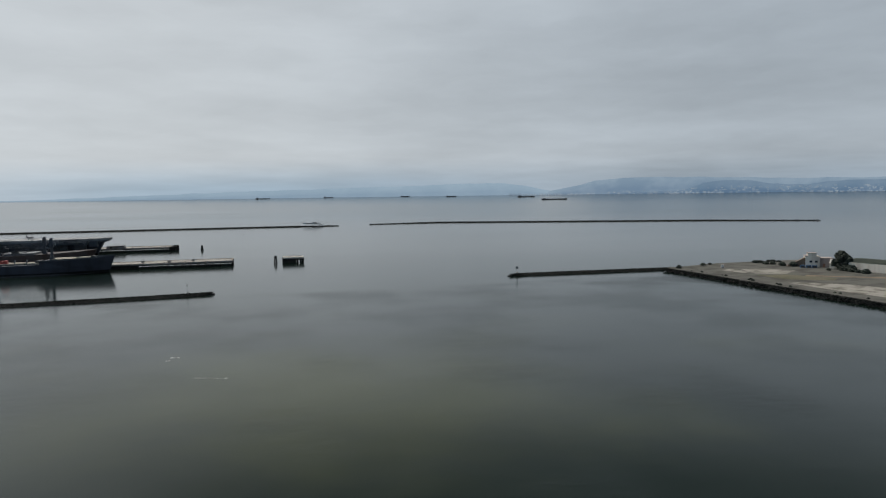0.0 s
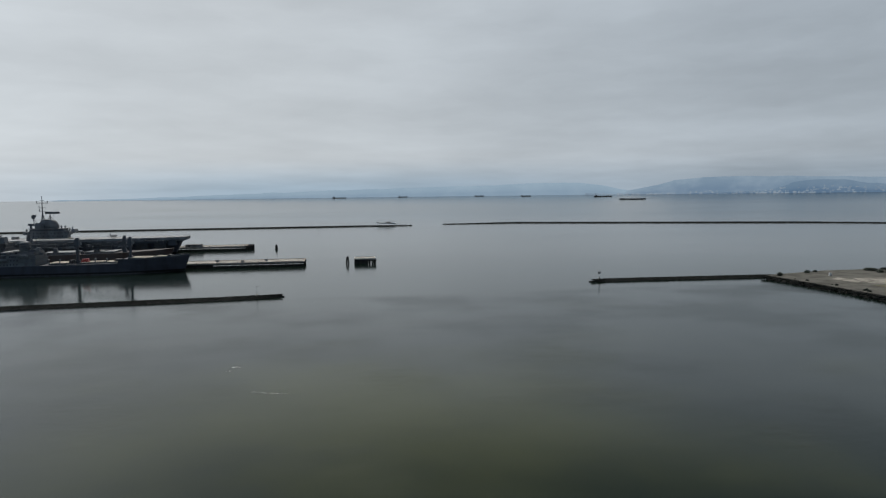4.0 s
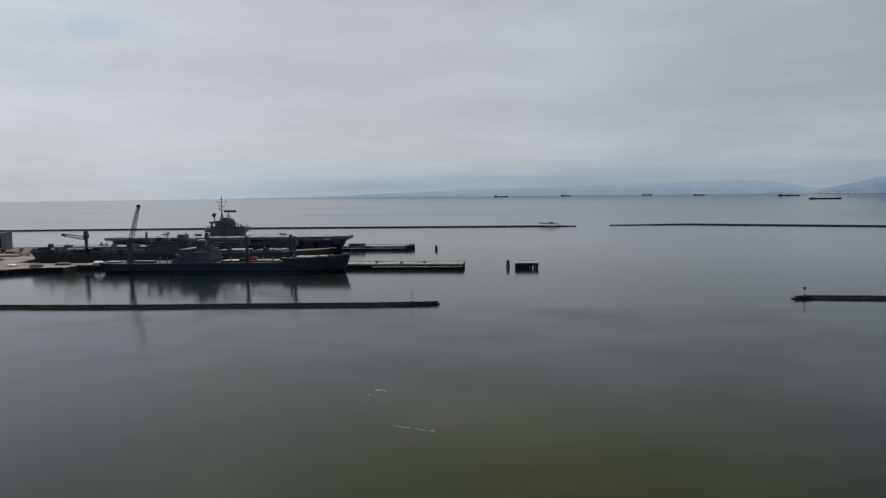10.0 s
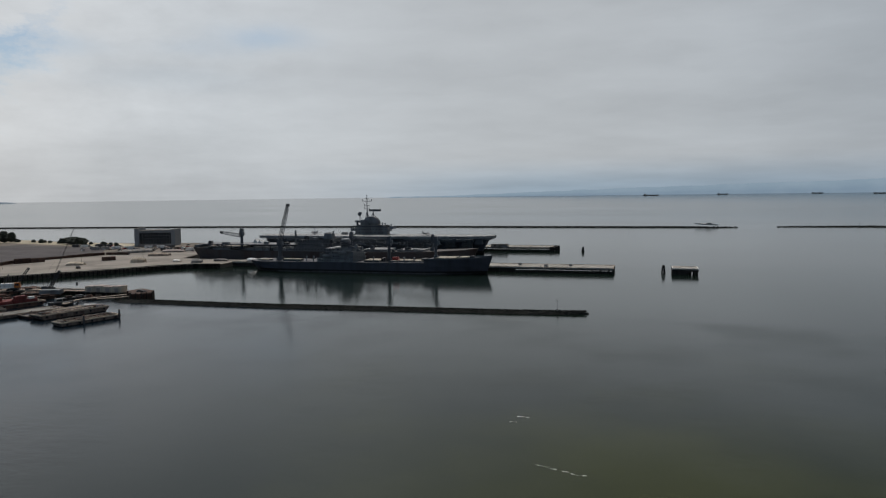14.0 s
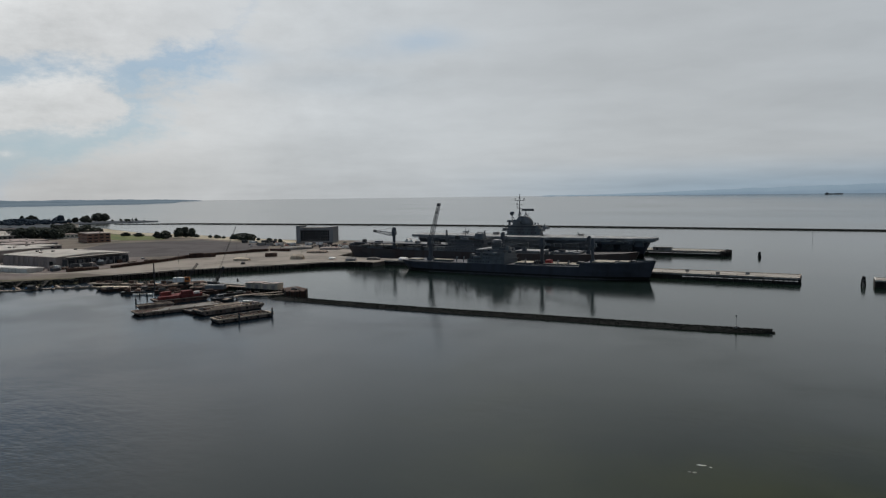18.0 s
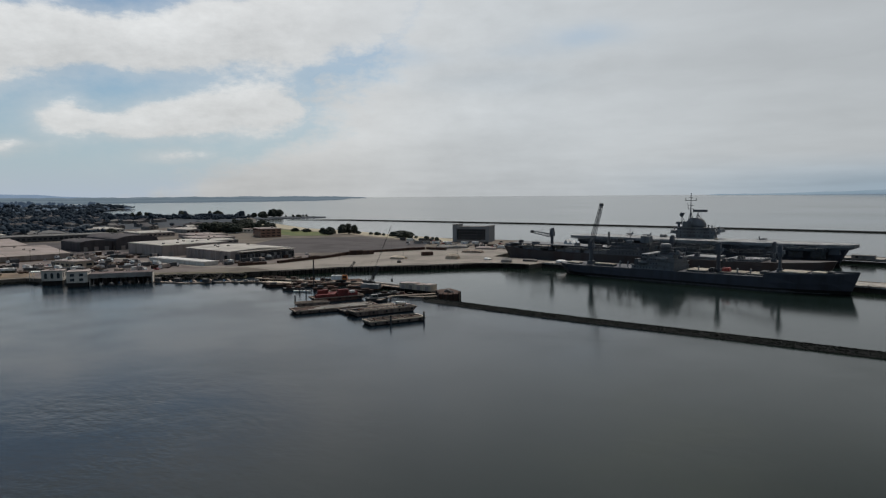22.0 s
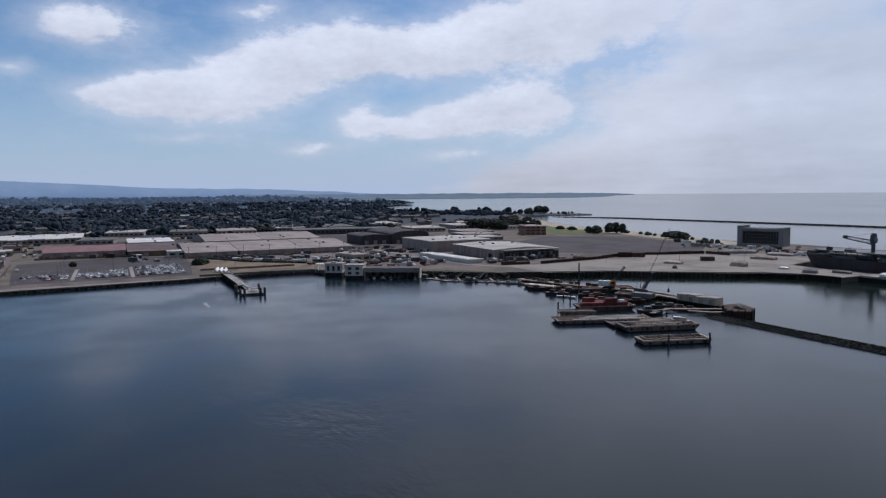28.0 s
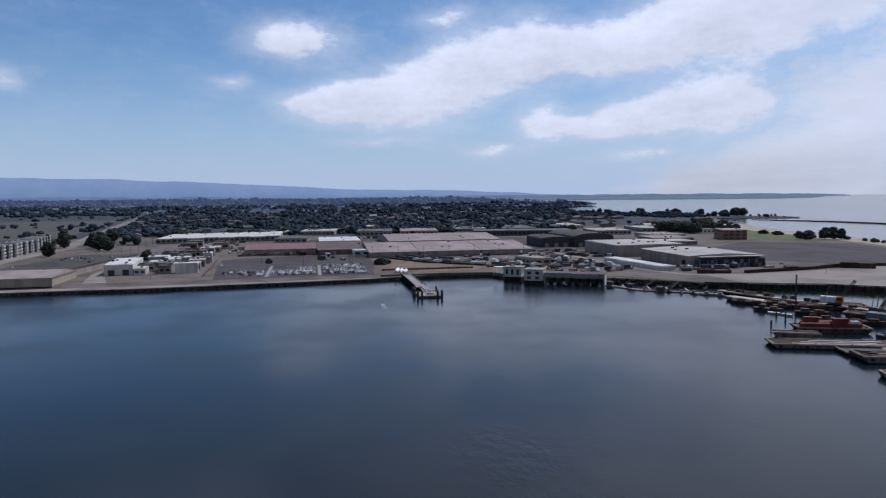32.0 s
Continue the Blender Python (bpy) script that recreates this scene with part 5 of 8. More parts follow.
part("walkway", run([(-455, 318), (-420, 330), (-375, 348), (-300, 352)], 5.0, 1.6, 2.2), "planks", jet)
part("bulkhead", Shape().prism([(-304, 345), (-291, 334), (-285.5, 335.5), (-283, 341.5), (-288, 350), (-303, 357)], -1.5, 3.6), "rust_dark", jet, "dark timber bulkhead")
part("coping", Shape().prism([(-303, 346), (-291, 335), (-286.3, 336.3), (-284, 341.5), (-288.6, 349), (-302, 356)], 3.6, 3.8), "rust_dark", jet)
part("skirt", run([(-455, 319), (-420, 331), (-375, 349), (-300, 353)], 3.6, -1.5, 1.6), "dark_wood", jet, "dark timber face")
part("cross_walk", run([(-304, 346), (-318, 322), (-312, 306)], 2.4, 1.2, 1.6), "planks", jet)
part("cross_walk", run([(-297, 340), (-300, 333), (-309, 327)], 2.2, 1.2, 1.6), "planks", jet)
rnd = random.Random(21)
pile_mesh = Shape().tube((0, 0, -2), (0, 0, 3.4), 0.35, 0.3, 6).mesh("post")
pile_mesh.materials.append(M["dark_wood"])
for k in range(46):
    f = k / 45
    x, y = (-455 + 80 * f / 0.55, 318 + 30 * f / 0.55) if f < 0.55 else (-375 + 75 * (f - 0.55) / 0.45, 348 + 4 * (f - 0.55) / 0.45)
    ob = new("post", pile_mesh)
    ob.parent = jet
    ob.location = (x, y - 2.7, rnd.uniform(-2.2, -1.4))
for x, y in ((-291, 333.4), (-288, 334.2), (-285, 335.2), (-283.8, 338.2), (-282.6, 341.5), (-285, 346), (-298, 339.4)):
    ob = new("post", pile_mesh)
    ob.parent = jet
    ob.location = (x, y, 1.2)

sh = thing("storage_shed", "long beige metal shed on a timber jetty", "shed", (-334, 344, 2.2), 5)
for k in range(4):
    h = (3.4, 3.7, 3.2, 3.6)[k]
    wl = part("wall", Shape().box(k * 6.2, 0.15 * k, 0, k * 6.2 + 6.05, 6.5, h), "beige", sh)
    part("roof", Shape().box(k * 6.2 - 0.1, 0.15 * k - 0.15, h, k * 6.2 + 6.1, 6.7, h + 0.18), "tan_roof", wl)
    part("door", Shape().box(1.6 + k * 6.2, 0.15 * k - 0.07, 0, 4.2 + k * 6.2, 0.15 * k, 2.6), "tan_wall", wl)
scrap = thing("scrap_heap", "dark heap of gear on a jetty end", "scrap", (-292, 344, 3.8))
part("mound", Shape().ball((0, 0, 0.2), 2.4, 0.5, 4, 0.5, 4, 9).ball((3, -2, 0.2), 1.6, 0.6, 5, 0.4).ball((-3, 2, 0.2), 1.8, 0.6, 6, 0.4), "steel", scrap)
pipe = thing("pipe_stack", "long pale pipes lying along a jetty", "pipes", (-374, 350.2, 2.2), 2)
for k in range(3):
    part("pipe", Shape().tube((0, k * 0.9, 0.45), (38, k * 0.9, 0.45), 0.42, 0.42, 8), "white_roof", pipe)


def barge(x, y, turn, length, w, h, label, mat="barge", open_well=False, rake=3.0):
    b = thing("barge", label, "barge", (x, y, 0), turn, "work barges at the jetty")
    prof = [(0, h), (rake, -0.8), (length - rake, -0.8), (length, h)]
    part("hull", Shape().loft([[(u, v, z) for u, z in prof] for v in (-w / 2, w / 2)]), mat, b)
    rim = Shape().box(0.2, -w / 2, h, length - 0.2, -w / 2 + 0.5, h + 0.5).box(0.2, w / 2 - 0.5, h, length - 0.2, w / 2, h + 0.5).box(0.2, -w / 2 + 0.5, h, 0.8, w / 2 - 0.5, h + 0.5).box(length - 0.8, -w / 2 + 0.5, h, length - 0.2, w / 2 - 0.5, h + 0.5)
    part("coaming", rim, "beige" if open_well else "planks", b)
    if open_well:
        # flat dark sheet paints the shade inside the hold
        part("well", Shape().box(2.5, -w / 2 + 1.6, h + 0.02, length - 2.5, w / 2 - 1.6, h + 0.1), "dark_wood", b, "dark sheet painted as the shaded open hold")
        for k in range(5):
            u = 5 + k * (length - 10) / 4
            part("hold_beam", Shape().box(u - 0.2, -w / 2 + 1.6, h + 0.3, u + 0.2, w / 2 - 1.6, h + 0.7), "rust", b)
        part("hold_wall", Shape().box(2.2, -w / 2 + 1.3, h, length - 2.2, -w / 2 + 1.6, h + 1.0).box(2.2, w / 2 - 1.6, h, length - 2.2, w / 2 - 1.3, h + 1.0).box(2.2, -w / 2 + 1.6, h, 2.5, w / 2 - 1.6, h + 1.0).box(length - 2.5, -w / 2 + 1.6, h, length - 2.2, w / 2 - 1.6, h + 1.0), "planks", b)
    for k in range(4):
        u = 3 + k * (length - 6) / 3
        part("bollard", Shape().tube((u, -w / 2 + 0.9, h), (u, -w / 2 + 0.9, h + 0.9), 0.22, 0.3, 6), "steel", b)
    for k in range(5):
        u = 3 + k * (length - 6) / 4
        part("tyre_fender", Shape().tube((u, -w / 2 - 0.25, h - 0.7), (u, -w / 2, h - 0.7), 0.55, 0.55, 8), "tyre", b)
    return b


def posts(points, h, label="dark steel mooring pile standing in the water"):
    for x, y in points:
        p = thing("mooring_pile", label, "pile", (x, y, 0), group="mooring piles")
        part("post", Shape().tube((0, 0, -2), (0, 0, h), 0.42, 0.4, 8), "steel", p)
        part("cap", Shape().tube((0, 0, h), (0, 0, h + 0.5), 0.46, 0.1, 8), "rust", p)


b1 = barge(-266.6, 257, 72, 29.5, 9, 1.7, "weathered open barge moored in front of a jetty", open_well=True, rake=1.6)
posts([(-253.4, 282.6), (-258.4, 265.4)], 4.2)
b2 = barge(-291, 268, 74, 35.5, 11, 2.3, "grey flat work barge with deck clutter", rake=3)
part("deck_plate", Shape().box(2, -5, 2.3, 33.5, 5, 2.36), "dark_wood", b2, "dark stained deck")
for k in range(7):
    v = -4.4 + k * 1.4
    part("deck_pipe", Shape().box(3 + (k * 37 % 5), v, 2.36, 25 + (k * 23 % 7), v + (0.8 if k % 2 else 0.5), 3.0), ("planks", "steel", "beige", "rust", "planks", "steel", "planks")[k], b2, "long beam laid on deck")
part("deck_box", Shape().box(30, -4.5, 2.36, 32.5, -2.4, 3.9, 0.05), "tan_wall", b2)
flat = barge(-302.5, 271, 74, 33, 11, 1.1, "low flat barge with a dark bare deck", "rust_dark", rake=1.5)
part("deck_plate", Shape().box(1, -5, 1.1, 32, 5, 1.16), "steel", flat, "bare dark deck")
for k in range(4):
    part("deck_beam", Shape().box(14 + k, -4 + k * 2.2, 1.16, 29 + k, -3.2 + k * 2.2, 1.8), "planks" if k % 2 else "beige", flat)
b3 = barge(-320, 253, 70, 46, 11.5, 1.6, "long pale deck barge at the jetty", rake=3)
part("deck_plank", Shape().box(8, -4.6, 1.6, 30, -3.2, 2.1).box(12, -1.6, 1.6, 40, -0.4, 2.1).box(16, 1.6, 1.6, 43, 3.0, 2.1).box(28, -4.7, 1.6, 44, -3.4, 2.2), "white_roof", b3, "pale planks laid along the deck")
part("deck_plate", Shape().box(2, -5, 1.6, 44, 5, 1.64), "rust_dark", b3, "dark rusty deck")
hull2 = thing("scow", "small grey scow tied beside a barge", "boat", (-334, 265, 0), 66)
part("hull", Shape().loft([[(u, v, z) for u, z in ((0, 2.4), (2.5, -0.5), (17, -0.5), (19, 2.2))] for v in (-3, 3)]), "barge", hull2)
part("rim", Shape().box(0.5, -3, 2.3, 18.6, -2.6, 2.9).box(0.5, 2.6, 2.3, 18.6, 3, 2.9), "planks", hull2, "pale timber rim")
b4 = barge(-345, 284, 71, 31, 11, 1.9, "rust-red barge stacked with red steel boxes", "rust")
for k, (u, v, z, n) in enumerate(((1.5, -5, 1.9, 12), (14.5, -5, 1.9, 12), (3, -1.5, 1.9, 12), (16, -1.5, 1.9, 12), (8, 2, 1.9, 12), (15, -4.9, 4.1, 6), (4, -1.4, 4.1, 6))):
    c = thing("steel_container", "oxide red steel container on a barge", "container", group="red containers")
    c.matrix_basis = pose(-345, 284, 0, 0, 0, 71) @ pose(u, v, z)
    part("box", Shape().box(0, 0, 0, n, 2.6, 2.15), "container_red", c)
    for j in range(int(n / 1.5)):
        part("rib", Shape().box(0.4 + j * 1.5, -0.08, 0.2, 0.7 + j * 1.5, 0, 2.0), "container_red", c)
    part("end_door", Shape().box(n, 0.1, 0.1, n + 0.06, 2.5, 2.05), "rust", c)
for x, y in ((-332, 296),):
    c = thing("steel_container", "white steel container on a barge", "container")
    c.matrix_basis = pose(-345, 284, 4.05, 0, 0, 71) @ pose(22.2, -4.8, 0)
    part("box", Shape().box(0, 0, 0, 3, 2.0, 1.2), "white_steel", c)

b5 = barge(-402, 322, 66, 40, 13, 1.8, "crane barge with an orange and white crawler crane", "rust")
cr = thing("crawler_crane", "orange and white crawler crane on a barge", "crane", (-389, 342, 1.8), 40)
for v in (-2.4, 2.4):
    part("track", Shape().loft([[(u, v + d, z) for u, z in ((-3.4, 0.5), (-3.0, 0), (3.0, 0), (3.4, 0.5), (3.0, 1.2), (-3.0, 1.2))] for d in (-0.5, 0.5)]), "tyre", cr)
part("turntable", Shape().tube((0, 0, 1.2), (0, 0, 1.9), 1.6, 1.6, 12), "steel", cr)
part("machine_house", Shape().box(-6.5, -2, 1.9, 1, 2, 4.8, 0.15), "white_steel", cr, "white machine house")
cab = part("cab", Shape().box(1, -2, 1.9, 4.4, 1.6, 5.0, 0.2), "orange", cr, "orange cab")
part("cab_window", Shape().box(1.6, -2.05, 3.2, 3.8, -1.98, 4.4), "glass", cab)
part("gantry", Shape().beam((-4, -1.5, 4.8), (-2, 0, 10.5), 0.35).beam((-4, 1.5, 4.8), (-2, 0, 10.5), 0.35).beam((0, 0, 4.8), (-2, 0, 10.5), 0.3), "steel", cr)
part("boom", lattice((1.5, 0, 2.6), (9, 2, 13.5), 1.4, 1.0, 8), "steel", cr)
cr2 = thing("derrick", "dark lattice derrick on a work barge", "crane", (-362, 345, 1.8), 10)
part("base", Shape().box(-2.2, -2.2, 0, 2.2, 2.2, 2.4, 0.3), "steel", cr2)
part("boom", lattice((0, 0, 2), (6, 1, 12.5), 1.4, 0.9, 8), "steel", cr2)
part("back_stay", Shape().beam((-2, 0, 2), (-1, 0, 9), 0.3).beam((-1, 0, 9), (6, 1, 12.5), 0.12), "steel", cr2)
lc = thing("lattice_crane", "dark crane with a long thin grey lattice boom on a barge", "crane", (-360, 341, 1.8), 0)
part("carriage", Shape().box(-2.4, -2.0, 0, 2.4, 2.0, 1.1, 0.2), "tyre", lc)
part("machine_house", Shape().box(-3.4, -1.6, 1.1, 2.2, 1.6, 3.6, 0.2), "steel", lc)
boom = Shape()
FOOT, TIP = Vector((2.0, -1.0, 2.4)), Vector((33, -10, 40.0))
CHORDS = [Vector((-0.5, 0, 0)), Vector((0.5, 0, 0)), Vector((0, 0, 0.9))]
for q in CHORDS:
    boom.beam(FOOT + q, TIP + q * 0.5, 0.08)
for k in range(24):
    u, v = k / 24, (k + 1) / 24
    for q, r in ((0, 1), (1, 2), (2, 0)):
        boom.beam(FOOT.lerp(TIP, u) + CHORDS[q] * (1 - u / 2), FOOT.lerp(TIP, v) + CHORDS[r] * (1 - v / 2), 0.035)
part("boom", boom, "steel", lc)
part("pendant", Shape().beam((-2, 0, 8.5), (33, -10, 40.0), 0.03).beam((-3, 0, 3.4), (-2, 0, 8.5), 0.2), "steel", lc)
part("hoist_rope", Shape().beam((33, -10, 40.0), (33, -10, 8.4), 0.03), "steel", lc)
part("hook_block", Shape().box(32.4, -10.4, 6.4, 33.6, -9.6, 8.4, 0.2), "steel", lc)
b5b = barge(-372, 334, 30, 24, 9, 1.8, "dark work barge carrying a derrick", "rust")
b6 = barge(-431, 309, 24, 26, 8, 1.6, "low barge with a pale yellowish deck", rake=2)
part("deck_cover", Shape().box(1, -3.4, 1.6, 25, 3.4, 2.2, 0.3), "beige", b6)
gc = thing("steel_container", "pair of grey steel containers on a barge", "container", (-356, 331, 1.8), 22)
part("box", Shape().box(0, 0, 0, 12, 2.5, 2.6).box(0, 2.7, 0, 12, 5.2, 2.6), "navy_light", gc)
posts([(-386, 317), ], 19.0, "tall thin steel spud pile on a barge")
posts([(-378, 300), (-366, 296), (-352, 278), (-302, 306)], 3.2)
tug = thing("workboat", "small dark workboat tied at the jetty", "boat", (-317, 309, 0), 60)
part("hull", Shape().loft([[(u, -w, 1.6 + 0.02 * u * u), (u, -w * 0.5, -0.5), (u, w * 0.5, -0.5), (u, w, 1.6 + 0.02 * u * u)] for u, w in ((-6, 2.0), (-2, 2.6), (3, 2.3), (6.5, 0.2))]), "steel", tug)
part("wheelhouse", Shape().box(-3, -1.4, 1.6, 1, 1.4, 4.0, 0.2), "grey_wall", tug)
part("wheelhouse_window", Shape().box(-2.4, -1.45, 2.8, 0.4, -1.38, 3.6), "glass", tug)
for x, y, t in ((-384, 303, 40), (-378, 306, 200), (-300, 312, 20)):
    sk = thing("skiff", "small open skiff tied at the jetty", "boat", (x, y, 0), t, "skiffs")
    part("hull", Shape().loft([[(u, -w, 0.9), (u, -w * 0.4, -0.2), (u, w * 0.4, -0.2), (u, w, 0.9)] for u, w in ((-2.8, 0.9), (0, 1.1), (2.4, 0.7), (3.4, 0.1))]), "white_steel", sk)
    part("motor", Shape().box(-3.2, -0.25, 0.4, -2.8, 0.25, 1.4), "steel", sk)
# laid-up hulls crowding the inner end of the jetty
hull_rnd = random.Random(51)
for x, y, t, L, w, h, mat in ((-420, 303, 46, 19, 5.4, 1.8, "rust_dark"), (-404, 310, 60, 15, 4.6, 1.6, "barge"), (-396, 300, 48, 14, 4.4, 1.7, "steel"), (-412, 318, 40, 21, 6.0, 2.2, "rust_dark"), (-380, 312, 62, 16, 5.0, 1.8, "rust_dark"), (-366, 306, 66, 14, 4.2, 1.4, "barge"), (-352, 316, 60, 17, 5.2, 2.0, "rust_dark"), (-330, 322, 70, 15, 5.0, 1.6, "steel"), (-322, 330, 30, 12, 4.0, 1.5, "rust_dark")):
    lh = thing("laid_up_hull", "dark rusty laid-up hull crowded beside a jetty", "boat", (x, y, 0), t, "laid-up hulls")
    part("hull", Shape().loft([[(u * L, -k * w, h + 0.25 * abs(u - 0.5)), (u * L, -k * w * 0.7, -0.5), (u * L, k * w * 0.7, -0.5), (u * L, k * w, h + 0.25 * abs(u - 0.5))] for u, k in ((0, 0.34), (0.12, 0.46), (0.6, 0.5), (0.88, 0.36), (1.0, 0.06))]), mat, lh)
    part("rub_rail", Shape().box(L * 0.1, -w * 0.52, h - 0.35, L * 0.7, -w * 0.46, h - 0.05).box(L * 0.1, w * 0.46, h - 0.35, L * 0.7, w * 0.52, h - 0.05), "tyre", lh)
    part("deckhouse", Shape().box(L * 0.16, -w * 0.28, h, L * hull_rnd.uniform(0.35, 0.5), w * 0.28, h + hull_rnd.uniform(0.7, 1.7), 0.25), hull_rnd.choice(["rust_dark", "steel", "dark_wood", "rust", "rust_dark"]), lh)
    part("deck_load", Shape().box(L * 0.55, -w * 0.3, h, L * 0.82, w * 0.3, h + hull_rnd.uniform(0.4, 1.1), 0.1), hull_rnd.choice(["rust", "rust_dark", "steel", "dark_wood"]), lh)
    if hull_rnd.random() < 0.5:
        part("mast", Shape().tube((L * 0.5, 0, h), (L * 0.5, 0, h + hull_rnd.uniform(4, 7)), 0.12, 0.06, 5), "steel", lh)
gear_rnd = random.Random(8)
for k in range(26):
    f = gear_rnd.random()
    x, y = (-452 + 76 * f, 320 + 27 * f)
    g = thing("gear_crate", "weathered crate of gear on the jetty", "crate", (x, y + gear_rnd.uniform(-1.6, 1.2), 2.2), gear_rnd.uniform(0, 90), "jetty gear")
    a, h = gear_rnd.uniform(0.8, 2.0), gear_rnd.uniform(0.7, 1.8)
    part("body", Shape().box(-a, -a * 0.6, 0, a, a * 0.6, h, 0.05), gear_rnd.choice(["planks", "rust_dark", "steel", "planks", "rust"]), g)
    part("lid", Shape().box(-a - 0.05, -a * 0.6 - 0.05, h, a + 0.05, a * 0.6 + 0.05, h + 0.12), "rust_dark", g)

# floating docks with boats at the bank
fd_rnd = random.Random(31)
dock = thing("floating_dock", "narrow floating dock along the bank", "dock")
part("pontoon", run([(-520, 262), (-478, 277), (-462, 300), (-436, 319)], 2.6, 0.1, 0.7), "planks", dock)
for k, (x, y) in enumerate(((-505, 262), (-497, 268), (-489, 272), (-480, 285), (-472, 294), (-464, 303))):
    part("finger", run([(x, y), (x - 14, y + 5)], 1.4, 0.1, 0.65), "planks", dock)
for k in range(15):
    f = k / 14
    x, y = -524 + 80 * f, 238 + 74 * f
    if k < 8:
        x, y = -513 + fd_rnd.uniform(-3, 2), 234 + k * 5.2
    b = thing("small_boat", "small weathered motor boat moored by the docks", "boat", (x, y, 0), fd_rnd.uniform(-25, 40), "small moored boats")
    L = fd_rnd.uniform(5, 9)
    part("hull", Shape().loft([[(u * L, -w * L, 1.1), (u * L, -w * L * 0.5, -0.3), (u * L, w * L * 0.5, -0.3), (u * L, w * L, 1.1)] for u, w in ((-0.5, 0.14), (0, 0.17), (0.35, 0.1), (0.5, 0.01))]), fd_rnd.choice(["grey_wall", "steel", "planks", "steel", "dark_wall"]), b)
    part("cabin", Shape().box(-0.2 * L, -0.1 * L, 1.1, 0.12 * L, 0.1 * L, 2.2, 0.2), fd_rnd.choice(["grey_wall", "steel", "blue"]), b)

# boathouses over the water
def boathouse():
    h = thing("boathouse", "small white two-storey waterfront building with arched windows", "building", (-549, 207.5, 0), 57)
    part("wall", Shape().box(0, 0, 3.0, 13.2, 10, 9.8), "house_a", h)
    part("roof", Shape().box(-0.5, -0.5, 9.8, 13.7, 10.5, 10.2).box(4, 3, 10.2, 8, 7, 11.0), "tan_roof", h)
    for k in range(3):
        c = 2.6 + k * 4.0
        w = part("window", Shape().prism([(c + 0.9 * math.cos(math.pi * a / 6), 7.6 + 0.9 * math.sin(math.pi * a / 6)) for a in range(7)] + [(c - 0.9, 4.6), (c + 0.9, 4.6)], -0.06, 0.06), "glass", h, "tall dark arched window")
        w.data.transform(pose(0, 0, 0, 90, 0, 0))
        part("sill", Shape().box(c - 1.1, -0.25, 4.4, c + 1.1, 0, 4.6), "white", w)
    for k in range(2):
        part("window", Shape().box(13.15, 1.6 + k * 4.4, 5.4, 13.3, 3.6 + k * 4.4, 8.4), "glass", h)
    for x in (0.6, 4.6, 8.6, 12.6):
        part("post", Shape().tube((x, 0.5, -2), (x, 0.5, 3.0), 0.4, 0.4, 6), "dark_wood", h)
    # dark box added for the dark space under the floor
    part("under_wall", Shape().box(0.2, 0.9, -0.5, 13.0, 9.8, 3.0), "dark_wood", h)
    part("awning", Shape().box(-8.5, 3.0, 9.0, -0.5, 10.5, 9.4).beam((-8.2, 3.3, 3.0), (-8.2, 3.3, 9.0), 0.25).beam((-8.2, 10.2, 3.0), (-8.2, 10.2, 9.0), 0.25), "white_steel", h, "flat white awning on posts")
    g = thing("boathouse", "white concrete boathouse with a row of dark boat bays", "building", (-527, 216, 0), 60)
    part("wall", Shape().box(0, 0, 2.6, 13, 13, 10.0), "house_a", g, "white two-storey end block")
    # another added dark box fills the space below the end block
    part("under_wall", Shape().box(0.2, 0.4, -0.5, 12.8, 12.6, 2.6), "dark_wood", g)
    part("roof", Shape().box(-0.4, -0.4, 10.0, 13.4, 13.4, 10.4), "tan_roof", g)
    for k in range(2):
        for z in (3.6, 6.9):
            part("window", Shape().box(2.2 + k * 5.6, -0.1, z, 4.8 + k * 5.6, 0.05, z + 1.9), "glass", g)
        part("window", Shape().box(-0.1, 3 + k * 5.0, 6.8, 0.05, 5.2 + k * 5.0, 8.7), "glass", g)
    part("bay_roof", Shape().box(13, 2.6, 7.4, 54, 16, 8.0), "brown_roof", g)
    part("parapet", Shape().box(13.2, 2.0, 4.9, 54, 2.5, 8.1), "grey_wall", g, "stained grey band over the bays")
    part("back_wall", Shape().box(13, 14, -0.5, 54, 15.6, 7.4), "tan_wall", g)
    for k in range(8):
        part("bay_pier", Shape().box(13.4 + k * 5.7, 2.6, -1, 14.1 + k * 5.7, 14, 7.4), "house_a" if k in (0, 7) else "dark_wood", g)
    for k in range(7):
        part("hoist", Shape().beam((16.4 + k * 5.7, 3, 4.2), (17 + k * 5.7, -3.4, 1.0), 0.4), "steel", g, "dark boat hoist arm")
        part("bay_float", Shape().box(15.4 + k * 5.7, -2.6, -0.2, 17.4 + k * 5.7, 4, 0.5), "steel" if k % 3 else "grey_wall", g)


boathouse()

# ferry landing
fp = thing("ferry_landing", "concrete ferry landing pier with a float and guide piles", "pier", (-590, 141, 0))
part("approach", Shape().box(0, -3, 2.6, 82, 3, 3.2), "concrete", fp)
part("girder", Shape().box(4, -3.2, 1.6, 82, -2.8, 2.6).box(4, 2.8, 1.6, 82, 3.2, 2.6), "dark_wood", fp)
part("gangway", lattice((80, 1, 3.4), (94, 2, 2.2), 2.0, 2.0, 6), "white_steel", fp)
part("float", Shape().box(91, -5, -0.8, 109, 8, 1.3, 0.2), "concrete", fp, "pale float")
part("float_edge", Shape().box(90.6, -5.3, 0.2, 109.4, -5, 0.9).box(109, -5, 0.2, 109.4, 8, 0.9), "tyre", fp)
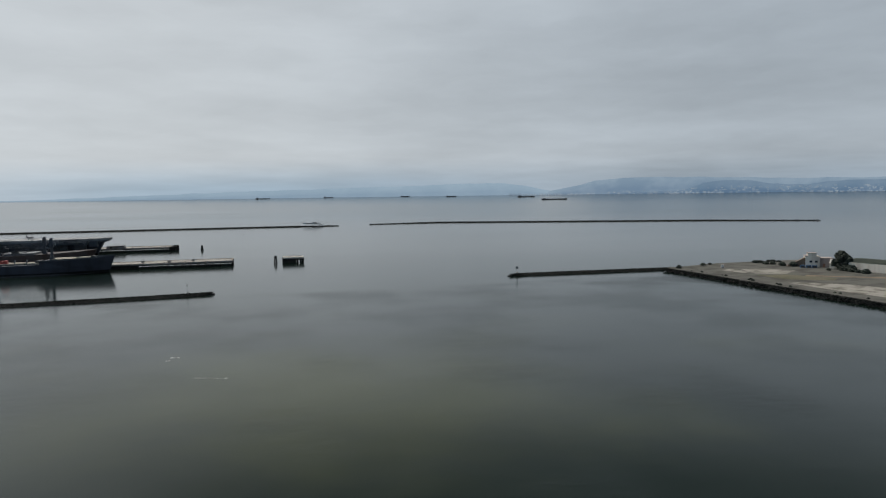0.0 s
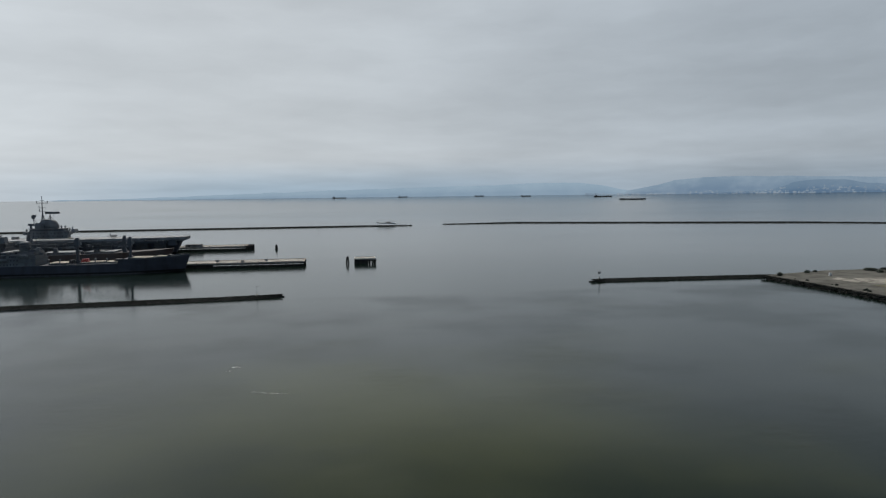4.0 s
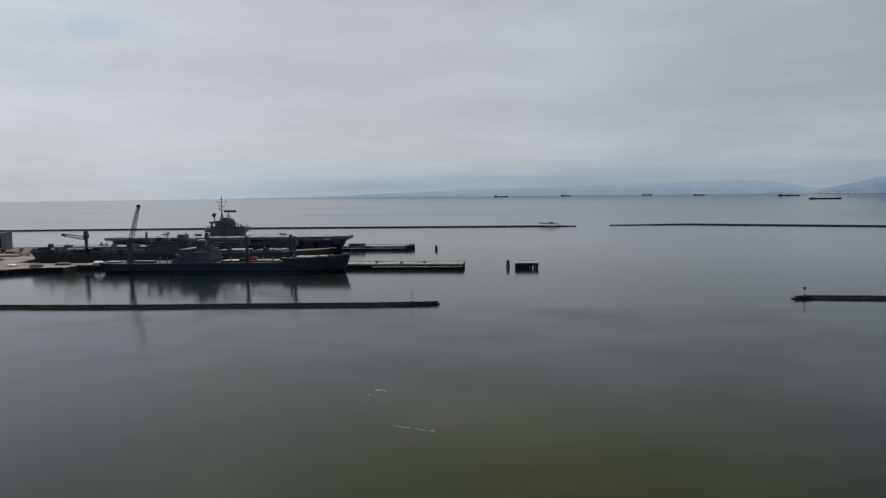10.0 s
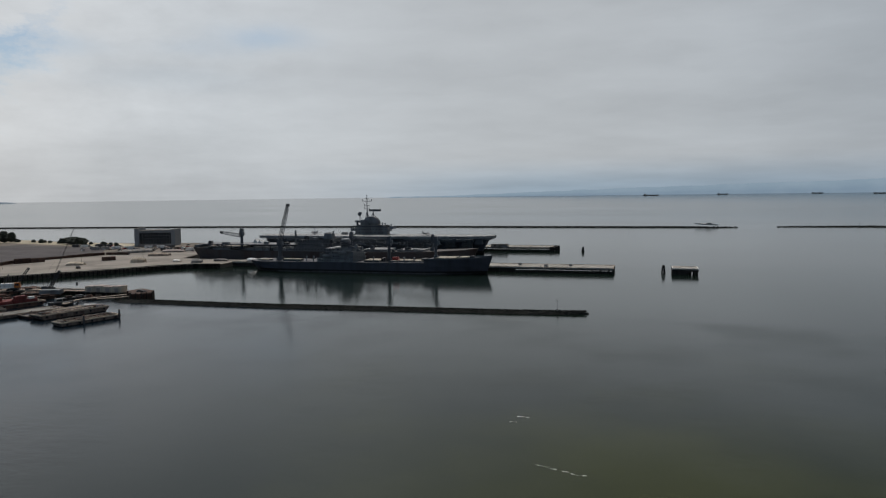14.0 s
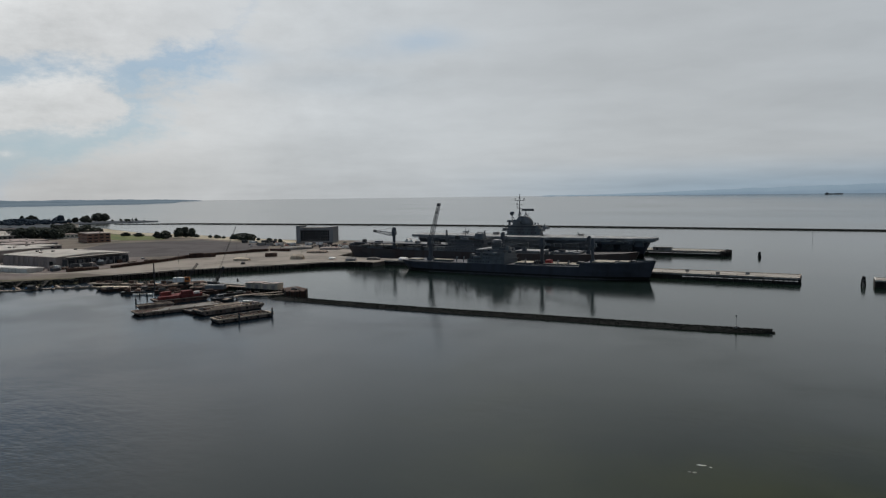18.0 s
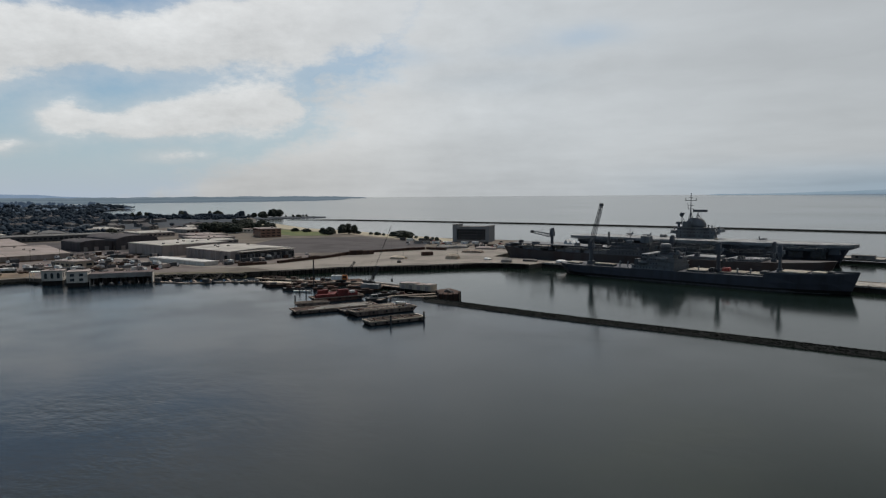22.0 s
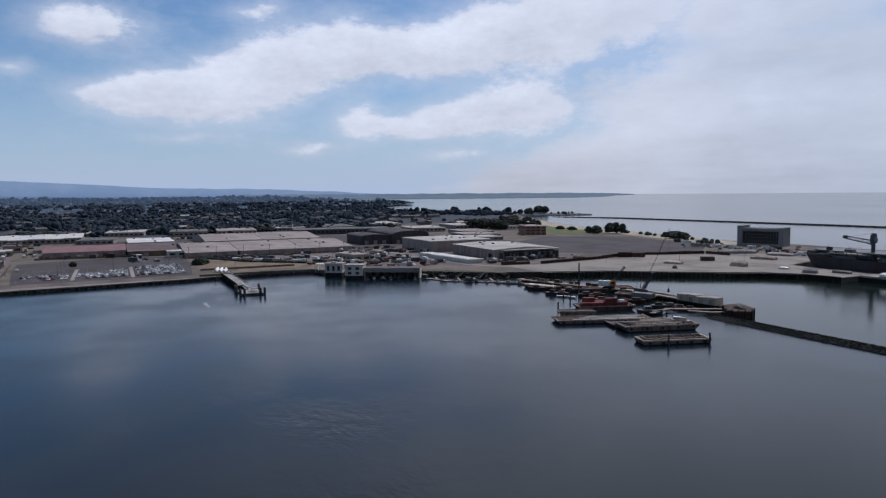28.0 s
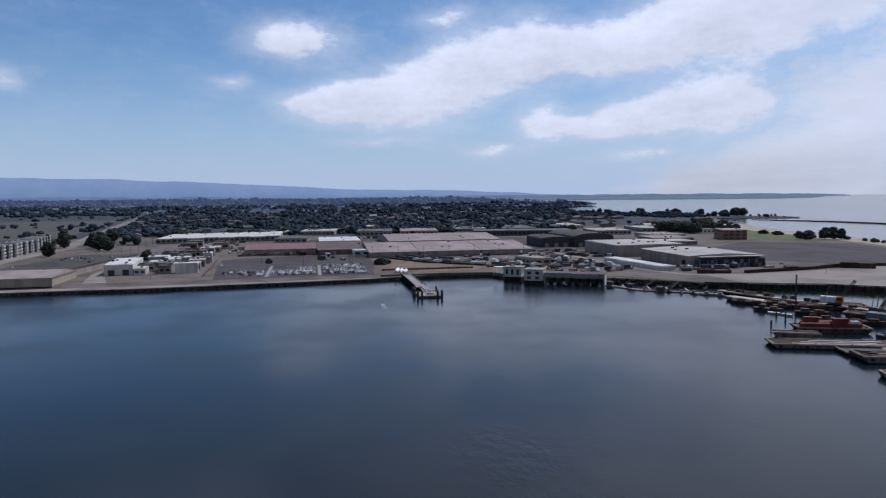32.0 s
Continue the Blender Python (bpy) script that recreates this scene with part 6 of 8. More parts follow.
for x, y in ((90.5, -6), (96, -6), (109.8, -6), (110, -3.6), (110, 6), (109.8, 8.6), (90.5, 8.6)):
    part("guide_pile", Shape().tube((x, y, -2), (x, y, 4.2), 0.8, 0.75, 8).tube((x, y, 4.2), (x, y, 4.9), 0.82, 0.1, 8), "steel", fp)
for k in range(10):
    for y in (-2.6, 2.6):
        part("post", Shape().tube((6 + k * 8, y, -2), (6 + k * 8, y, 2.0), 0.45, 0.45, 6), "dark_wood", fp)
for k in range(15):
    for y in (-3.5, 3.5):
        part("fender_post", Shape().tube((9 + k * 5, y, -2), (9 + k * 5, y, 4.4), 0.46, 0.4, 6), "dark_wood", fp)
part("approach_rail", rail([(0, -2.9, 3.2), (82, -2.9, 3.2)], 1.2, 3).add(rail([(0, 2.9, 3.2), (82, 2.9, 3.2)], 1.2, 3).v, rail([(0, 2.9, 3.2), (82, 2.9, 3.2)], 1.2, 3).f), "white_steel", fp)
part("shelter", Shape().box(98, 2, 3.6, 105, 6, 3.8).beam((98.4, 2.4, 1.3), (98.4, 2.4, 3.6), 0.2).beam((104.6, 2.4, 1.3), (104.6, 2.4, 3.6), 0.2).beam((98.4, 5.6, 1.3), (98.4, 5.6, 3.6), 0.2).beam((104.6, 5.6, 1.3), (104.6, 5.6, 3.6), 0.2), "grey_wall", fp)
can = thing("shade_canopy", "bright white folded canopy at the ferry entrance", "canopy", (-590, 134, 3.5), 62)
for k in range(3):
    u = k * 3.2
    part("sail", Shape().loft([[(u, v, z), (u + 2.1, v, z + 2.2), (u + 3.2, v, z + 0.4), (u + 3.2, v, z + 0.25), (u + 2.1, v, z + 2.05), (u, v, z - 0.15)] for v, z in ((-3.0, 0.9 - 0.25 * k), (0, 1.4 - 0.25 * k), (3.0, 1.9 - 0.25 * k))]), "canvas", can)
    for v in (-2.3, 2.3):
        part("mast", Shape().tube((u + 2.1, v, 0), (u + 2.1, v, 3.2 - 0.25 * k), 0.12, 0.09), "steel", can)

# foam drifting on the water
foam_rnd = random.Random(17)
for cx, cy, n, w, lean, slim in ((-33.6, 183.5, 7, 1.3, 0.0, 0.5), (-35.4, 178.8, 6, 1.2, 0.1, 0.5), (-20.5, 150.6, 15, 4.2, -0.35, 0.28), (-15.0, 148.6, 4, 1.0, 0.0, 0.3), (-456, 112, 40, 8, 0.0, 0.5)):
    f = Shape()
    for k in range(n):
        u = foam_rnd.uniform(-w, w)
        x, y, r = cx + u, cy + u * lean + foam_rnd.uniform(-0.3, 0.3) * (3 if cx < -400 else 1), foam_rnd.uniform(0.12, 0.34) * (3.0 if cx < -400 else 1.0)
        f.add([(x + r * 1.8 * math.cos(a) * foam_rnd.uniform(0.6, 1.2), y + r * slim * math.sin(a) * foam_rnd.uniform(0.6, 1.2), 0.03) for a in [2 * math.pi * i / 7 for i in range(7)]], [tuple(range(7))])
    tagged(part("foam_patch", f, "white_steel"), "streaks of white foam drifting on the water", "foam", kind="stuff")


# ---- surfaces of the old base ----
def sheet(name, poly, mat, z, label, kind_of="ground"):
    return tagged(part(name, Shape().prism(poly, z - 0.3, z), mat), label, kind_of, kind="structure")


sheet("apron", [(-466, 346), (-449, 390), (-409, 441), (-385, 479), (-366, 495), (-346, 500), (-346, 540), (-415, 540), (-434, 600), (-446, 700), (-480, 690), (-488, 610), (-512, 560), (-536, 492), (-522, 440), (-514, 380), (-522, 346)], "apron", LAND + 0.06, "pale stained concrete apron behind a quay", "apron")
sheet("airfield", [(-610, 436), (-552, 492), (-526, 562), (-586, 632), (-742, 664), (-802, 572), (-745, 500)], "asphalt", LAND + 0.05, "wide dark worn asphalt field", "asphalt")
sheet("beach", [(-640, 706), (-740, 721), (-850, 747), (-1000, 764), (-1200, 839), (-1250, 800), (-1000, 725), (-850, 700), (-742, 680), (-600, 650), (-560, 690)], "sand", LAND + 0.04, "pale sandy strip along the bay", "beach")
sheet("lawn", [(-800, 655), (-850, 696), (-990, 715), (-1050, 700), (-960, 640), (-840, 620)], "lawn", LAND + 0.08, "green lawn near the beach", "grass")
sheet("parking_lot", [(-579, 4), (-583, 118), (-680, 126), (-745, 118), (-765, 78), (-735, -8), (-660, -4)], "asphalt", LAND + 0.05, "grey asphalt parking lot with rows of cars", "asphalt")
sheet("road", [(-556, -400), (-556, -30), (-561.5, 36), (-568, 106), (-572.5, 118), (-574, 118), (-571.6, 36), (-568, -30), (-568, -400)], "apron", 2.07, "pale shore road along the lagoon", "road")
sheet("road", [(-579.5, -66), (-579.5, -82), (-640, -93), (-720, -92), (-720, -84), (-640, -84)], "apron", LAND + 0.09, "pale dirt drive up from the shore road", "road")
sheet("road", [(-690, -196), (-690, -212), (-770, -217), (-850, -217), (-950, -218), (-1216, -265), (-1887, -374), (-2190, -420), (-2190, -404), (-1885, -357), (-1214, -248), (-944, -201), (-850, -201), (-770, -201)], "apron", LAND + 0.09, "pale wide avenue into the town", "road")
sheet("yard", [(-600, 128), (-600, 200), (-560, 214), (-545, 278), (-520, 300), (-530, 440), (-650, 470), (-760, 470), (-740, 300), (-712, 290), (-712, 126)], "yard", LAND + 0.045, "stained paved yards between warehouses", "yard")
sheet("yard", [(-760, 80), (-1000, 60), (-1010, 300), (-900, 480), (-760, 500), (-735, 300), (-860, 290)], "asphalt", LAND + 0.035, "dark paved yards behind the warehouses", "yard")
sheet("yard", [(-600, -60), (-600, -8), (-760, -15), (-960, -40), (-960, -110), (-700, -84)], "yard", LAND + 0.045, "paved works yard", "yard")
sheet("road", [(-724, 305), (-680, 309), (-619, 313), (-545, 322), (-520, 334), (-512, 346), (-521, 346), (-530, 338), (-550, 329), (-620, 320), (-681, 316), (-724, 313)], "apron", LAND + 0.08, "pale service road between yards", "road")
sheet("grass_strip", [(-960, -200), (-960, -120), (-1050, -130), (-1060, -215)], "heath", LAND + 0.10, "brown dry lawn beside a road", "grass")
sheet("seawall", [(-554, -600), (-554, -30), (-559.8, 36), (-566.8, 111), (-573.8, 136), (-578.8, 157), (-579.6, 157), (-574.6, 136), (-567.6, 111), (-560.6, 36), (-554.8, -30), (-554.8, -600)], "concrete", 2.35, "low concrete seawall", "wall")
qw = [(-478, 322), (-468, 345), (-451, 388), (-411, 440), (-387, 478), (-368, 494), (-345, 499)]
tagged(part("quay_wall", Shape().loft([[(x, y, -2), (x, y, LAND + 0.5), (x - 1.0, y + 0.8, LAND + 0.5), (x - 1.0, y + 0.8, -2)] for x, y in qw]), "dark_wood"), "dark timber-faced quay wall", "quay", kind="structure")
fender_mesh = Shape().tube((0, 0, -2), (0, 0, LAND + 0.2), 0.35, 0.32, 6).mesh("fender_post")
fender_mesh.materials.append(M["dark_wood"])
quay_things = thing("quay_fender", "row of dark timber fender piles along a quay", "fender")
for (ax, ay), (bx, by) in zip(qw[1:], qw[2:]):
    n = int(math.dist((ax, ay), (bx, by)) / 3)
    for k in range(n):
        ob = new("fender_post", fender_mesh)
        ob.parent = quay_things
        ob.location = (ax + (bx - ax) * k / n + 0.4, ay + (by - ay) * k / n - 0.4, 0)


# ---- buildings ----
def building(name, label, x0, y0, x1, y1, top, wall, roof, style="flat", ridge=0.0, turn=0.0, wins=(), doors=0, rows=1, group="", vents=0, seed=0):
    """A house or shed on the ground; wins names the faces that carry windows."""
    b = thing(name, label, "building", ((x0 + x1) / 2, (y0 + y1) / 2, LAND), turn, group)
    w, d, h = (x1 - x0) / 2, (y1 - y0) / 2, top - LAND
    part("wall", Shape().box(-w, -d, -0.4, w, d, h), wall, b)
    if style == "flat":
        rf = part("roof", Shape().box(-w - 0.4, -d - 0.4, h, w + 0.4, d + 0.4, h + 0.5).box(-w + 0.8, -d + 0.8, h + 0.5, w - 0.8, d - 0.8, h + 0.75), roof, b)
    elif style == "arch":
        n = 10
        rf = part("roof", Shape().loft([[(u, -d * 1.01 * math.cos(math.pi * k / n), h + ridge * math.sin(math.pi * k / n) ** 0.8) for k in range(n + 1)] + [(u, d, h - 0.3), (u, -d, h - 0.3)] for u in (-w - 0.5, w + 0.5)]), roof, b)
    else:
        rf = part("roof", Shape().gable(-w - 0.7, -d - 0.7, w + 0.7, d + 0.7, h, h + ridge, style), roof, b)
    rnd = random.Random(seed + int(abs(x0)))
    for k in range(vents):
        u, v = rnd.uniform(-w * 0.8, w * 0.8), rnd.uniform(-d * 0.8, d * 0.8)
        zz = h + 0.7 if style == "flat" else h + ridge * (1 - abs((v / d) if style != "y" else (u / w))) * 0.95
        part("roof_vent", Shape().box(u - 1.2, v - 1.0, zz - 0.3, u + 1.2, v + 1.0, zz + 1.1, 0.1), rnd.choice(["grey_wall", "steel", "tan_wall"]), rf)
    for face in wins:
        L = (d if face == "+x" else w) * 2
        n = max(2, int(L / 6.0))
        for r in range(rows):
            z0 = (h / rows) * r + (h / rows) * 0.38
            z1 = z0 + (h / rows) * 0.36
            for k in range(n):
                c = -L / 2 + L * (k + 0.5) / n
                q = L / n * 0.3
                if face == "+x":
                    s = Shape().box(w - 0.05, c - q, z0, w + 0.08, c + q, z1)
                elif face == "-y":
                    s = Shape().box(c - q, -d - 0.08, z0, c + q, -d + 0.05, z1)
                else:
                    s = Shape().box(c - q, d - 0.05, z0, c + q, d + 0.08, z1)
                part("window", s, "glass", b)
    for k in range(doors):
        c = -d + 2 * d * (k + 0.5) / doors
        part("loading_door", Shape().box(w, c - 2.2, 0, w + 0.1, c + 2.2, min(4.4, h * 0.7)), rnd.choice(["steel", "grey_wall", "tan_wall"]), b)
    return b


# glass-fronted warehouse
wa = building("warehouse", "white-roofed warehouse with a dark glazed side", -640, 360, -562, 422, 12.6, "tan_wall", "white_roof", "x", 1.6, vents=5)
part("glazed_lean_to", Shape().box(38.6, -26, 0, 45, 32, 6.4, 0.3), "dark_wall", wa, "dark glazed lean-to")
for k in range(9):
    part("frame", Shape().beam((45.2, -25 + k * 7, 0), (45.2, -25 + k * 7, 6.4), 0.5).beam((45.2, -25 + k * 7, 6.2), (38.6, -25 + k * 7, 8.4), 0.4), "grey_wall", wa)
part("canopy", Shape().box(38.6, -24, 8.2, 46, 32, 8.7), "white_roof", wa)
for k in range(18):
    for r in range(2):
        part("pane", Shape().box(45.0, -25 + k * 3.15, 0.7 + r * 2.8, 45.12, -22.4 + k * 3.15, 3.2 + r * 2.8), "glass" if (k * 7 + r * 3) % 4 else "navy_light", wa)
for k in range(10):
    u = -36 + k * 7.4
    part("buttress", Shape().box(u, -32.5, 0, u + 0.7, -32, 8.4), "tan_wall", wa)
# black panel, coloured as the shade inside a doorway
part("side_door", Shape().box(31, -32.15, 0, 36, -32, 5.4), "tyre", wa, "tall black panel painted as a shaded doorway")
part("door_recess", Shape().box(38.52, -31, 0, 38.7, -26.5, 7.0), "steel", wa)
building("warehouse", "pale flat-roofed warehouse in a paved yard", -734, 346, -660, 414, 13.8, "tan_wall", "white_roof", "flat", doors=4, vents=6)
building("long_shed", "long low shed with a bright white roof", -630, 324, -548, 337, 6.4, "white", "bright_roof", "flat", turn=6)
building("hangar", "large dark hangar with a low arched roof", -846, 320, -790, 352, 12.6, "hangar", "hangar", "arch", 2.4, doors=3, vents=6)
building("hangar", "large dark hangar with a pitched roof", -870, 354, -784, 400, 13.0, "hangar", "hangar", "arch", 5.4, doors=3, vents=5)
for k, (ya, yb) in enumerate(((126, 172), (174, 232), (234, 284))):
    building("long_warehouse", "wide warehouse bay with a pale tan pitched roof", -850, ya, -716, yb, 8.8, "tan_wall", "tan_roof", "y", 4.6, doors=2, group="warehouse bays", vents=3, seed=k)
for k, (ya, yb) in enumerate(((160, 222), (224, 290))):
    building("long_warehouse", "wide warehouse bay behind another row", -986, ya, -856, yb, 9.5, "tan_wall", "tan_roof", "y", 4.6, group="warehouse bays", vents=4, seed=k + 5)
building("warehouse", "long warehouse with a faded red metal roof", -846, 8, -776, 77, 9.4, "tan_wall", "red", "y", 3.6, doors=2, vents=3)
building("warehouse", "long warehouse with a weathered brown roof", -876, 79, -762, 141, 8.8, "brown_wall", "brown_roof", "y", 3.4, doors=2, vents=4)
building("warehouse", "low warehouse with a bright white roof", -988, 82, -904, 131, 7.4, "tan_wall", "bright_roof", "flat", wins=("+x",), vents=4)
building("office_block", "small white flat-roofed block", -750, 112, -736, 128, 9.0, "white", "bright_roof", "flat", wins=("+x",))
for k in range(8):
    building("long_shed", "bay of a long shed with a white roof", -1092 - k * 2.2, -118 + k * 18.8, -984 - k * 2.2, -99.6 + k * 18.8, 9.4 + 0.5 * (k % 2), "grey_wall", "white", "flat", turn=0, group="white shed bays", wins=("+x",), vents=1, seed=k)
building("office_block", "white block with large dark openings", -687, -83, -625, -63, 11.2, "white", "bright_roof", "flat", turn=6, doors=2, wins=("-y",), vents=5)
building("shed", "long cream shed with a pitched pale roof", -622, -230, -573.5, -98, 9.0, "yellow_wall", "tan_roof", "y", 3.4, doors=0, vents=3)
building("shed", "wide brown shed with a dark flat roof", -760, -152, -622, -96, 8.6, "tan_wall", "tar_roof", "flat", turn=-8, wins=("+x",), vents=14)
building("terminal_building", "reddish brick block near the trees", -876, 574, -830, 602, 15.0, "brick", "tan_roof", "flat", turn=-20, wins=("-y", "+x"), rows=3, vents=3)
building("long_wall_building", "long low dark building across the yard", -1048, 300, -1000, 440, 10.2, "dark_wall", "grey_roof", "flat", turn=-10, wins=("+x",))
for args in ((-1050, 470, -980, 520, 9, "tan_wall", "white_roof"), (-940, 500, -880, 545, 8, "tan_wall", "tan_roof"), (-1100, 560, -1020, 600, 9, "grey_wall", "white_roof"), (-870, 470, -820, 520, 8, "grey_wall", "tan_roof"), (-1180, 640, -1090, 690, 8, "tan_wall", "white_roof"), (-1010, 610, -965, 640, 9, "white", "tan_roof"), (-820, 460, -780, 500, 7, "tan_wall", "white_roof"),
             (-1130, 140, -1060, 190, 10, "grey_wall", "grey_roof"), (-1150, 205, -1070, 260, 9, "tan_wall", "tan_roof"), (-1250, 300, -1130, 350, 8, "grey_wall", "white_roof"), (-1200, 380, -1090, 420, 9, "tan_wall", "grey_roof"), (-1240, 470, -1150, 520, 9, "white", "white_roof"), (-1020, 30, -960, 70, 8, "grey_wall", "grey_roof"), (-1180, 60, -1110, 110, 9, "tan_wall", "white_roof")):
    x0, y0, x1, y1, h, wl, rf = args
    building("storehouse", "plain storehouse on the old base", x0, y0, x1, y1, h, wl, rf, "flat", turn=-6, wins=("+x",), group="storehouses", vents=3, seed=int(h))
building("shed", "small cream shed in the boat yard", -636, 247, -609, 263, LAND + 5.6, "yellow_wall", "tan_roof", "flat", turn=12, wins=("+x", "-y"), vents=2)
# works yard of small buildings
yr = random.Random(44)
for k in range(17):
    x, y = -632 - (k % 6) * 23 - yr.uniform(0, 8), -56 + (k // 6) * 17 + yr.uniform(-3, 3)
    w, d, h = yr.uniform(6, 12), yr.uniform(3.5, 7), yr.uniform(3.5, 8.0)
    building("works_shed", "small works shed in a crowded yard", x - w, y - d, x + w, y + d, LAND + h, yr.choice(["white", "tan_wall", "grey_wall", "white"]), yr.choice(["bright_roof", "white_roof", "grey_roof", "tan_roof", "tar_roof"]), "flat", 1.4, turn=6 + yr.choice([0, 0, 90, 12]), wins=("+x",), group="works sheds", vents=2, seed=k)
for k in range(10):
    x, y = -770 - (k % 5) * 36 - yr.uniform(0, 8), -60 + (k // 5) * 30 + yr.uniform(-4, 4)
    w, d, h = yr.uniform(8, 15), yr.uniform(5, 9), yr.uniform(4, 8)
    building("works_shed", "low shed behind the works yard", x - w, y - d, x + w, y + d, LAND + h, yr.choice(["grey_wall", "tan_wall", "brown_wall"]), yr.choice(["grey_roof", "tar_roof", "white_roof", "brown_roof"]), "flat", turn=6, wins=("+x",), group="works sheds", vents=2, seed=k + 50)


def apartment(x, y, turn, L, storeys, label):
    a = thing("apartment_building", label, "building", (x, y, LAND), turn, "new apartment blocks")
    h = storeys * 3.1
    part("wall", Shape().box(-L / 2, -9, -0.4, L / 2, 9, h), "white", a)
    part("roof", Shape().box(-L / 2 - 0.4, -9.4, h, L / 2 + 0.4, 9.4, h + 0.5), "grey_roof", a)
    n = int(L / 8)
    for k in range(n):
        u = -L / 2 + L * (k + 0.5) / n
        part("bay", Shape().box(u - 1.8, 9, 0, u + 1.8, 10.2, h + 0.9), "dark_wall" if k % 2 else "white", a)
        part("bay", Shape().box(u - 1.8, -10.2, 0, u + 1.8, -9, h + 0.9), "dark_wall" if k % 2 else "white", a)
        for r in range(storeys):
            part("window", Shape().box(u + 2.4, 8.95, r * 3.1 + 0.9, u + 4.6, 9.1, r * 3.1 + 2.5), "glass", a)
            part("window", Shape().box(u - 1.2, 10.15, r * 3.1 + 0.9, u + 1.2, 10.3, r * 3.1 + 2.5), "glass", a)
    for r in range(storeys):
        for v in (-5, 0, 5):
            part("window", Shape().box(L / 2 - 0.05, v - 1.2, r * 3.1 + 0.9, L / 2 + 0.1, v + 1.2, r * 3.1 + 2.5), "glass", a)


apartment(-812, -228, 2, 58, 4, "white and dark modern apartment block with bays")
apartment(-880, -233, 3, 62, 4, "white and dark modern apartment block with bays")
apartment(-955, -244, 9, 66, 4, "white and dark modern apartment block with bays")
apartment(-850, -310, 3, 70, 4, "white and dark modern apartment block with bays")

# waterfront headquarters block with a recessed glass front
hq = thing("office_building", "pale block with a large recessed dark glass front", "building", (-572, 662, LAND), 22)
part("side_wall", Shape().box(0, 0, -0.4, 5, 24, 20.4), "hq", hq)
part("side_wall", Shape().box(41, 0, -0.4, 45.5, 24, 18.8), "hq", hq)
part("core", Shape().box(5, 4, -0.4, 41, 24, 17.4), "hq", hq)
part("top_frame", Shape().box(5, 0, 15.6, 41, 4, 18.0), "hq", hq)
part("roof", Shape().box(-0.3, -0.3, 20.4, 5.3, 24.3, 20.8).box(40.7, -0.3, 18.8, 45.8, 24.3, 19.2).box(5.3, -0.3, 18.0, 40.7, 24.3, 18.4), "grey_roof", hq)
part("base", Shape().box(5, 0.2, -0.4, 41, 4, 2.4), "tan_wall", hq)
for k in range(12):
    for r in range(4):
        part("pane", Shape().box(5.2 + k * 3, 3.2, 2.6 + r * 3.2, 7.9 + k * 3, 3.4, 5.5 + r * 3.2), "glass", hq)
for r in range(5):
    part("glazing_bar", Shape().box(5, 3.0, 2.4 + r * 3.25, 41, 3.45, 2.6 + r * 3.25), "steel", hq)

# low wall of rusty brown boxes and fence between apron and airfield
def row_of_boxes(points, h, step, mats, name, label, category, group, seed, depth=2.5, gaps=(1.02, 1.05, 1.3, 1.9), loose=0.0):
    rnd = random.Random(seed)
    for (ax, ay), (bx, by) in zip(points, points[1:]):
        L = math.dist((ax, ay), (bx, by))
        t = math.degrees(math.atan2(by - ay, bx - ax))
        d = 0.0
        while d < L - step:
            w = step * (rnd.uniform(0.75, 1.0) if len(gaps) > 1 else 0.985)
            c = thing(name, label, category, (ax + (bx - ax) * d / L + rnd.uniform(-5, 5) * loose, ay + (by - ay) * d / L + rnd.uniform(-2, 2) * loose, LAND + 0.06), t + rnd.choice([0, 0, 90, 25, -20]) * loose + rnd.uniform(-6, 6) * loose, group)
            w, depth_ = (w * rnd.uniform(0.5, 1.3), depth * rnd.uniform(0.8, 1.6)) if loose else (w, depth)
            hh = h * rnd.uniform(0.8 - 0.3 * loose, 1.15 + 0.5 * loose)
            m = rnd.choice(mats)
            part("box", Shape().box(0, 0, 0, w, depth_, hh), m, c)
            part("lid", Shape().box(-0.05, -0.05, hh, w + 0.05, depth_ + 0.05, hh + 0.15), m, c)
            part("door", Shape().box(w, 0.2, 0.1, w + 0.06, depth_ - 0.2, hh - 0.2), "steel", c)
            d += step * rnd.choice(gaps)


row_of_boxes([(-525, 346), (-518, 380), (-526, 440), (-540, 490), (-518, 560), (-488, 564)], 2.4, 12, ["rust_dark"], "rusty_container", "rusty brown container in a long row", "container", "rusty container row", 61, 2.5, (1.0,))
row_of_boxes([(-530, 468), (-512, 500)], 4.6, 12, ["rust_dark"], "rusty_container", "rusty brown container in a stack", "container", "rusty container row", 62, 4)
row_of_boxes([(-470, 505), (-458, 526)], 3.4, 12, ["rust_dark"], "rusty_container", "rusty barge section stored on the apron", "container", "rusty container row", 63, 5)
wh = [(-466, 470, 14, 7, 3.0, "beige", "beige covered load on the apron"), (-428, 500, 12, 6, 5.0, "beige", "beige shed on the apron"), (-372, 505, 9, 5, 3.6, "grey_wall", "grey covered load on the quay"), (-330, 524, 9, 4, 3.0, "white_steel", "pale covered load on the pier"), (-440, 446, 3, 3, 2.5, "steel", "dark box on the apron"),
      (-398, 512, 6, 4, 2.0, "white_steel", "white covered load on the apron"), (-360, 522, 12, 4, 2.4, "steel", "dark gear on the quay"), (-300, 527, 8, 4, 2.2, "steel", "dark gear on the pier"), (-455, 560, 20, 8, 3.2, "planks", "long grey covered load on the apron"), (-470, 600, 22, 9, 3.0, "tan_wall", "long tan covered load on the apron")]
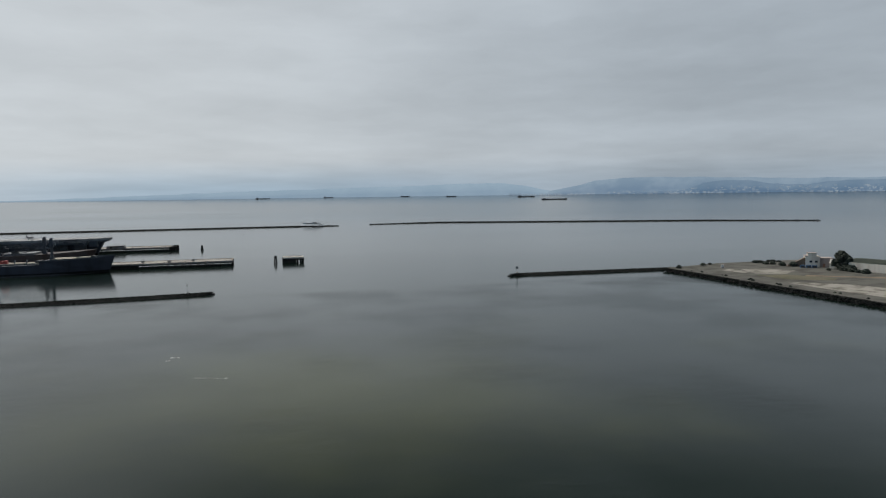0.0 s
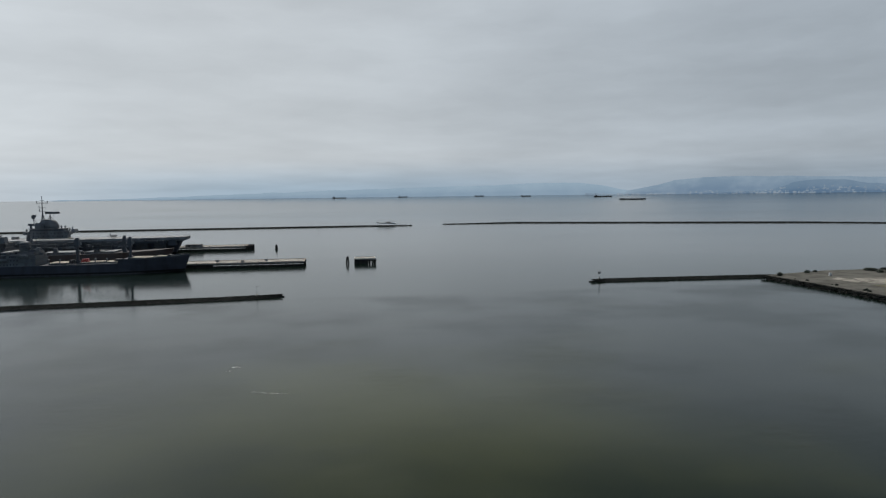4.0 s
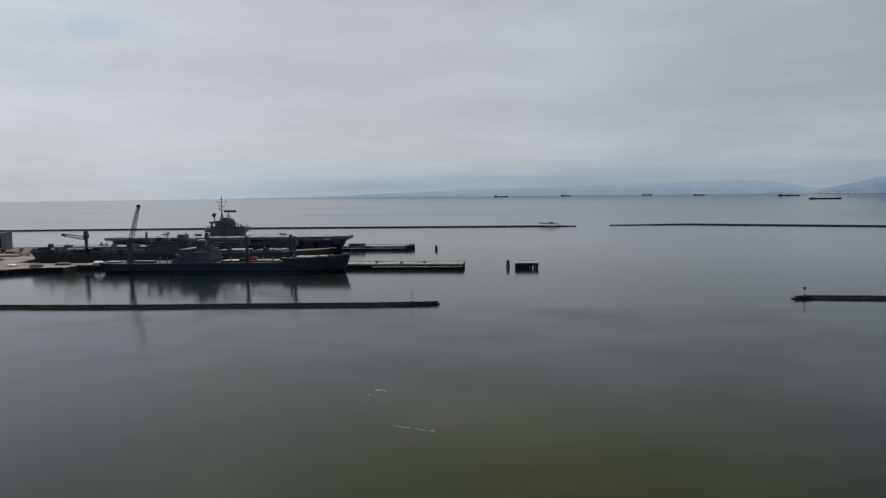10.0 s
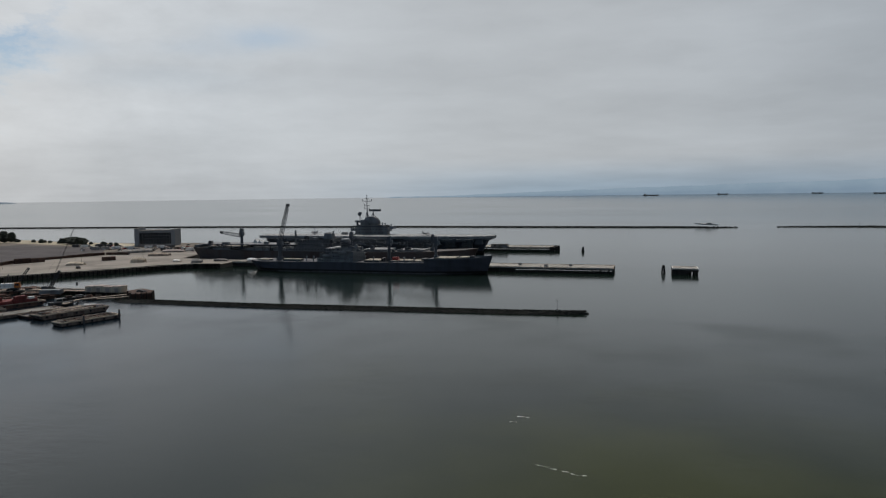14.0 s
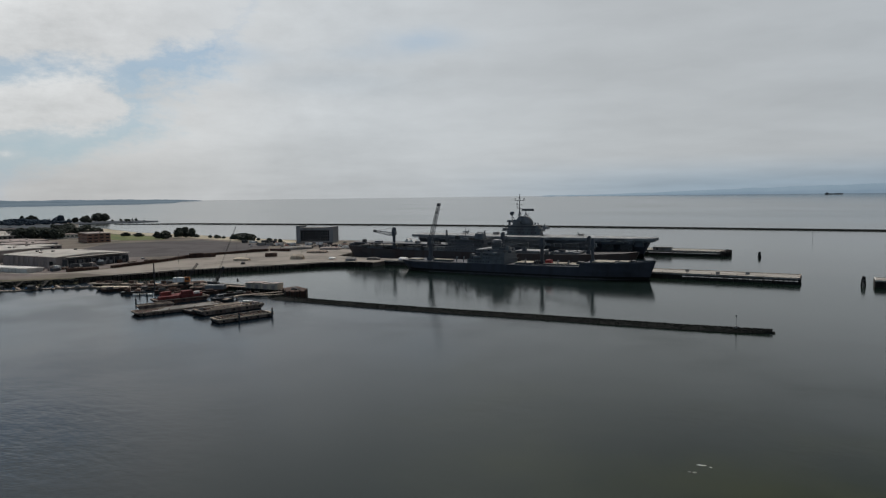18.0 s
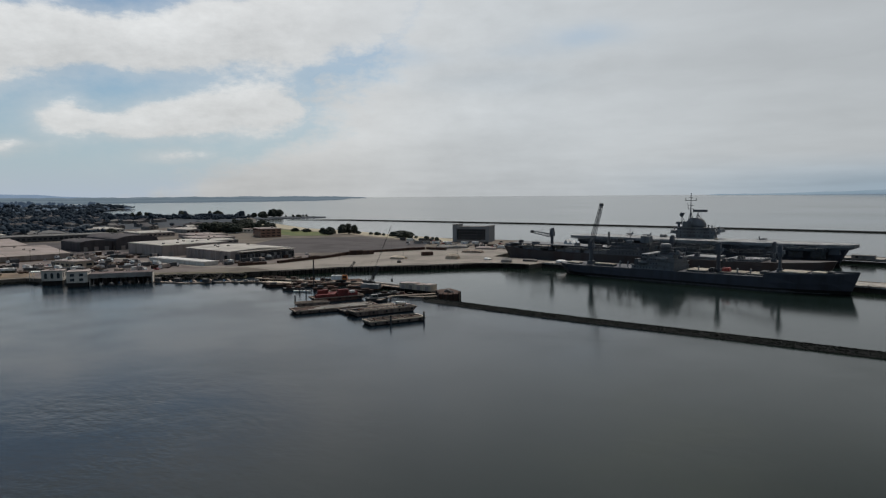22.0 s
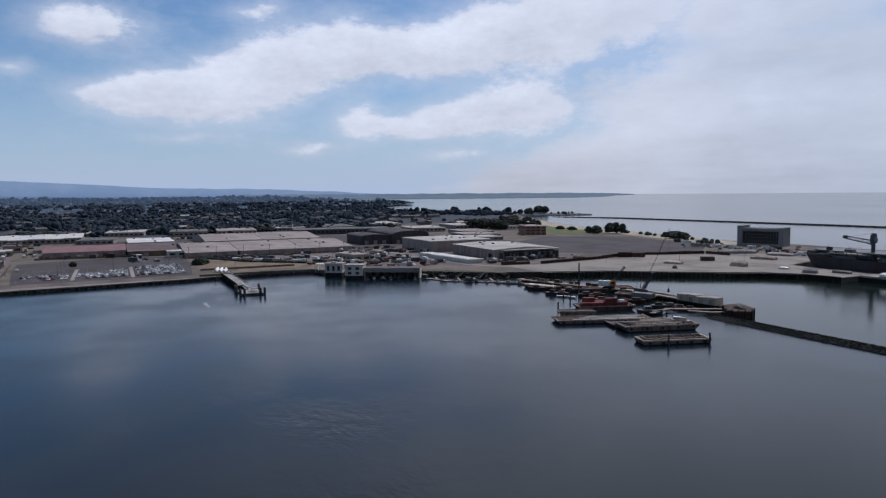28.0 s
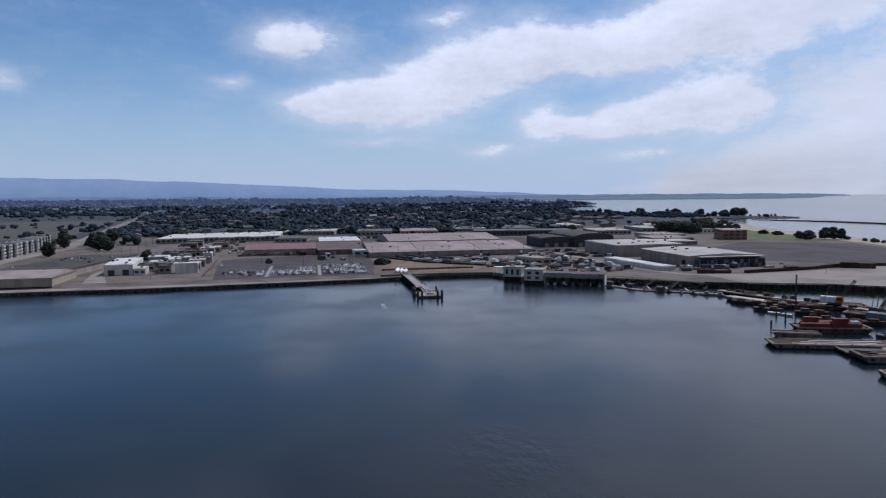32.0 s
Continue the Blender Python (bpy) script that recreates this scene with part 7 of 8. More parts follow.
for x, y, w, d, h, m, label in wh:
    c = thing("covered_load", label, "load", (x, y, LAND + 0.06 if x < -346 else 3.8), 20, "loads on the apron")
    part("cover", Shape().loft([[(u, -d / 2 * k, 0), (u, -d / 2 * k, h * 0.6 * k), (u, 0, h * k), (u, d / 2 * k, h * 0.6 * k), (u, d / 2 * k, 0)] for u, k in ((-w / 2, 0.75), (-w * 0.3, 1), (w * 0.2, 0.94), (w / 2, 0.7))]), m, c)
    part("skid", Shape().box(-w / 2 - 0.5, -d / 2 - 0.3, 0, w / 2 + 0.5, d / 2 + 0.3, 0.3), "planks", c)
# pale bus-like trailers and clutter near the headquarters
row_of_boxes([(-585, 610), (-540, 640), (-500, 660)], 3.0, 10, ["white_steel", "grey_wall", "steel"], "trailer", "parked trailer near the waterfront block", "trailer", "parked trailers", 71)
row_of_boxes([(-640, 640), (-590, 655)], 3.0, 9, ["white_steel", "steel", "grey_wall"], "trailer", "parked trailer near the waterfront block", "trailer", "parked trailers", 72)
row_of_boxes([(-470, 690), (-450, 640)], 4.0, 12, ["steel", "navy", "grey_wall"], "trailer", "dark stored box at the pier root", "trailer", "parked trailers", 73)
# yard clutter in front of the long warehouses
for pts, seed in (([(-640, 246), (-628, 310)], 83), ([(-600, 250), (-590, 310)], 85), ([(-565, 240), (-560, 310)], 86), ([(-690, 310), (-650, 345)], 87), ([(-655, 436), (-600, 440)], 88), ([(-770, 0), (-766, 78)], 89), ([(-755, 82), (-700, 100)], 90), ([(-700, -20), (-900, -30)], 91), ([(-550, 372), (-548, 430)], 92), ([(-560, 345), (-530, 345)], 93), ([(-735, 290), (-725, 345)], 94), ([(-1005, 90), (-1008, 280)], 95), ([(-640, -60), (-760, -70)], 96)):
    row_of_boxes(pts, 2.2, 7.5, ["steel", "dark_wall", "tan_wall", "tan_wall", "dark_wall", "white_steel", "planks", "rust_dark", "steel"], "trailer", "parked trailer or container in the yard", "trailer", "yard trailers", seed, loose=1.0)


# long rows of trailers and vans behind the dark hedge of the shore strip
for k, (off, gaps) in enumerate(((7, (1.05, 1.1, 1.3)), (19, (1.1, 1.4, 2.2)), (33, (1.1, 1.6, 2.6)))):
    row_of_boxes([(-733 - off * 0.4, 128 + off), (-664 - off * 0.8, 166 + off * 0.6), (-614 - off * 0.8, 222 + off * 0.6), (-584 - off * 0.5, 246 + off * 0.8)], 2.1, 8.5, ["white_steel", "grey_wall", "steel", "dark_wall", "tan_wall", "steel"], "trailer", "long parked trailer behind a dark hedge", "trailer", "yard trailers", 180 + k, 2.6, gaps, 0.12)
hedge_rnd = random.Random(27)
HEDGE = [(-737, 126), (-660, 168), (-610, 224), (-578, 244)]
for (ax, ay), (bx, by) in zip(HEDGE, HEDGE[1:]):
    row = Shape()
    n = int(math.dist((ax, ay), (bx, by)) / 1.5)
    for k in range(n):
        row.ball((ax + (bx - ax) * k / n + hedge_rnd.uniform(-0.6, 0.6), ay + (by - ay) * k / n + hedge_rnd.uniform(-0.6, 0.6), LAND + 0.7), hedge_rnd.uniform(0.9, 1.7), 0.8, k, 0.4, 3, 6)
    tagged(part("hedge", row, "leaf"), "low dark hedge along a strip of dry grass", "hedge")
sheet("grass_strip", [(-606, 126), (-728, 127), (-655, 167), (-607, 221), (-584, 214), (-586, 188), (-588, 160)], "straw", LAND + 0.10, "dry olive-brown grass between a hedge and the shore", "grass")


# ---- cars ----
def car(key):
    c = thing("car", key[4:] + " car parked in a marked bay", "car", (0, 0, -50), 0, "parked cars")
    prof = [(-2.2, 0.35), (-2.3, 0.85), (-1.8, 1.0), (0.9, 1.0), (2.15, 0.88), (2.3, 0.4)]
    part("body", Shape().loft([[(u, v, z) for u, z in prof] for v in (-0.92, -0.88, 0.88, 0.92)]), key, c)
    part("cabin", Shape().loft([[(u, v, z) for u, z in ((-1.8, 1.0), (-1.45, 1.5), (0.2, 1.5), (0.85, 1.0))] for v in (-0.8, 0.8)]), "glass", c)
    part("roof_panel", Shape().box(-1.5, -0.82, 1.5, 0.25, 0.82, 1.58, 0.05), key, c)
    for u in (-1.4, 1.4):
        for v in (-0.85, 0.85):
            part("wheel", Shape().tube((u, v - 0.1, 0.33), (u, v + 0.1, 0.33), 0.33, 0.33, 8), "tyre", c)
    return c


kinds = [car(k) for k in ("car_white", "car_silver", "car_black", "car_blue", "car_red", "car_grey")]
crnd = random.Random(5)
first = {}
stall = Shape()
for row in range(8):
    x = -598 - row * 9.6
    for k in range(42):
        y = 7 + k * 2.6
        if 37 < y < 41 or 75 < y < 80:
            continue
        stall.box(x - 2.6, y - 1.36, LAND + 0.05, x + 2.6, y - 1.26, LAND + 0.06)
        p = np.interp(y, [0, 20, 45, 60, 80, 118], [0.5, 0.62, 0.85, 0.93, 0.98, 0.98]) * (1.0 if row in range(0, 3) else (0.9 if y > 76 else (0.5 if y > 58 and row < 5 else 0.0)))
        if row > 6:
            p = 0
        if crnd.random() < p:
            m = pose(x + crnd.uniform(-0.3, 0.3), y, LAND + 0.055, 0, 0, crnd.choice([0, 180]) + crnd.uniform(-2, 2))
            c = kinds[crnd.choices(range(6), [14, 3, 4, 1, 1, 2])[0]]
            if c not in first:
                first[c] = True
                c.matrix_basis = m
            else:
                copy_thing(c, m)
tagged(part("stall_lines", stall, "line"), "white painted stall lines of a parking lot", "road marking", kind="stuff")
for y0 in (38.6, 77.2):
    sheet("walk_strip", [(-588, y0), (-588, y0 + 2.6), (-664, y0 + 2.6), (-664, y0)], "concrete", LAND + 0.12, "pale walkway across the parking lot", "path")


def street_lamp(x, y, h=9.0):
    l = thing("street_lamp", "thin grey street lamp with one arm", "lamp post", (x, y, LAND), crnd.uniform(0, 360), "street lamps")
    part("pole", Shape().tube((0, 0, 0), (0, 0, h), 0.12, 0.08, 6), "steel", l)
    part("arm", Shape().beam((0, 0, h), (1.8, 0, h + 0.3), 0.1), "steel", l)
    part("lamp_head", Shape().box(1.5, -0.15, h + 0.2, 2.3, 0.15, h + 0.36), "grey_wall", l)


for x, y in ((-610, 30), (-648, 30), (-686, 30), (-610, 66), (-648, 66), (-690, 66), (-612, 104), (-655, 104), (-592, -40), (-592, 150), (-592, 180), (-470, 480), (-500, 430), (-440, 520)):
    street_lamp(x, y)


# ---- west shore ----
WL = 2.0
sheet("slab", [(318, 331), (336, 328), (346, 312), (326, 298), (311, 308)], "pale_dust", WL + 0.07, "pale concrete slab in dry grass", "slab")
sheet("grass_field", [(284, 352), (330, 366), (380, 366), (372, 300), (470, 250), (470, 120), (296, 120)], "heath", WL + 0.03, "dry grass field on the west shore", "grass")
sheet("track", [(334, 290), (352, 276), (372, 262), (384, 200), (378, 200), (366, 258), (348, 272), (331, 285)], "straw", WL + 0.06, "yellowish dusty track", "track")
sheet("slab", [(296, 262), (304, 262), (322, 247), (330, 228), (322, 180), (304, 180), (299, 225)], "pale_dust", WL + 0.08, "pale worn concrete apron in dry grass", "slab")
sheet("slab", [(302, 330), (312, 336), (316, 318), (306, 312)], "pale_dust", WL + 0.065, "patch of pale worn concrete", "slab")
sheet("grass_field", [(305, 300), (325, 296), (340, 270), (330, 262), (308, 276)], "grass", WL + 0.09, "strip of brown dry grass", "grass")
sheet("track", [(292, 345), (318, 345), (330, 300), (340, 200), (350, 100), (310, 100), (300, 220)], "heath", WL + 0.05, "bare dirt track", "track")
bk = thing("bunker", "white concrete bunker with stepped blocks", "building", (369, 328, WL), -34)
part("main_block", Shape().box(0, 0, -0.3, 9, 9, 7.6).box(1.5, 1, 7.6, 7, 7, 9.6), "cream", bk)
part("side_block", Shape().box(9, 1, -0.3, 17, 9, 6.2), "tan_wall", bk)
part("roof", Shape().box(-0.4, -0.4, 7.6, 1.5, 9.4, 7.9).box(1.1, 0.6, 9.6, 7.4, 7.4, 9.9).box(8.8, 0.7, 6.2, 17.4, 9.3, 6.5), "tan_roof", bk)
part("door", Shape().box(11, 0.9, 0, 12.6, 1.02, 2.4), "brick", bk)
for u in (2.5, 6.0):
    part("opening", Shape().box(u, -0.08, 3.2, u + 1.6, 0.02, 4.6), "glass", bk)
part("ramp", Shape().add([(-12, 1, 0), (0, 1, 0), (0, 5, 0), (-12, 5, 0), (0, 1, 6.6), (0, 5, 6.6)], [(0, 3, 2, 1), (0, 1, 4), (1, 2, 5, 4), (3, 5, 2), (0, 4, 5, 3)]), "brown_wall", bk, "sloping earth ramp")
hut = thing("hut", "small white hut with a pitched roof", "hut", (378, 316, WL), -60)
part("wall", Shape().box(0, 0, 0, 10, 6, 3.4), "cream", hut)
part("roof", Shape().gable(-0.4, -0.4, 10.4, 6.4, 3.4, 6.0), "white_roof", hut)
for k in range(3):
    c = thing("blue_container", "blue steel box beside a white bunker", "container", (362 + k * 3.0, 325 - k * 2.2, WL), -34, "blue boxes")
    part("box", Shape().box(0, 0, 0, 3, 2.2, 1.7), "blue", c)
    part("lid", Shape().box(-0.05, -0.05, 1.7, 3.05, 2.25, 1.82), "blue", c)
    part("door", Shape().box(0.3, -0.05, 0.1, 2.7, 0, 1.5), "steel", c)
lw = thing("long_wall", "long white wall of a covered magazine with a dark grass top", "wall", (380, 303, WL), -78)
part("wall", Shape().box(0, 0, -0.3, 110, 3, 5.4), "cream", lw)
part("earth_cover", Shape().loft([[(u, 0.2, 5.4), (u, 3, 6.4), (u, 9, 7.4), (u, 18, 7.0), (u, 22, -0.2), (u, 3.0, -0.2)] for u in (-1, 50, 111)]), "leaf", lw, "dark scrub-covered earth top")
for k in range(11):
    part("buttress", Shape().box(4 + k * 9.6, -0.12, -0.3, 4.4 + k * 9.6, 0, 4.9, 0.02), "cream", lw)
sg = thing("water_tank", "small white tank standing in the grass", "tank", (313, 344, WL))
part("tank", Shape().tube((0, 0, 0.4), (0, 0, 2.0), 0.9, 0.9, 12), "white_steel", sg)
part("stand", Shape().box(-0.8, -0.8, 0, 0.8, 0.8, 0.4), "concrete", sg)


# ---- trees ----
def tree_kind(seed, h, w, name="tree", squash=0.8, clumps=90, trunk=0.14):
    """Trunk, limbs and a crown of many small uneven clumps."""
    rnd = random.Random(seed)
    t = thing(name, "dark green tree with an uneven crown", "tree", (0, 0, -60), 0, "trees")
    s = Shape().tube((0, 0, -0.3), (0, 0, h * 0.55), h * 0.03 + 0.1, h * 0.014 + 0.05, 7)
    tips = []
    for k in range(7):
        a, r, z = rnd.uniform(0, 6.28), rnd.uniform(0.3, 0.8) * w / 2, h * rnd.uniform(0.5, 0.85)
        s.tube((0, 0, h * rnd.uniform(trunk, 0.5)), (r * math.cos(a), r * math.sin(a), z), h * 0.012 + 0.05, 0.05, 5)
        tips.append((r * math.cos(a), r * math.sin(a), z))
    part("trunk", s, "bark", t)
    c = Shape()
    for k in range(clumps):
        z = h * (trunk + (0.95 - trunk) * rnd.random() ** 0.8)
        f = (z / h - trunk) / (1 - trunk)
        reach = w / 2 * (0.55 + 0.55 * math.sin(math.pi * min(1, f * 0.8 + 0.15))) * (1.0 - 0.55 * max(0, f - 0.55) / 0.45)
        a, r = rnd.uniform(0, 6.28), reach * math.sqrt(rnd.random()) * rnd.uniform(0.7, 1.1)
        c.ball((r * math.cos(a), r * math.sin(a), z), w * rnd.uniform(0.11, 0.21), squash, seed * 997 + k, 0.45, 4, 6)
    part("crown", c, "leaf", t)
    return t


specimens = [tree_kind(1, 10, 8), tree_kind(2, 12, 9, clumps=110), tree_kind(3, 8, 9), tree_kind(4, 14, 8, clumps=120, trunk=0.08), tree_kind(5, 5, 6, trunk=0.08), tree_kind(6, 4, 12, squash=0.6, trunk=0.35, clumps=90)]
heights = [10, 12, 8, 14, 5, 4]
placed = {}


def plant(x, y, h, which, z=LAND, wide=1.0):
    t = specimens[which]
    k = h / heights[which]
    m = pose(x, y, z, 0, 0, (x * 37 + y * 17) % 360)
    ob = t if t not in placed else copy_thing(t, m)
    placed[t] = True
    ob.matrix_basis = m @ Matrix.Diagonal((k * wide, k * wide, k, 1))


for x, y, h, w, q in ((-823, -186, 15, 3, 1.35), (-944, -210, 22, 3, 1.0), (-933, -176, 18, 3, 1.1), (-882, -147, 15, 3, 1.25), (-900, -160, 16, 3, 1.2), (-1010, -190, 15, 1, 1.5), (-1030, -200, 13, 0, 1.6), (-1046, -186, 16, 3, 1.5), (-748, -76, 10, 0, 1.2), (-653, 130, 5.5, 4, 1.5), (-660, 135, 4.5, 4, 1.4), (-806, 684, 14, 1, 1.1), (-804, 694, 15, 3, 1.4), (-802, 703, 13, 3, 1.3), (-818, 658, 10, 0, 1.2), (-814, 668, 10, 2, 1.2), (-676, 684, 6.5, 5, 1.15), (-687, 688, 7, 5, 1.0)):
    plant(x, y, h, w, wide=q)
for x, y, h, w, q in ((-664, 672, 9, 0, 0.7), (-650, 668, 4, 4, 1.0), (-712, 692, 3.4, 4, 1.3), (-746, 697, 4.6, 4, 1), (-796, 706, 3.8, 4, 1.5), (-870, 700, 5, 4, 2), (-900, 690, 5, 4, 2), (-930, 690, 5, 4, 2), (-600, 664, 4, 4, 1), (-620, 668, 4, 4, 1), (-1085, 470, 10, 0, 1.6), (-1010, 210, 9, 0, 1.2), (-690, 36, 4, 4, 1)):
    plant(x, y, h, w, wide=q)
trnd = random.Random(77)
for k in range(30):
    plant(trnd.uniform(-1035, -965), trnd.uniform(586, 656), trnd.uniform(11, 16), trnd.choice([0, 1, 3]), wide=1.4)
for k in range(26):
    plant(trnd.uniform(-1180, -1040), trnd.uniform(640, 735), trnd.uniform(5, 9), trnd.choice([0, 1, 2]), wide=1.3)
for k in range(22):
    f = trnd.random()
    plant(-1180 - 190 * f + trnd.uniform(-15, 15), 800 + 60 * f + trnd.uniform(-45, 8), trnd.uniform(5, 10), trnd.choice([0, 1, 2]), wide=1.3)
for k in range(9):
    plant(-770 + k * 19 + trnd.uniform(-4, 4), 706 - k * 3.4, trnd.uniform(2.2, 3.6), 4, wide=1.2)
# trees of the headland and of the far side of the mainland
for x, y, h, n, r in ((-1630, 1125, 21, 5, 16), (-1650, 1090, 15, 4, 18), (-1600, 1060, 12, 5, 25), (-1590, 1160, 6, 9, 30), (-1540, 1150, 3.5, 9, 30), (-1960, 900, 14, 4, 18), (-1870, 985, 15, 3, 14), (-1790, 1030, 14, 4, 20)):
    for k in range(n):
        plant(x + trnd.uniform(-r, r), y + trnd.uniform(-r, r), h * trnd.uniform(0.75, 1.1), trnd.choice([0, 1, 3]), z=1.4 if y > 1050 and x > -1700 else LAND, wide=1.25)
# west shore bushes
plant(380.5, 308, 11.4, 2, WL, 0.78)
plant(382, 305, 10, 0, WL, 0.8)
for x, y, h in ((283, 352, 1.6), (286, 356, 1.8), (310, 362, 1.8), (318, 365, 1.4), (356, 352, 2.2), (360, 350, 2.0), (375, 300, 3.4), (373, 292, 2.2), (366, 304, 1.6), (374, 282, 3.0), (376, 296, 4.0), (287, 282, 1.1), (374, 288, 2.0), (364, 334, 3.2), (360, 340, 2.6)):
    plant(x, y, h * 0.95, 4, WL, 1.5)
shore_rnd = random.Random(63)
for k in range(15):
    f = shore_rnd.random()
    plant(281 + 13 * f + shore_rnd.uniform(-1.5, 2), 350 - 210 * f, shore_rnd.uniform(0.5, 1.0), 4, WL, 1.5)
for k in range(6):
    plant(shore_rnd.uniform(352, 378), 366 + shore_rnd.uniform(-3, 3), shore_rnd.uniform(0.8, 1.8), 4, WL, 2.2)

# ---- the town: ground, woods and houses ----
wrnd = random.Random(9)


def inside(x, y, poly=EAST):
    n, odd = len(poly), False
    for i in range(n):
        (x0, y0), (x1, y1) = poly[i], poly[(i + 1) % n]
        if (y0 > y) != (y1 > y) and x < (x1 - x0) * (y - y0) / (y1 - y0) + x0:
            odd = not odd
    return odd


def on_road(x, y):
    return x > -2500 and abs(y - np.interp(-x, [600, 944, 1214, 1885, 2563], [-207, -210, -257, -366, -461])) < 20


def level(x, y):
    return LAND + sea_height(math.hypot(x, y))


TOWN = [(-1120, -160), (-1120, 40), (-1060, 120), (-1060, 300), (-1260, 560), (-1260, 780), (-1330, 860), (-1470, 950), (-1640, 1010), (-1860, 1020), (-1940, 965), (-2016, 905), (-2091, 880), (-2260, 898), (-2540, 1000), (-2670, 1100), (-2700, 1185), (-2798, 1245), (-2982, 1272), (-3208, 1276), (-3395, 1195), (-3700, 1115), (-4600, 1000), (-4700, 900), (-4700, -1700), (-800, -1700), (-800, -360), (-1130, -330)]
s = Shape()
step = 30
for i in range(int((4700 - 800) / step)):
    for j in range(int(3150 / step)):
        x, y = -800 - (i + 0.5) * step, -1700 + (j + 0.5) * step
        if math.hypot(x, y) < 4860 and inside(x, y, TOWN):
            q = [(x - step / 2, y - step / 2), (x + step / 2, y - step / 2), (x + step / 2, y + step / 2), (x - step / 2, y + step / 2)]
            s.add([(u, v, level(u, v) + 0.03) for u, v in q], [(0, 1, 2, 3)])
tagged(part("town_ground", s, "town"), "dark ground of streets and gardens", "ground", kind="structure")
s = Shape()
for j in range(17):
    for a, c in ((0, 0.5),):
        y = -700 + j * 90
        s.add([(-1150, y, LAND + 0.12), (-2200, y - 60, LAND + 0.12), (-2200, y - 53, LAND + 0.12), (-1150, y + 7, LAND + 0.12)], [(0, 3, 2, 1)])
for i in range(8):
    x = -1250 - i * 120
    s.add([(x, -700, LAND + 0.16), (x + 7, -700, LAND + 0.16), (x + 60, 700, LAND + 0.16), (x + 53, 700, LAND + 0.16)], [(0, 1, 2, 3)])
tagged(part("town_streets", s, "asphalt"), "grid of grey town streets", "street", kind="stuff")


def scrub(x, y):
    """The open field south of the avenue."""
    return x > -2300 and y < np.interp(-x, [600, 944, 1214, 1885, 2563], [-240, -240, -287, -396, -491])


SCRUB = [(-1130, -300), (-1214, -292), (-1600, -352), (-1960, -412), (-1960, -700), (-1700, -1000), (-1130, -1000)]
tagged(part("scrub_field", Shape().prism(SCRUB, LAND - 0.2, LAND + 0.2), "heath"), "brown scrubby open field beside an avenue", "ground", kind="structure")


def woods(count, xr, yr_, size, seed, mat="leaf"):
    s = Shape()
    rnd = random.Random(seed)
    done = 0
    while done < count:
        x, y = rnd.uniform(*xr), rnd.uniform(*yr_)
        if not inside(x, y) or on_road(x, y) or noise.noise(Vector((x * 0.006, y * 0.006, seed))) < -0.18:
            done += 0.25
            continue
        if (scrub(x, y) or (x > -1540 and y > 480)) and rnd.random() > 0.04:
            done += 0.25
            continue
        h = rnd.uniform(*size) * (1.7 if rnd.random() < 0.08 else 1.0)
        z = level(x, y)
        for k in range(4):
            s.ball((x + rnd.gauss(0, h * 0.38), y + rnd.gauss(0, h * 0.38), z + h * rnd.uniform(0.15, 0.55)), h * rnd.uniform(0.24, 0.46), rnd.uniform(0.55, 1.05), int(done * 5) + k + seed * 60000, 0.4, 4, 6)
        done += 1
    tagged(part("woods", s, mat, smooth=True), "dark street trees of a distant town", "trees", kind="stuff")


woods(3900, (-2200, -1130), (-700, 720), (5, 11), 1, "hazed_leaf")
woods(4200, (-3200, -2150), (-1300, 1300), (6, 13), 2, "hazed_leaf")
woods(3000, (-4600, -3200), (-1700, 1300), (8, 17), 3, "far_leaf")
woods(500, (-2100, -1540), (720, 1100), (4, 11), 4, "hazed_leaf")
woods(160, (-1200, -980), (-480, -140), (4, 10), 5)
woods(210, (-1200, -1120), (-150, 300), (5, 10), 6)


def house_kind(seed, wall, roof, w, d, h):
    t = thing("house", "small pale town house with a dark pitched roof", "house", (0, 0, -80), 0, "town houses")
    part("wall", Shape().box(-w, -d, -0.4, w, d, h), wall, t)
    part("roof", Shape().gable(-w - 0.5, -d - 0.5, w + 0.5, d + 0.5, h, h + 2.6, "x"), roof, t)
    for v in (-0.3, 0.4):
        part("window", Shape().box(w - 0.05, d * v - d * 0.2, h * 0.4, w + 0.1, d * v + d * 0.2, h * 0.7), "glass", t)
    return t


houses = [house_kind(1, "house_b", "house_roof", 7, 5, 5.0), house_kind(2, "house_b", "house_roof", 8, 6, 5.4), house_kind(3, "house_b", "grey_roof", 8, 6, 4.2), house_kind(4, "tan_wall", "white_roof", 10, 6, 4.2), house_kind(5, "house_b", "house_roof", 12, 8, 5.4)]
used = set()
n = 0
while n < 290:
    x, y = wrnd.uniform(-2150, -1130), wrnd.uniform(-700, 760)
    if not inside(x, y) or on_road(x, y) or scrub(x, y):
        continue
    k = wrnd.choices(range(5), [5, 4, 4, 0.7, 2])[0]
    m = pose(x, y, LAND, 0, 0, wrnd.choice([0, 90]) + 8)
    if k in used:
        copy_thing(houses[k], m)
    else:
        used.add(k)
        houses[k].matrix_basis = m
    n += 1
far_walls, far_roofs = Shape(), Shape()
for k in range(900):
    x, y = wrnd.uniform(-4500, -2400), wrnd.uniform(-1500, 1300)
    if not inside(x, y) or math.hypot(x, y) > 4750:
        continue
    z, w, d, h = level(x, y), wrnd.uniform(6, 14), wrnd.uniform(5, 9), wrnd.uniform(4, 7)
    far_walls.box(x - w, y - d, z - 1, x + w, y + d, z + h)
    far_roofs.gable(x - w - 0.5, y - d - 0.5, x + w + 0.5, y + d + 0.5, z + h, z + h + 2.5, wrnd.choice("xy"))
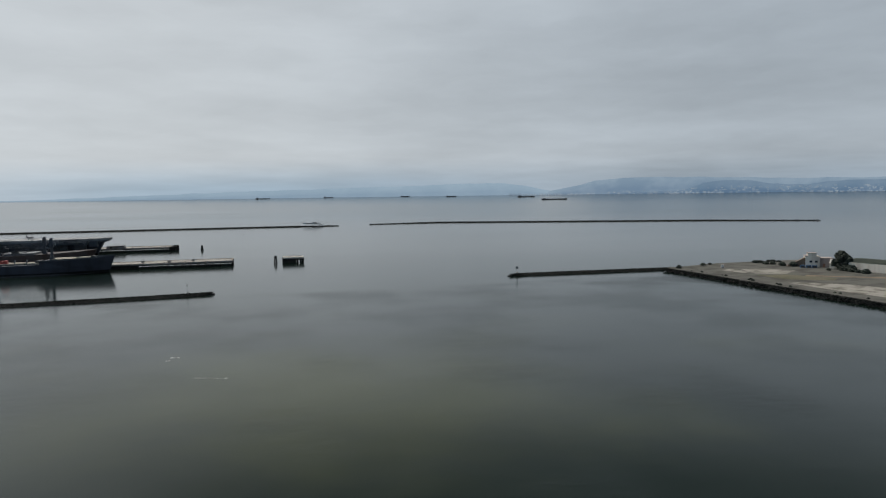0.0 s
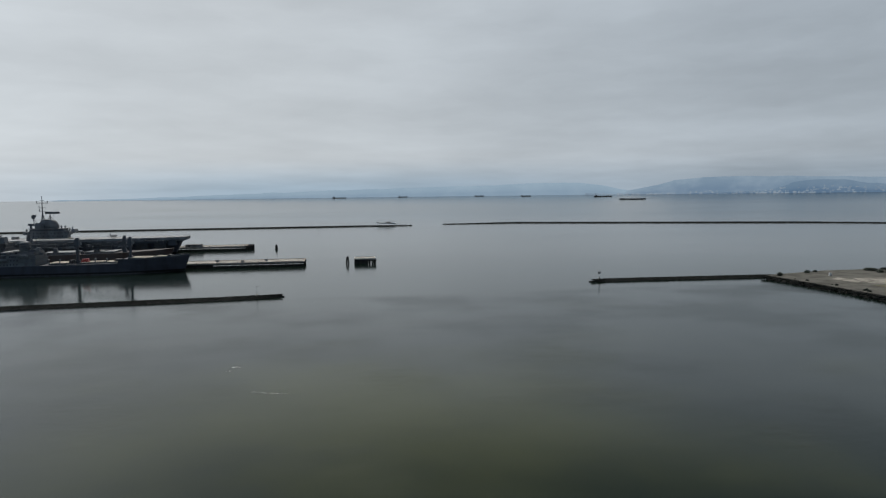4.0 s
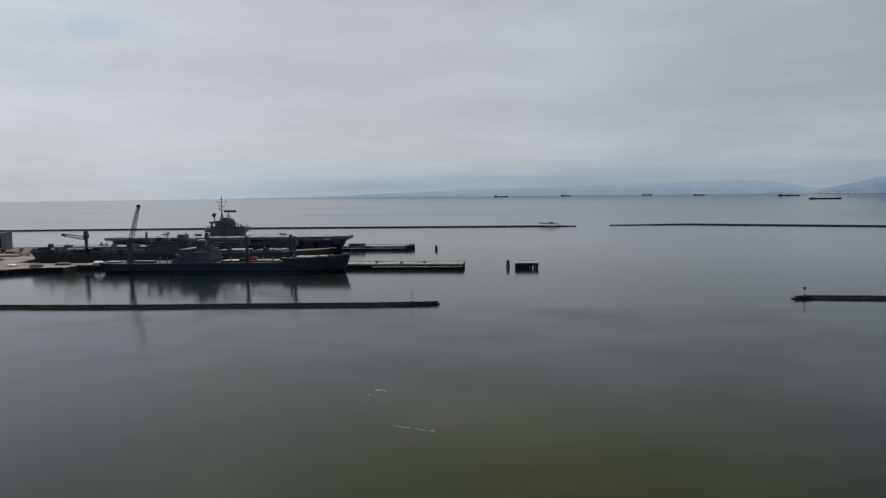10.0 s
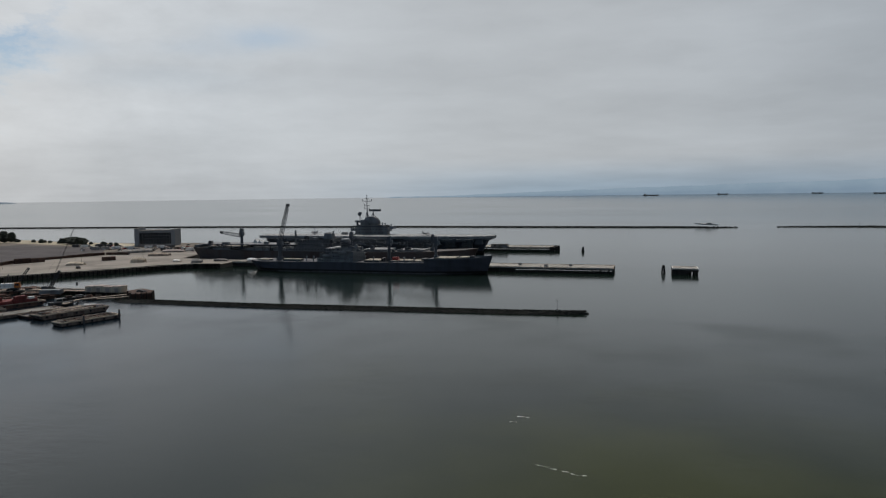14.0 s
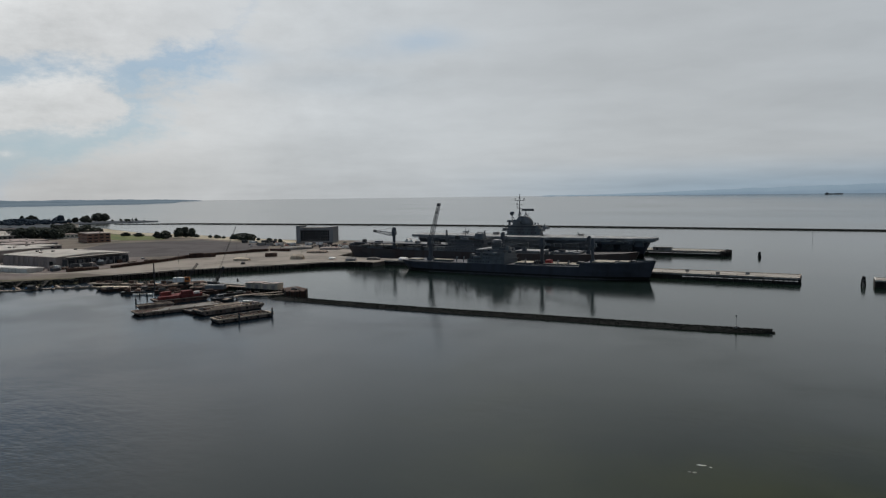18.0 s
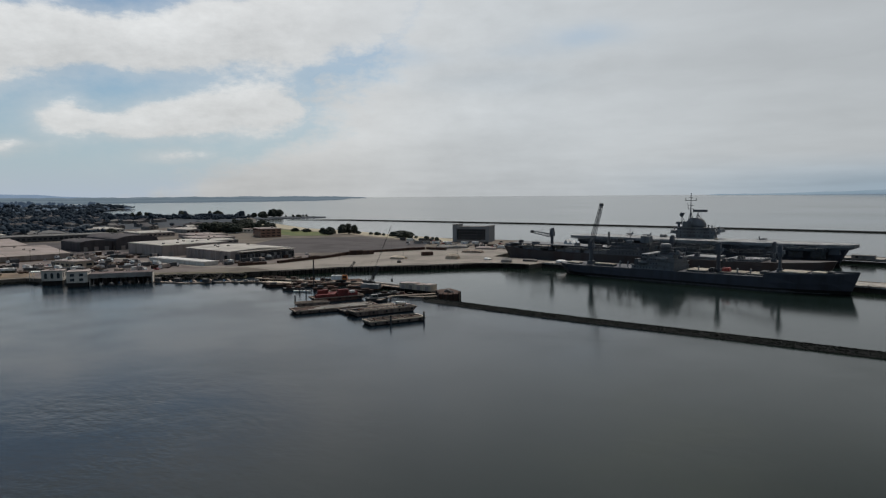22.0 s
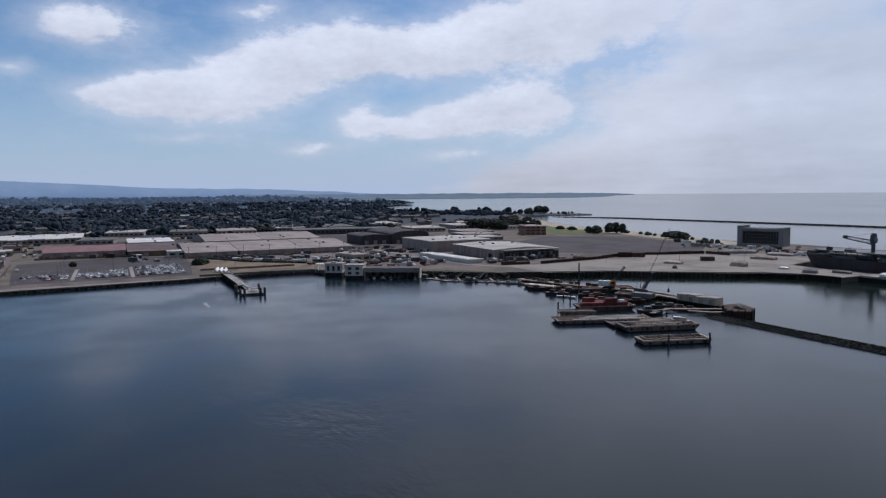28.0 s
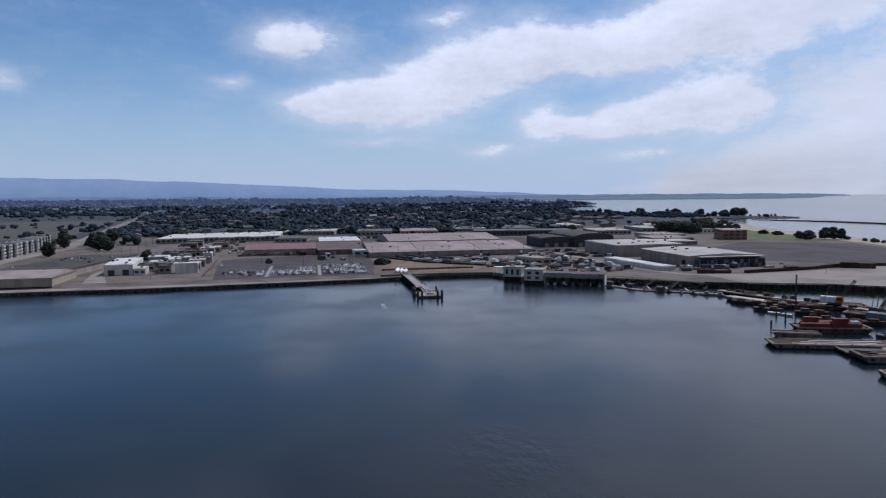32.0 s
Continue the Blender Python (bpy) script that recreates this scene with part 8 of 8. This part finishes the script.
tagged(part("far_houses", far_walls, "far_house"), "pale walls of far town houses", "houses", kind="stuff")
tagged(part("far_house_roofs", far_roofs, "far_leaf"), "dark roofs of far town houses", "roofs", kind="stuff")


# ---- yard clutter: trucks, laid-up boats, heaps, poles and fences ----
def truck(mat, label):
    t = thing("truck", label, "truck", (0, 0, -70), 0, "parked trucks")
    part("cab", Shape().loft([[(u, v, z) for u, z in ((3.0, 0.8), (3.0, 2.9), (4.4, 2.9), (5.2, 1.8), (5.3, 0.8))] for v in (-1.2, 1.2)]), "white_steel", t)
    part("cab_window", Shape().box(4.2, -1.22, 1.9, 4.7, 1.22, 2.6), "glass", t)
    part("cargo_box", Shape().box(-4.6, -1.25, 1.0, 2.7, 1.25, 3.6), mat, t)
    part("chassis", Shape().box(-4.6, -0.6, 0.6, 5.0, 0.6, 1.0), "steel", t)
    for u in (-3.4, -2.3, 4.0):
        for v in (-1.15, 1.15):
            part("wheel", Shape().tube((u, v - 0.15, 0.5), (u, v + 0.15, 0.5), 0.5, 0.5, 8), "tyre", t)
    return t


def laid_up_boat(mat):
    b = thing("laid_up_boat", "weathered boat laid up on stands in a yard", "boat", (0, 0, -75), 0, "laid-up boats")
    part("hull", Shape().loft([[(u, -w, 3.0 + 0.02 * u * u), (u, -w * 0.5, 1.0), (u, 0, 0.7), (u, w * 0.5, 1.0), (u, w, 3.0 + 0.02 * u * u)] for u, w in ((-6, 1.5), (-2, 1.9), (3, 1.6), (6.5, 0.1))]), mat, b)
    part("cabin", Shape().box(-3, -1.2, 3.0, 1.6, 1.2, 4.6, 0.3), "white_steel", b)
    part("cabin_window", Shape().box(-2.6, -1.15, 3.6, 1.0, -1.0, 4.1), "glass", b)
    part("stand", Shape().beam((-3, -1.4, 0), (-3, -0.8, 1.3), 0.15).beam((-3, 1.4, 0), (-3, 0.8, 1.3), 0.15).beam((2.6, -1.4, 0), (2.6, -0.8, 1.3), 0.15).beam((2.6, 1.4, 0), (2.6, 0.8, 1.3), 0.15), "rust", b)
    return b


def heap(seed):
    h = thing("scrap_heap", "dark heap of scrap and timber in a yard", "scrap", (0, 0, -78), 0, "scrap heaps")
    rnd = random.Random(seed)
    pile = Shape()
    for k in range(9):
        pile.ball((rnd.uniform(-4, 4), rnd.uniform(-2.5, 2.5), 0.3), rnd.uniform(0.9, 2.1), rnd.uniform(0.5, 0.9), seed * 31 + k, 0.5, 3, 6)
    part("pile", pile, rnd.choice(["steel", "rust_dark", "dark_wood"]), h)
    lay = Shape()
    for k in range(7):
        a = rnd.uniform(0, 6.28)
        p = Vector((rnd.uniform(-3, 3), rnd.uniform(-2, 2), rnd.uniform(0.8, 1.7)))
        d = Vector((math.cos(a), math.sin(a), rnd.uniform(-0.15, 0.25))) * rnd.uniform(1.5, 3.5)
        lay.beam(tuple(p - d), tuple(p + d), rnd.uniform(0.15, 0.4))
    part("timber", lay, rnd.choice(["planks", "rust"]), h)
    return h


clutter_kinds = [truck("white_steel", "white box truck parked in a yard"), truck("dark_wall", "dark box truck parked in a yard"), truck("tan_wall", "tan box truck parked in a yard"), laid_up_boat("white_steel"), laid_up_boat("navy_light"), heap(1), heap(2), heap(3)] + kinds
clutter_used = set()


def scatter(x0, y0, x1, y1, count, weights, seed, aim=8):
    rnd = random.Random(seed)
    spots = []
    tries = 0
    while len(spots) < count and tries < count * 40:
        tries += 1
        x, y = rnd.uniform(x0, x1), rnd.uniform(y0, y1)
        if any(abs(x - a) < 6.5 and abs(y - b) < 5.0 for a, b in spots):
            continue
        spots.append((x, y))
        k = rnd.choices(range(len(clutter_kinds)), weights)[0]
        m = pose(x, y, LAND + 0.05, 0, 0, aim + rnd.choice([0, 90, 90, 180, 270]) + rnd.uniform(-12, 12))
        c = clutter_kinds[k]
        if k >= 8 or k in clutter_used:
            copy_thing(c, m)
        else:
            clutter_used.add(k)
            c.matrix_basis = m


mixed = [4, 4, 4, 2, 2, 4, 4, 4, 3, 3, 3, 1, 1, 3]
cars_only = [0, 1, 0, 0, 0, 0, 0, 0, 4, 4, 5, 1, 1, 3]
dark_mix = [1, 4, 2, 0, 1, 5, 5, 5, 1, 1, 2, 0, 0, 2]
scatter(-706, 214, -640, 300, 24, mixed, 1)
scatter(-640, 214, -585, 312, 26, mixed, 2)
scatter(-585, 236, -548, 312, 12, mixed, 3)
scatter(-760, 82, -700, 90, 7, cars_only, 4)
scatter(-975, -74, -850, 70, 26, dark_mix, 5)
scatter(-860, -92, -770, 0, 18, dark_mix, 15)
scatter(-735, 292, -655, 340, 16, dark_mix, 6)
scatter(-560, 345, -532, 440, 10, mixed, 7)
scatter(-700, -60, -610, 0, 6, cars_only, 8)
scatter(-660, 425, -560, 445, 8, cars_only, 9)
scatter(-560, 600, -490, 650, 14, cars_only, 10)
scatter(-520, 660, -455, 690, 8, cars_only, 11)
scatter(-1030, 520, -900, 575, 8, cars_only, 12)


def utility_pole(x, y, h=11.0):
    p = thing("utility_pole", "brown timber utility pole with a crossarm", "pole", (x, y, LAND), crnd.uniform(0, 30), "utility poles")
    part("pole", Shape().tube((0, 0, 0), (0, 0, h), 0.17, 0.12, 6), "bark", p)
    part("crossarm", Shape().box(-1.3, -0.08, h - 1.0, 1.3, 0.08, h - 0.8), "bark", p)
    part("insulator_pair", Shape().box(-1.2, -0.06, h - 0.8, -1.05, 0.06, h - 0.5).box(1.05, -0.06, h - 0.8, 1.2, 0.06, h - 0.5), "grey_wall", p)


for k in range(9):
    utility_pole(-712 + k * 1.0, 128 + k * 24)
for k in range(7):
    utility_pole(-720 - k * 44, -100 - k * 2.5)


def fence(points, label, height=1.8, gap=4.0):
    f = thing("yard_fence", label, "fence", (0, 0, 0), 0, "yard fences")
    for (ax, ay), (bx, by) in zip(points, points[1:]):
        n = max(2, int(math.dist((ax, ay), (bx, by)) / gap))
        posts_ = Shape()
        for k in range(n + 1):
            x, y = ax + (bx - ax) * k / n, ay + (by - ay) * k / n
            posts_.beam((x, y, LAND), (x, y, LAND + height), 0.12)
        part("post_row", posts_, "steel", f)
        for z in (0.25, height - 0.1):
            part("rail", Shape().beam((ax, ay, LAND + z), (bx, by, LAND + z), 0.09), "steel", f)
        part("panel", Shape().beam((ax, ay, LAND + height / 2), (bx, by, LAND + height / 2), 0.04, height - 0.5), "brown_wall", f)


fence([(-604, 126), (-604, 198)], "low brown fence behind the shore road")
fence([(-714, 128), (-711, 200), (-708, 286)], "brown yard fence in front of warehouses")
fence([(-768, 2), (-764, 78), (-752, 80)], "brown yard fence behind a parking lot")
fence([(-600, -6), (-660, -8), (-730, -12)], "brown yard fence beside a parking lot")


# brown bank with ramps beside the docks
tagged(part("bank", Shape().loft([[(x + 1.5, y - 3.5, -0.6), (x - 1.5, y + 2.5, LAND + 0.25), (x - 5.0, y + 6.0, LAND + 0.3), (x - 5.0, y + 6.0, 0)] for x, y in ((-527, 266), (-515, 284), (-500, 299), (-484, 314), (-476, 324))]), "grass"), "low overgrown bank beside floating docks", "bank", kind="structure")
for x, y, t, L in ((-512, 290, -35, 9), (-498, 298, -30, 11), (-486, 308, -25, 9)):
    rp_ = thing("boat_ramp", "short timber ramp down to a floating dock", "ramp", (x, y, 3.4), t, "boat ramps")
    part("ramp_deck", Shape().beam((0, 0, 0.3), (L, -L * 0.5, -2.6), 1.6, 0.25), "dark_wood", rp_)
    part("handrail", Shape().beam((0, -0.8, 1.2), (L, -L * 0.5 - 0.8, -1.7), 0.1), "steel", rp_)
    part("handrail", Shape().beam((0, 0.8, 1.2), (L, -L * 0.5 + 0.8, -1.7), 0.1), "steel", rp_)
for k, (x, y) in enumerate(((-470, 287), (-488, 276), (-502, 268))):
    ph = thing("pump_house", "small dark hut on a floating dock", "hut", (x, y, 0.7), 20 + k * 7, "dock huts")
    part("wall", Shape().box(-2.0, -1.5, 0, 2.0, 1.5, 2.3), "dark_wall", ph)
    part("roof", Shape().gable(-2.2, -1.7, 2.2, 1.7, 2.3, 3.0), "grey_roof", ph)
    part("door", Shape().box(-0.5, -1.56, 0, 0.5, -1.5, 1.9), "steel", ph)

scatter(-600, 598, -530, 640, 14, cars_only, 21)
scatter(-500, 605, -458, 660, 14, [2, 3, 2, 1, 1, 2, 2, 2, 3, 3, 4, 1, 1, 2], 22)
scatter(-640, 642, -585, 660, 9, cars_only, 23)
tt = thing("covered_store", "long low store covered with grey tarpaulin on the apron", "store", (-506, 586, LAND + 0.06), 58)
part("cover", Shape().loft([[(u, -4.5 * k, 0), (u, -4.2 * k, 2.2 * k), (u, 0, 4.0 * k), (u, 4.2 * k, 2.2 * k), (u, 4.5 * k, 0)] for u, k in ((-16, 0.8), (-9, 1.0), (-2, 0.92), (6, 1.05), (13, 0.95), (17, 0.7))]), "grey_wall", tt)
for k in range(6):
    part("tie_band", Shape().loft([[(u, -4.5, 0), (u, -4.25, 2.35), (u, 0, 4.15), (u, 4.25, 2.35), (u, 4.5, 0)] for u in (-13.2 + k * 5, -12.9 + k * 5)]), "planks", tt)
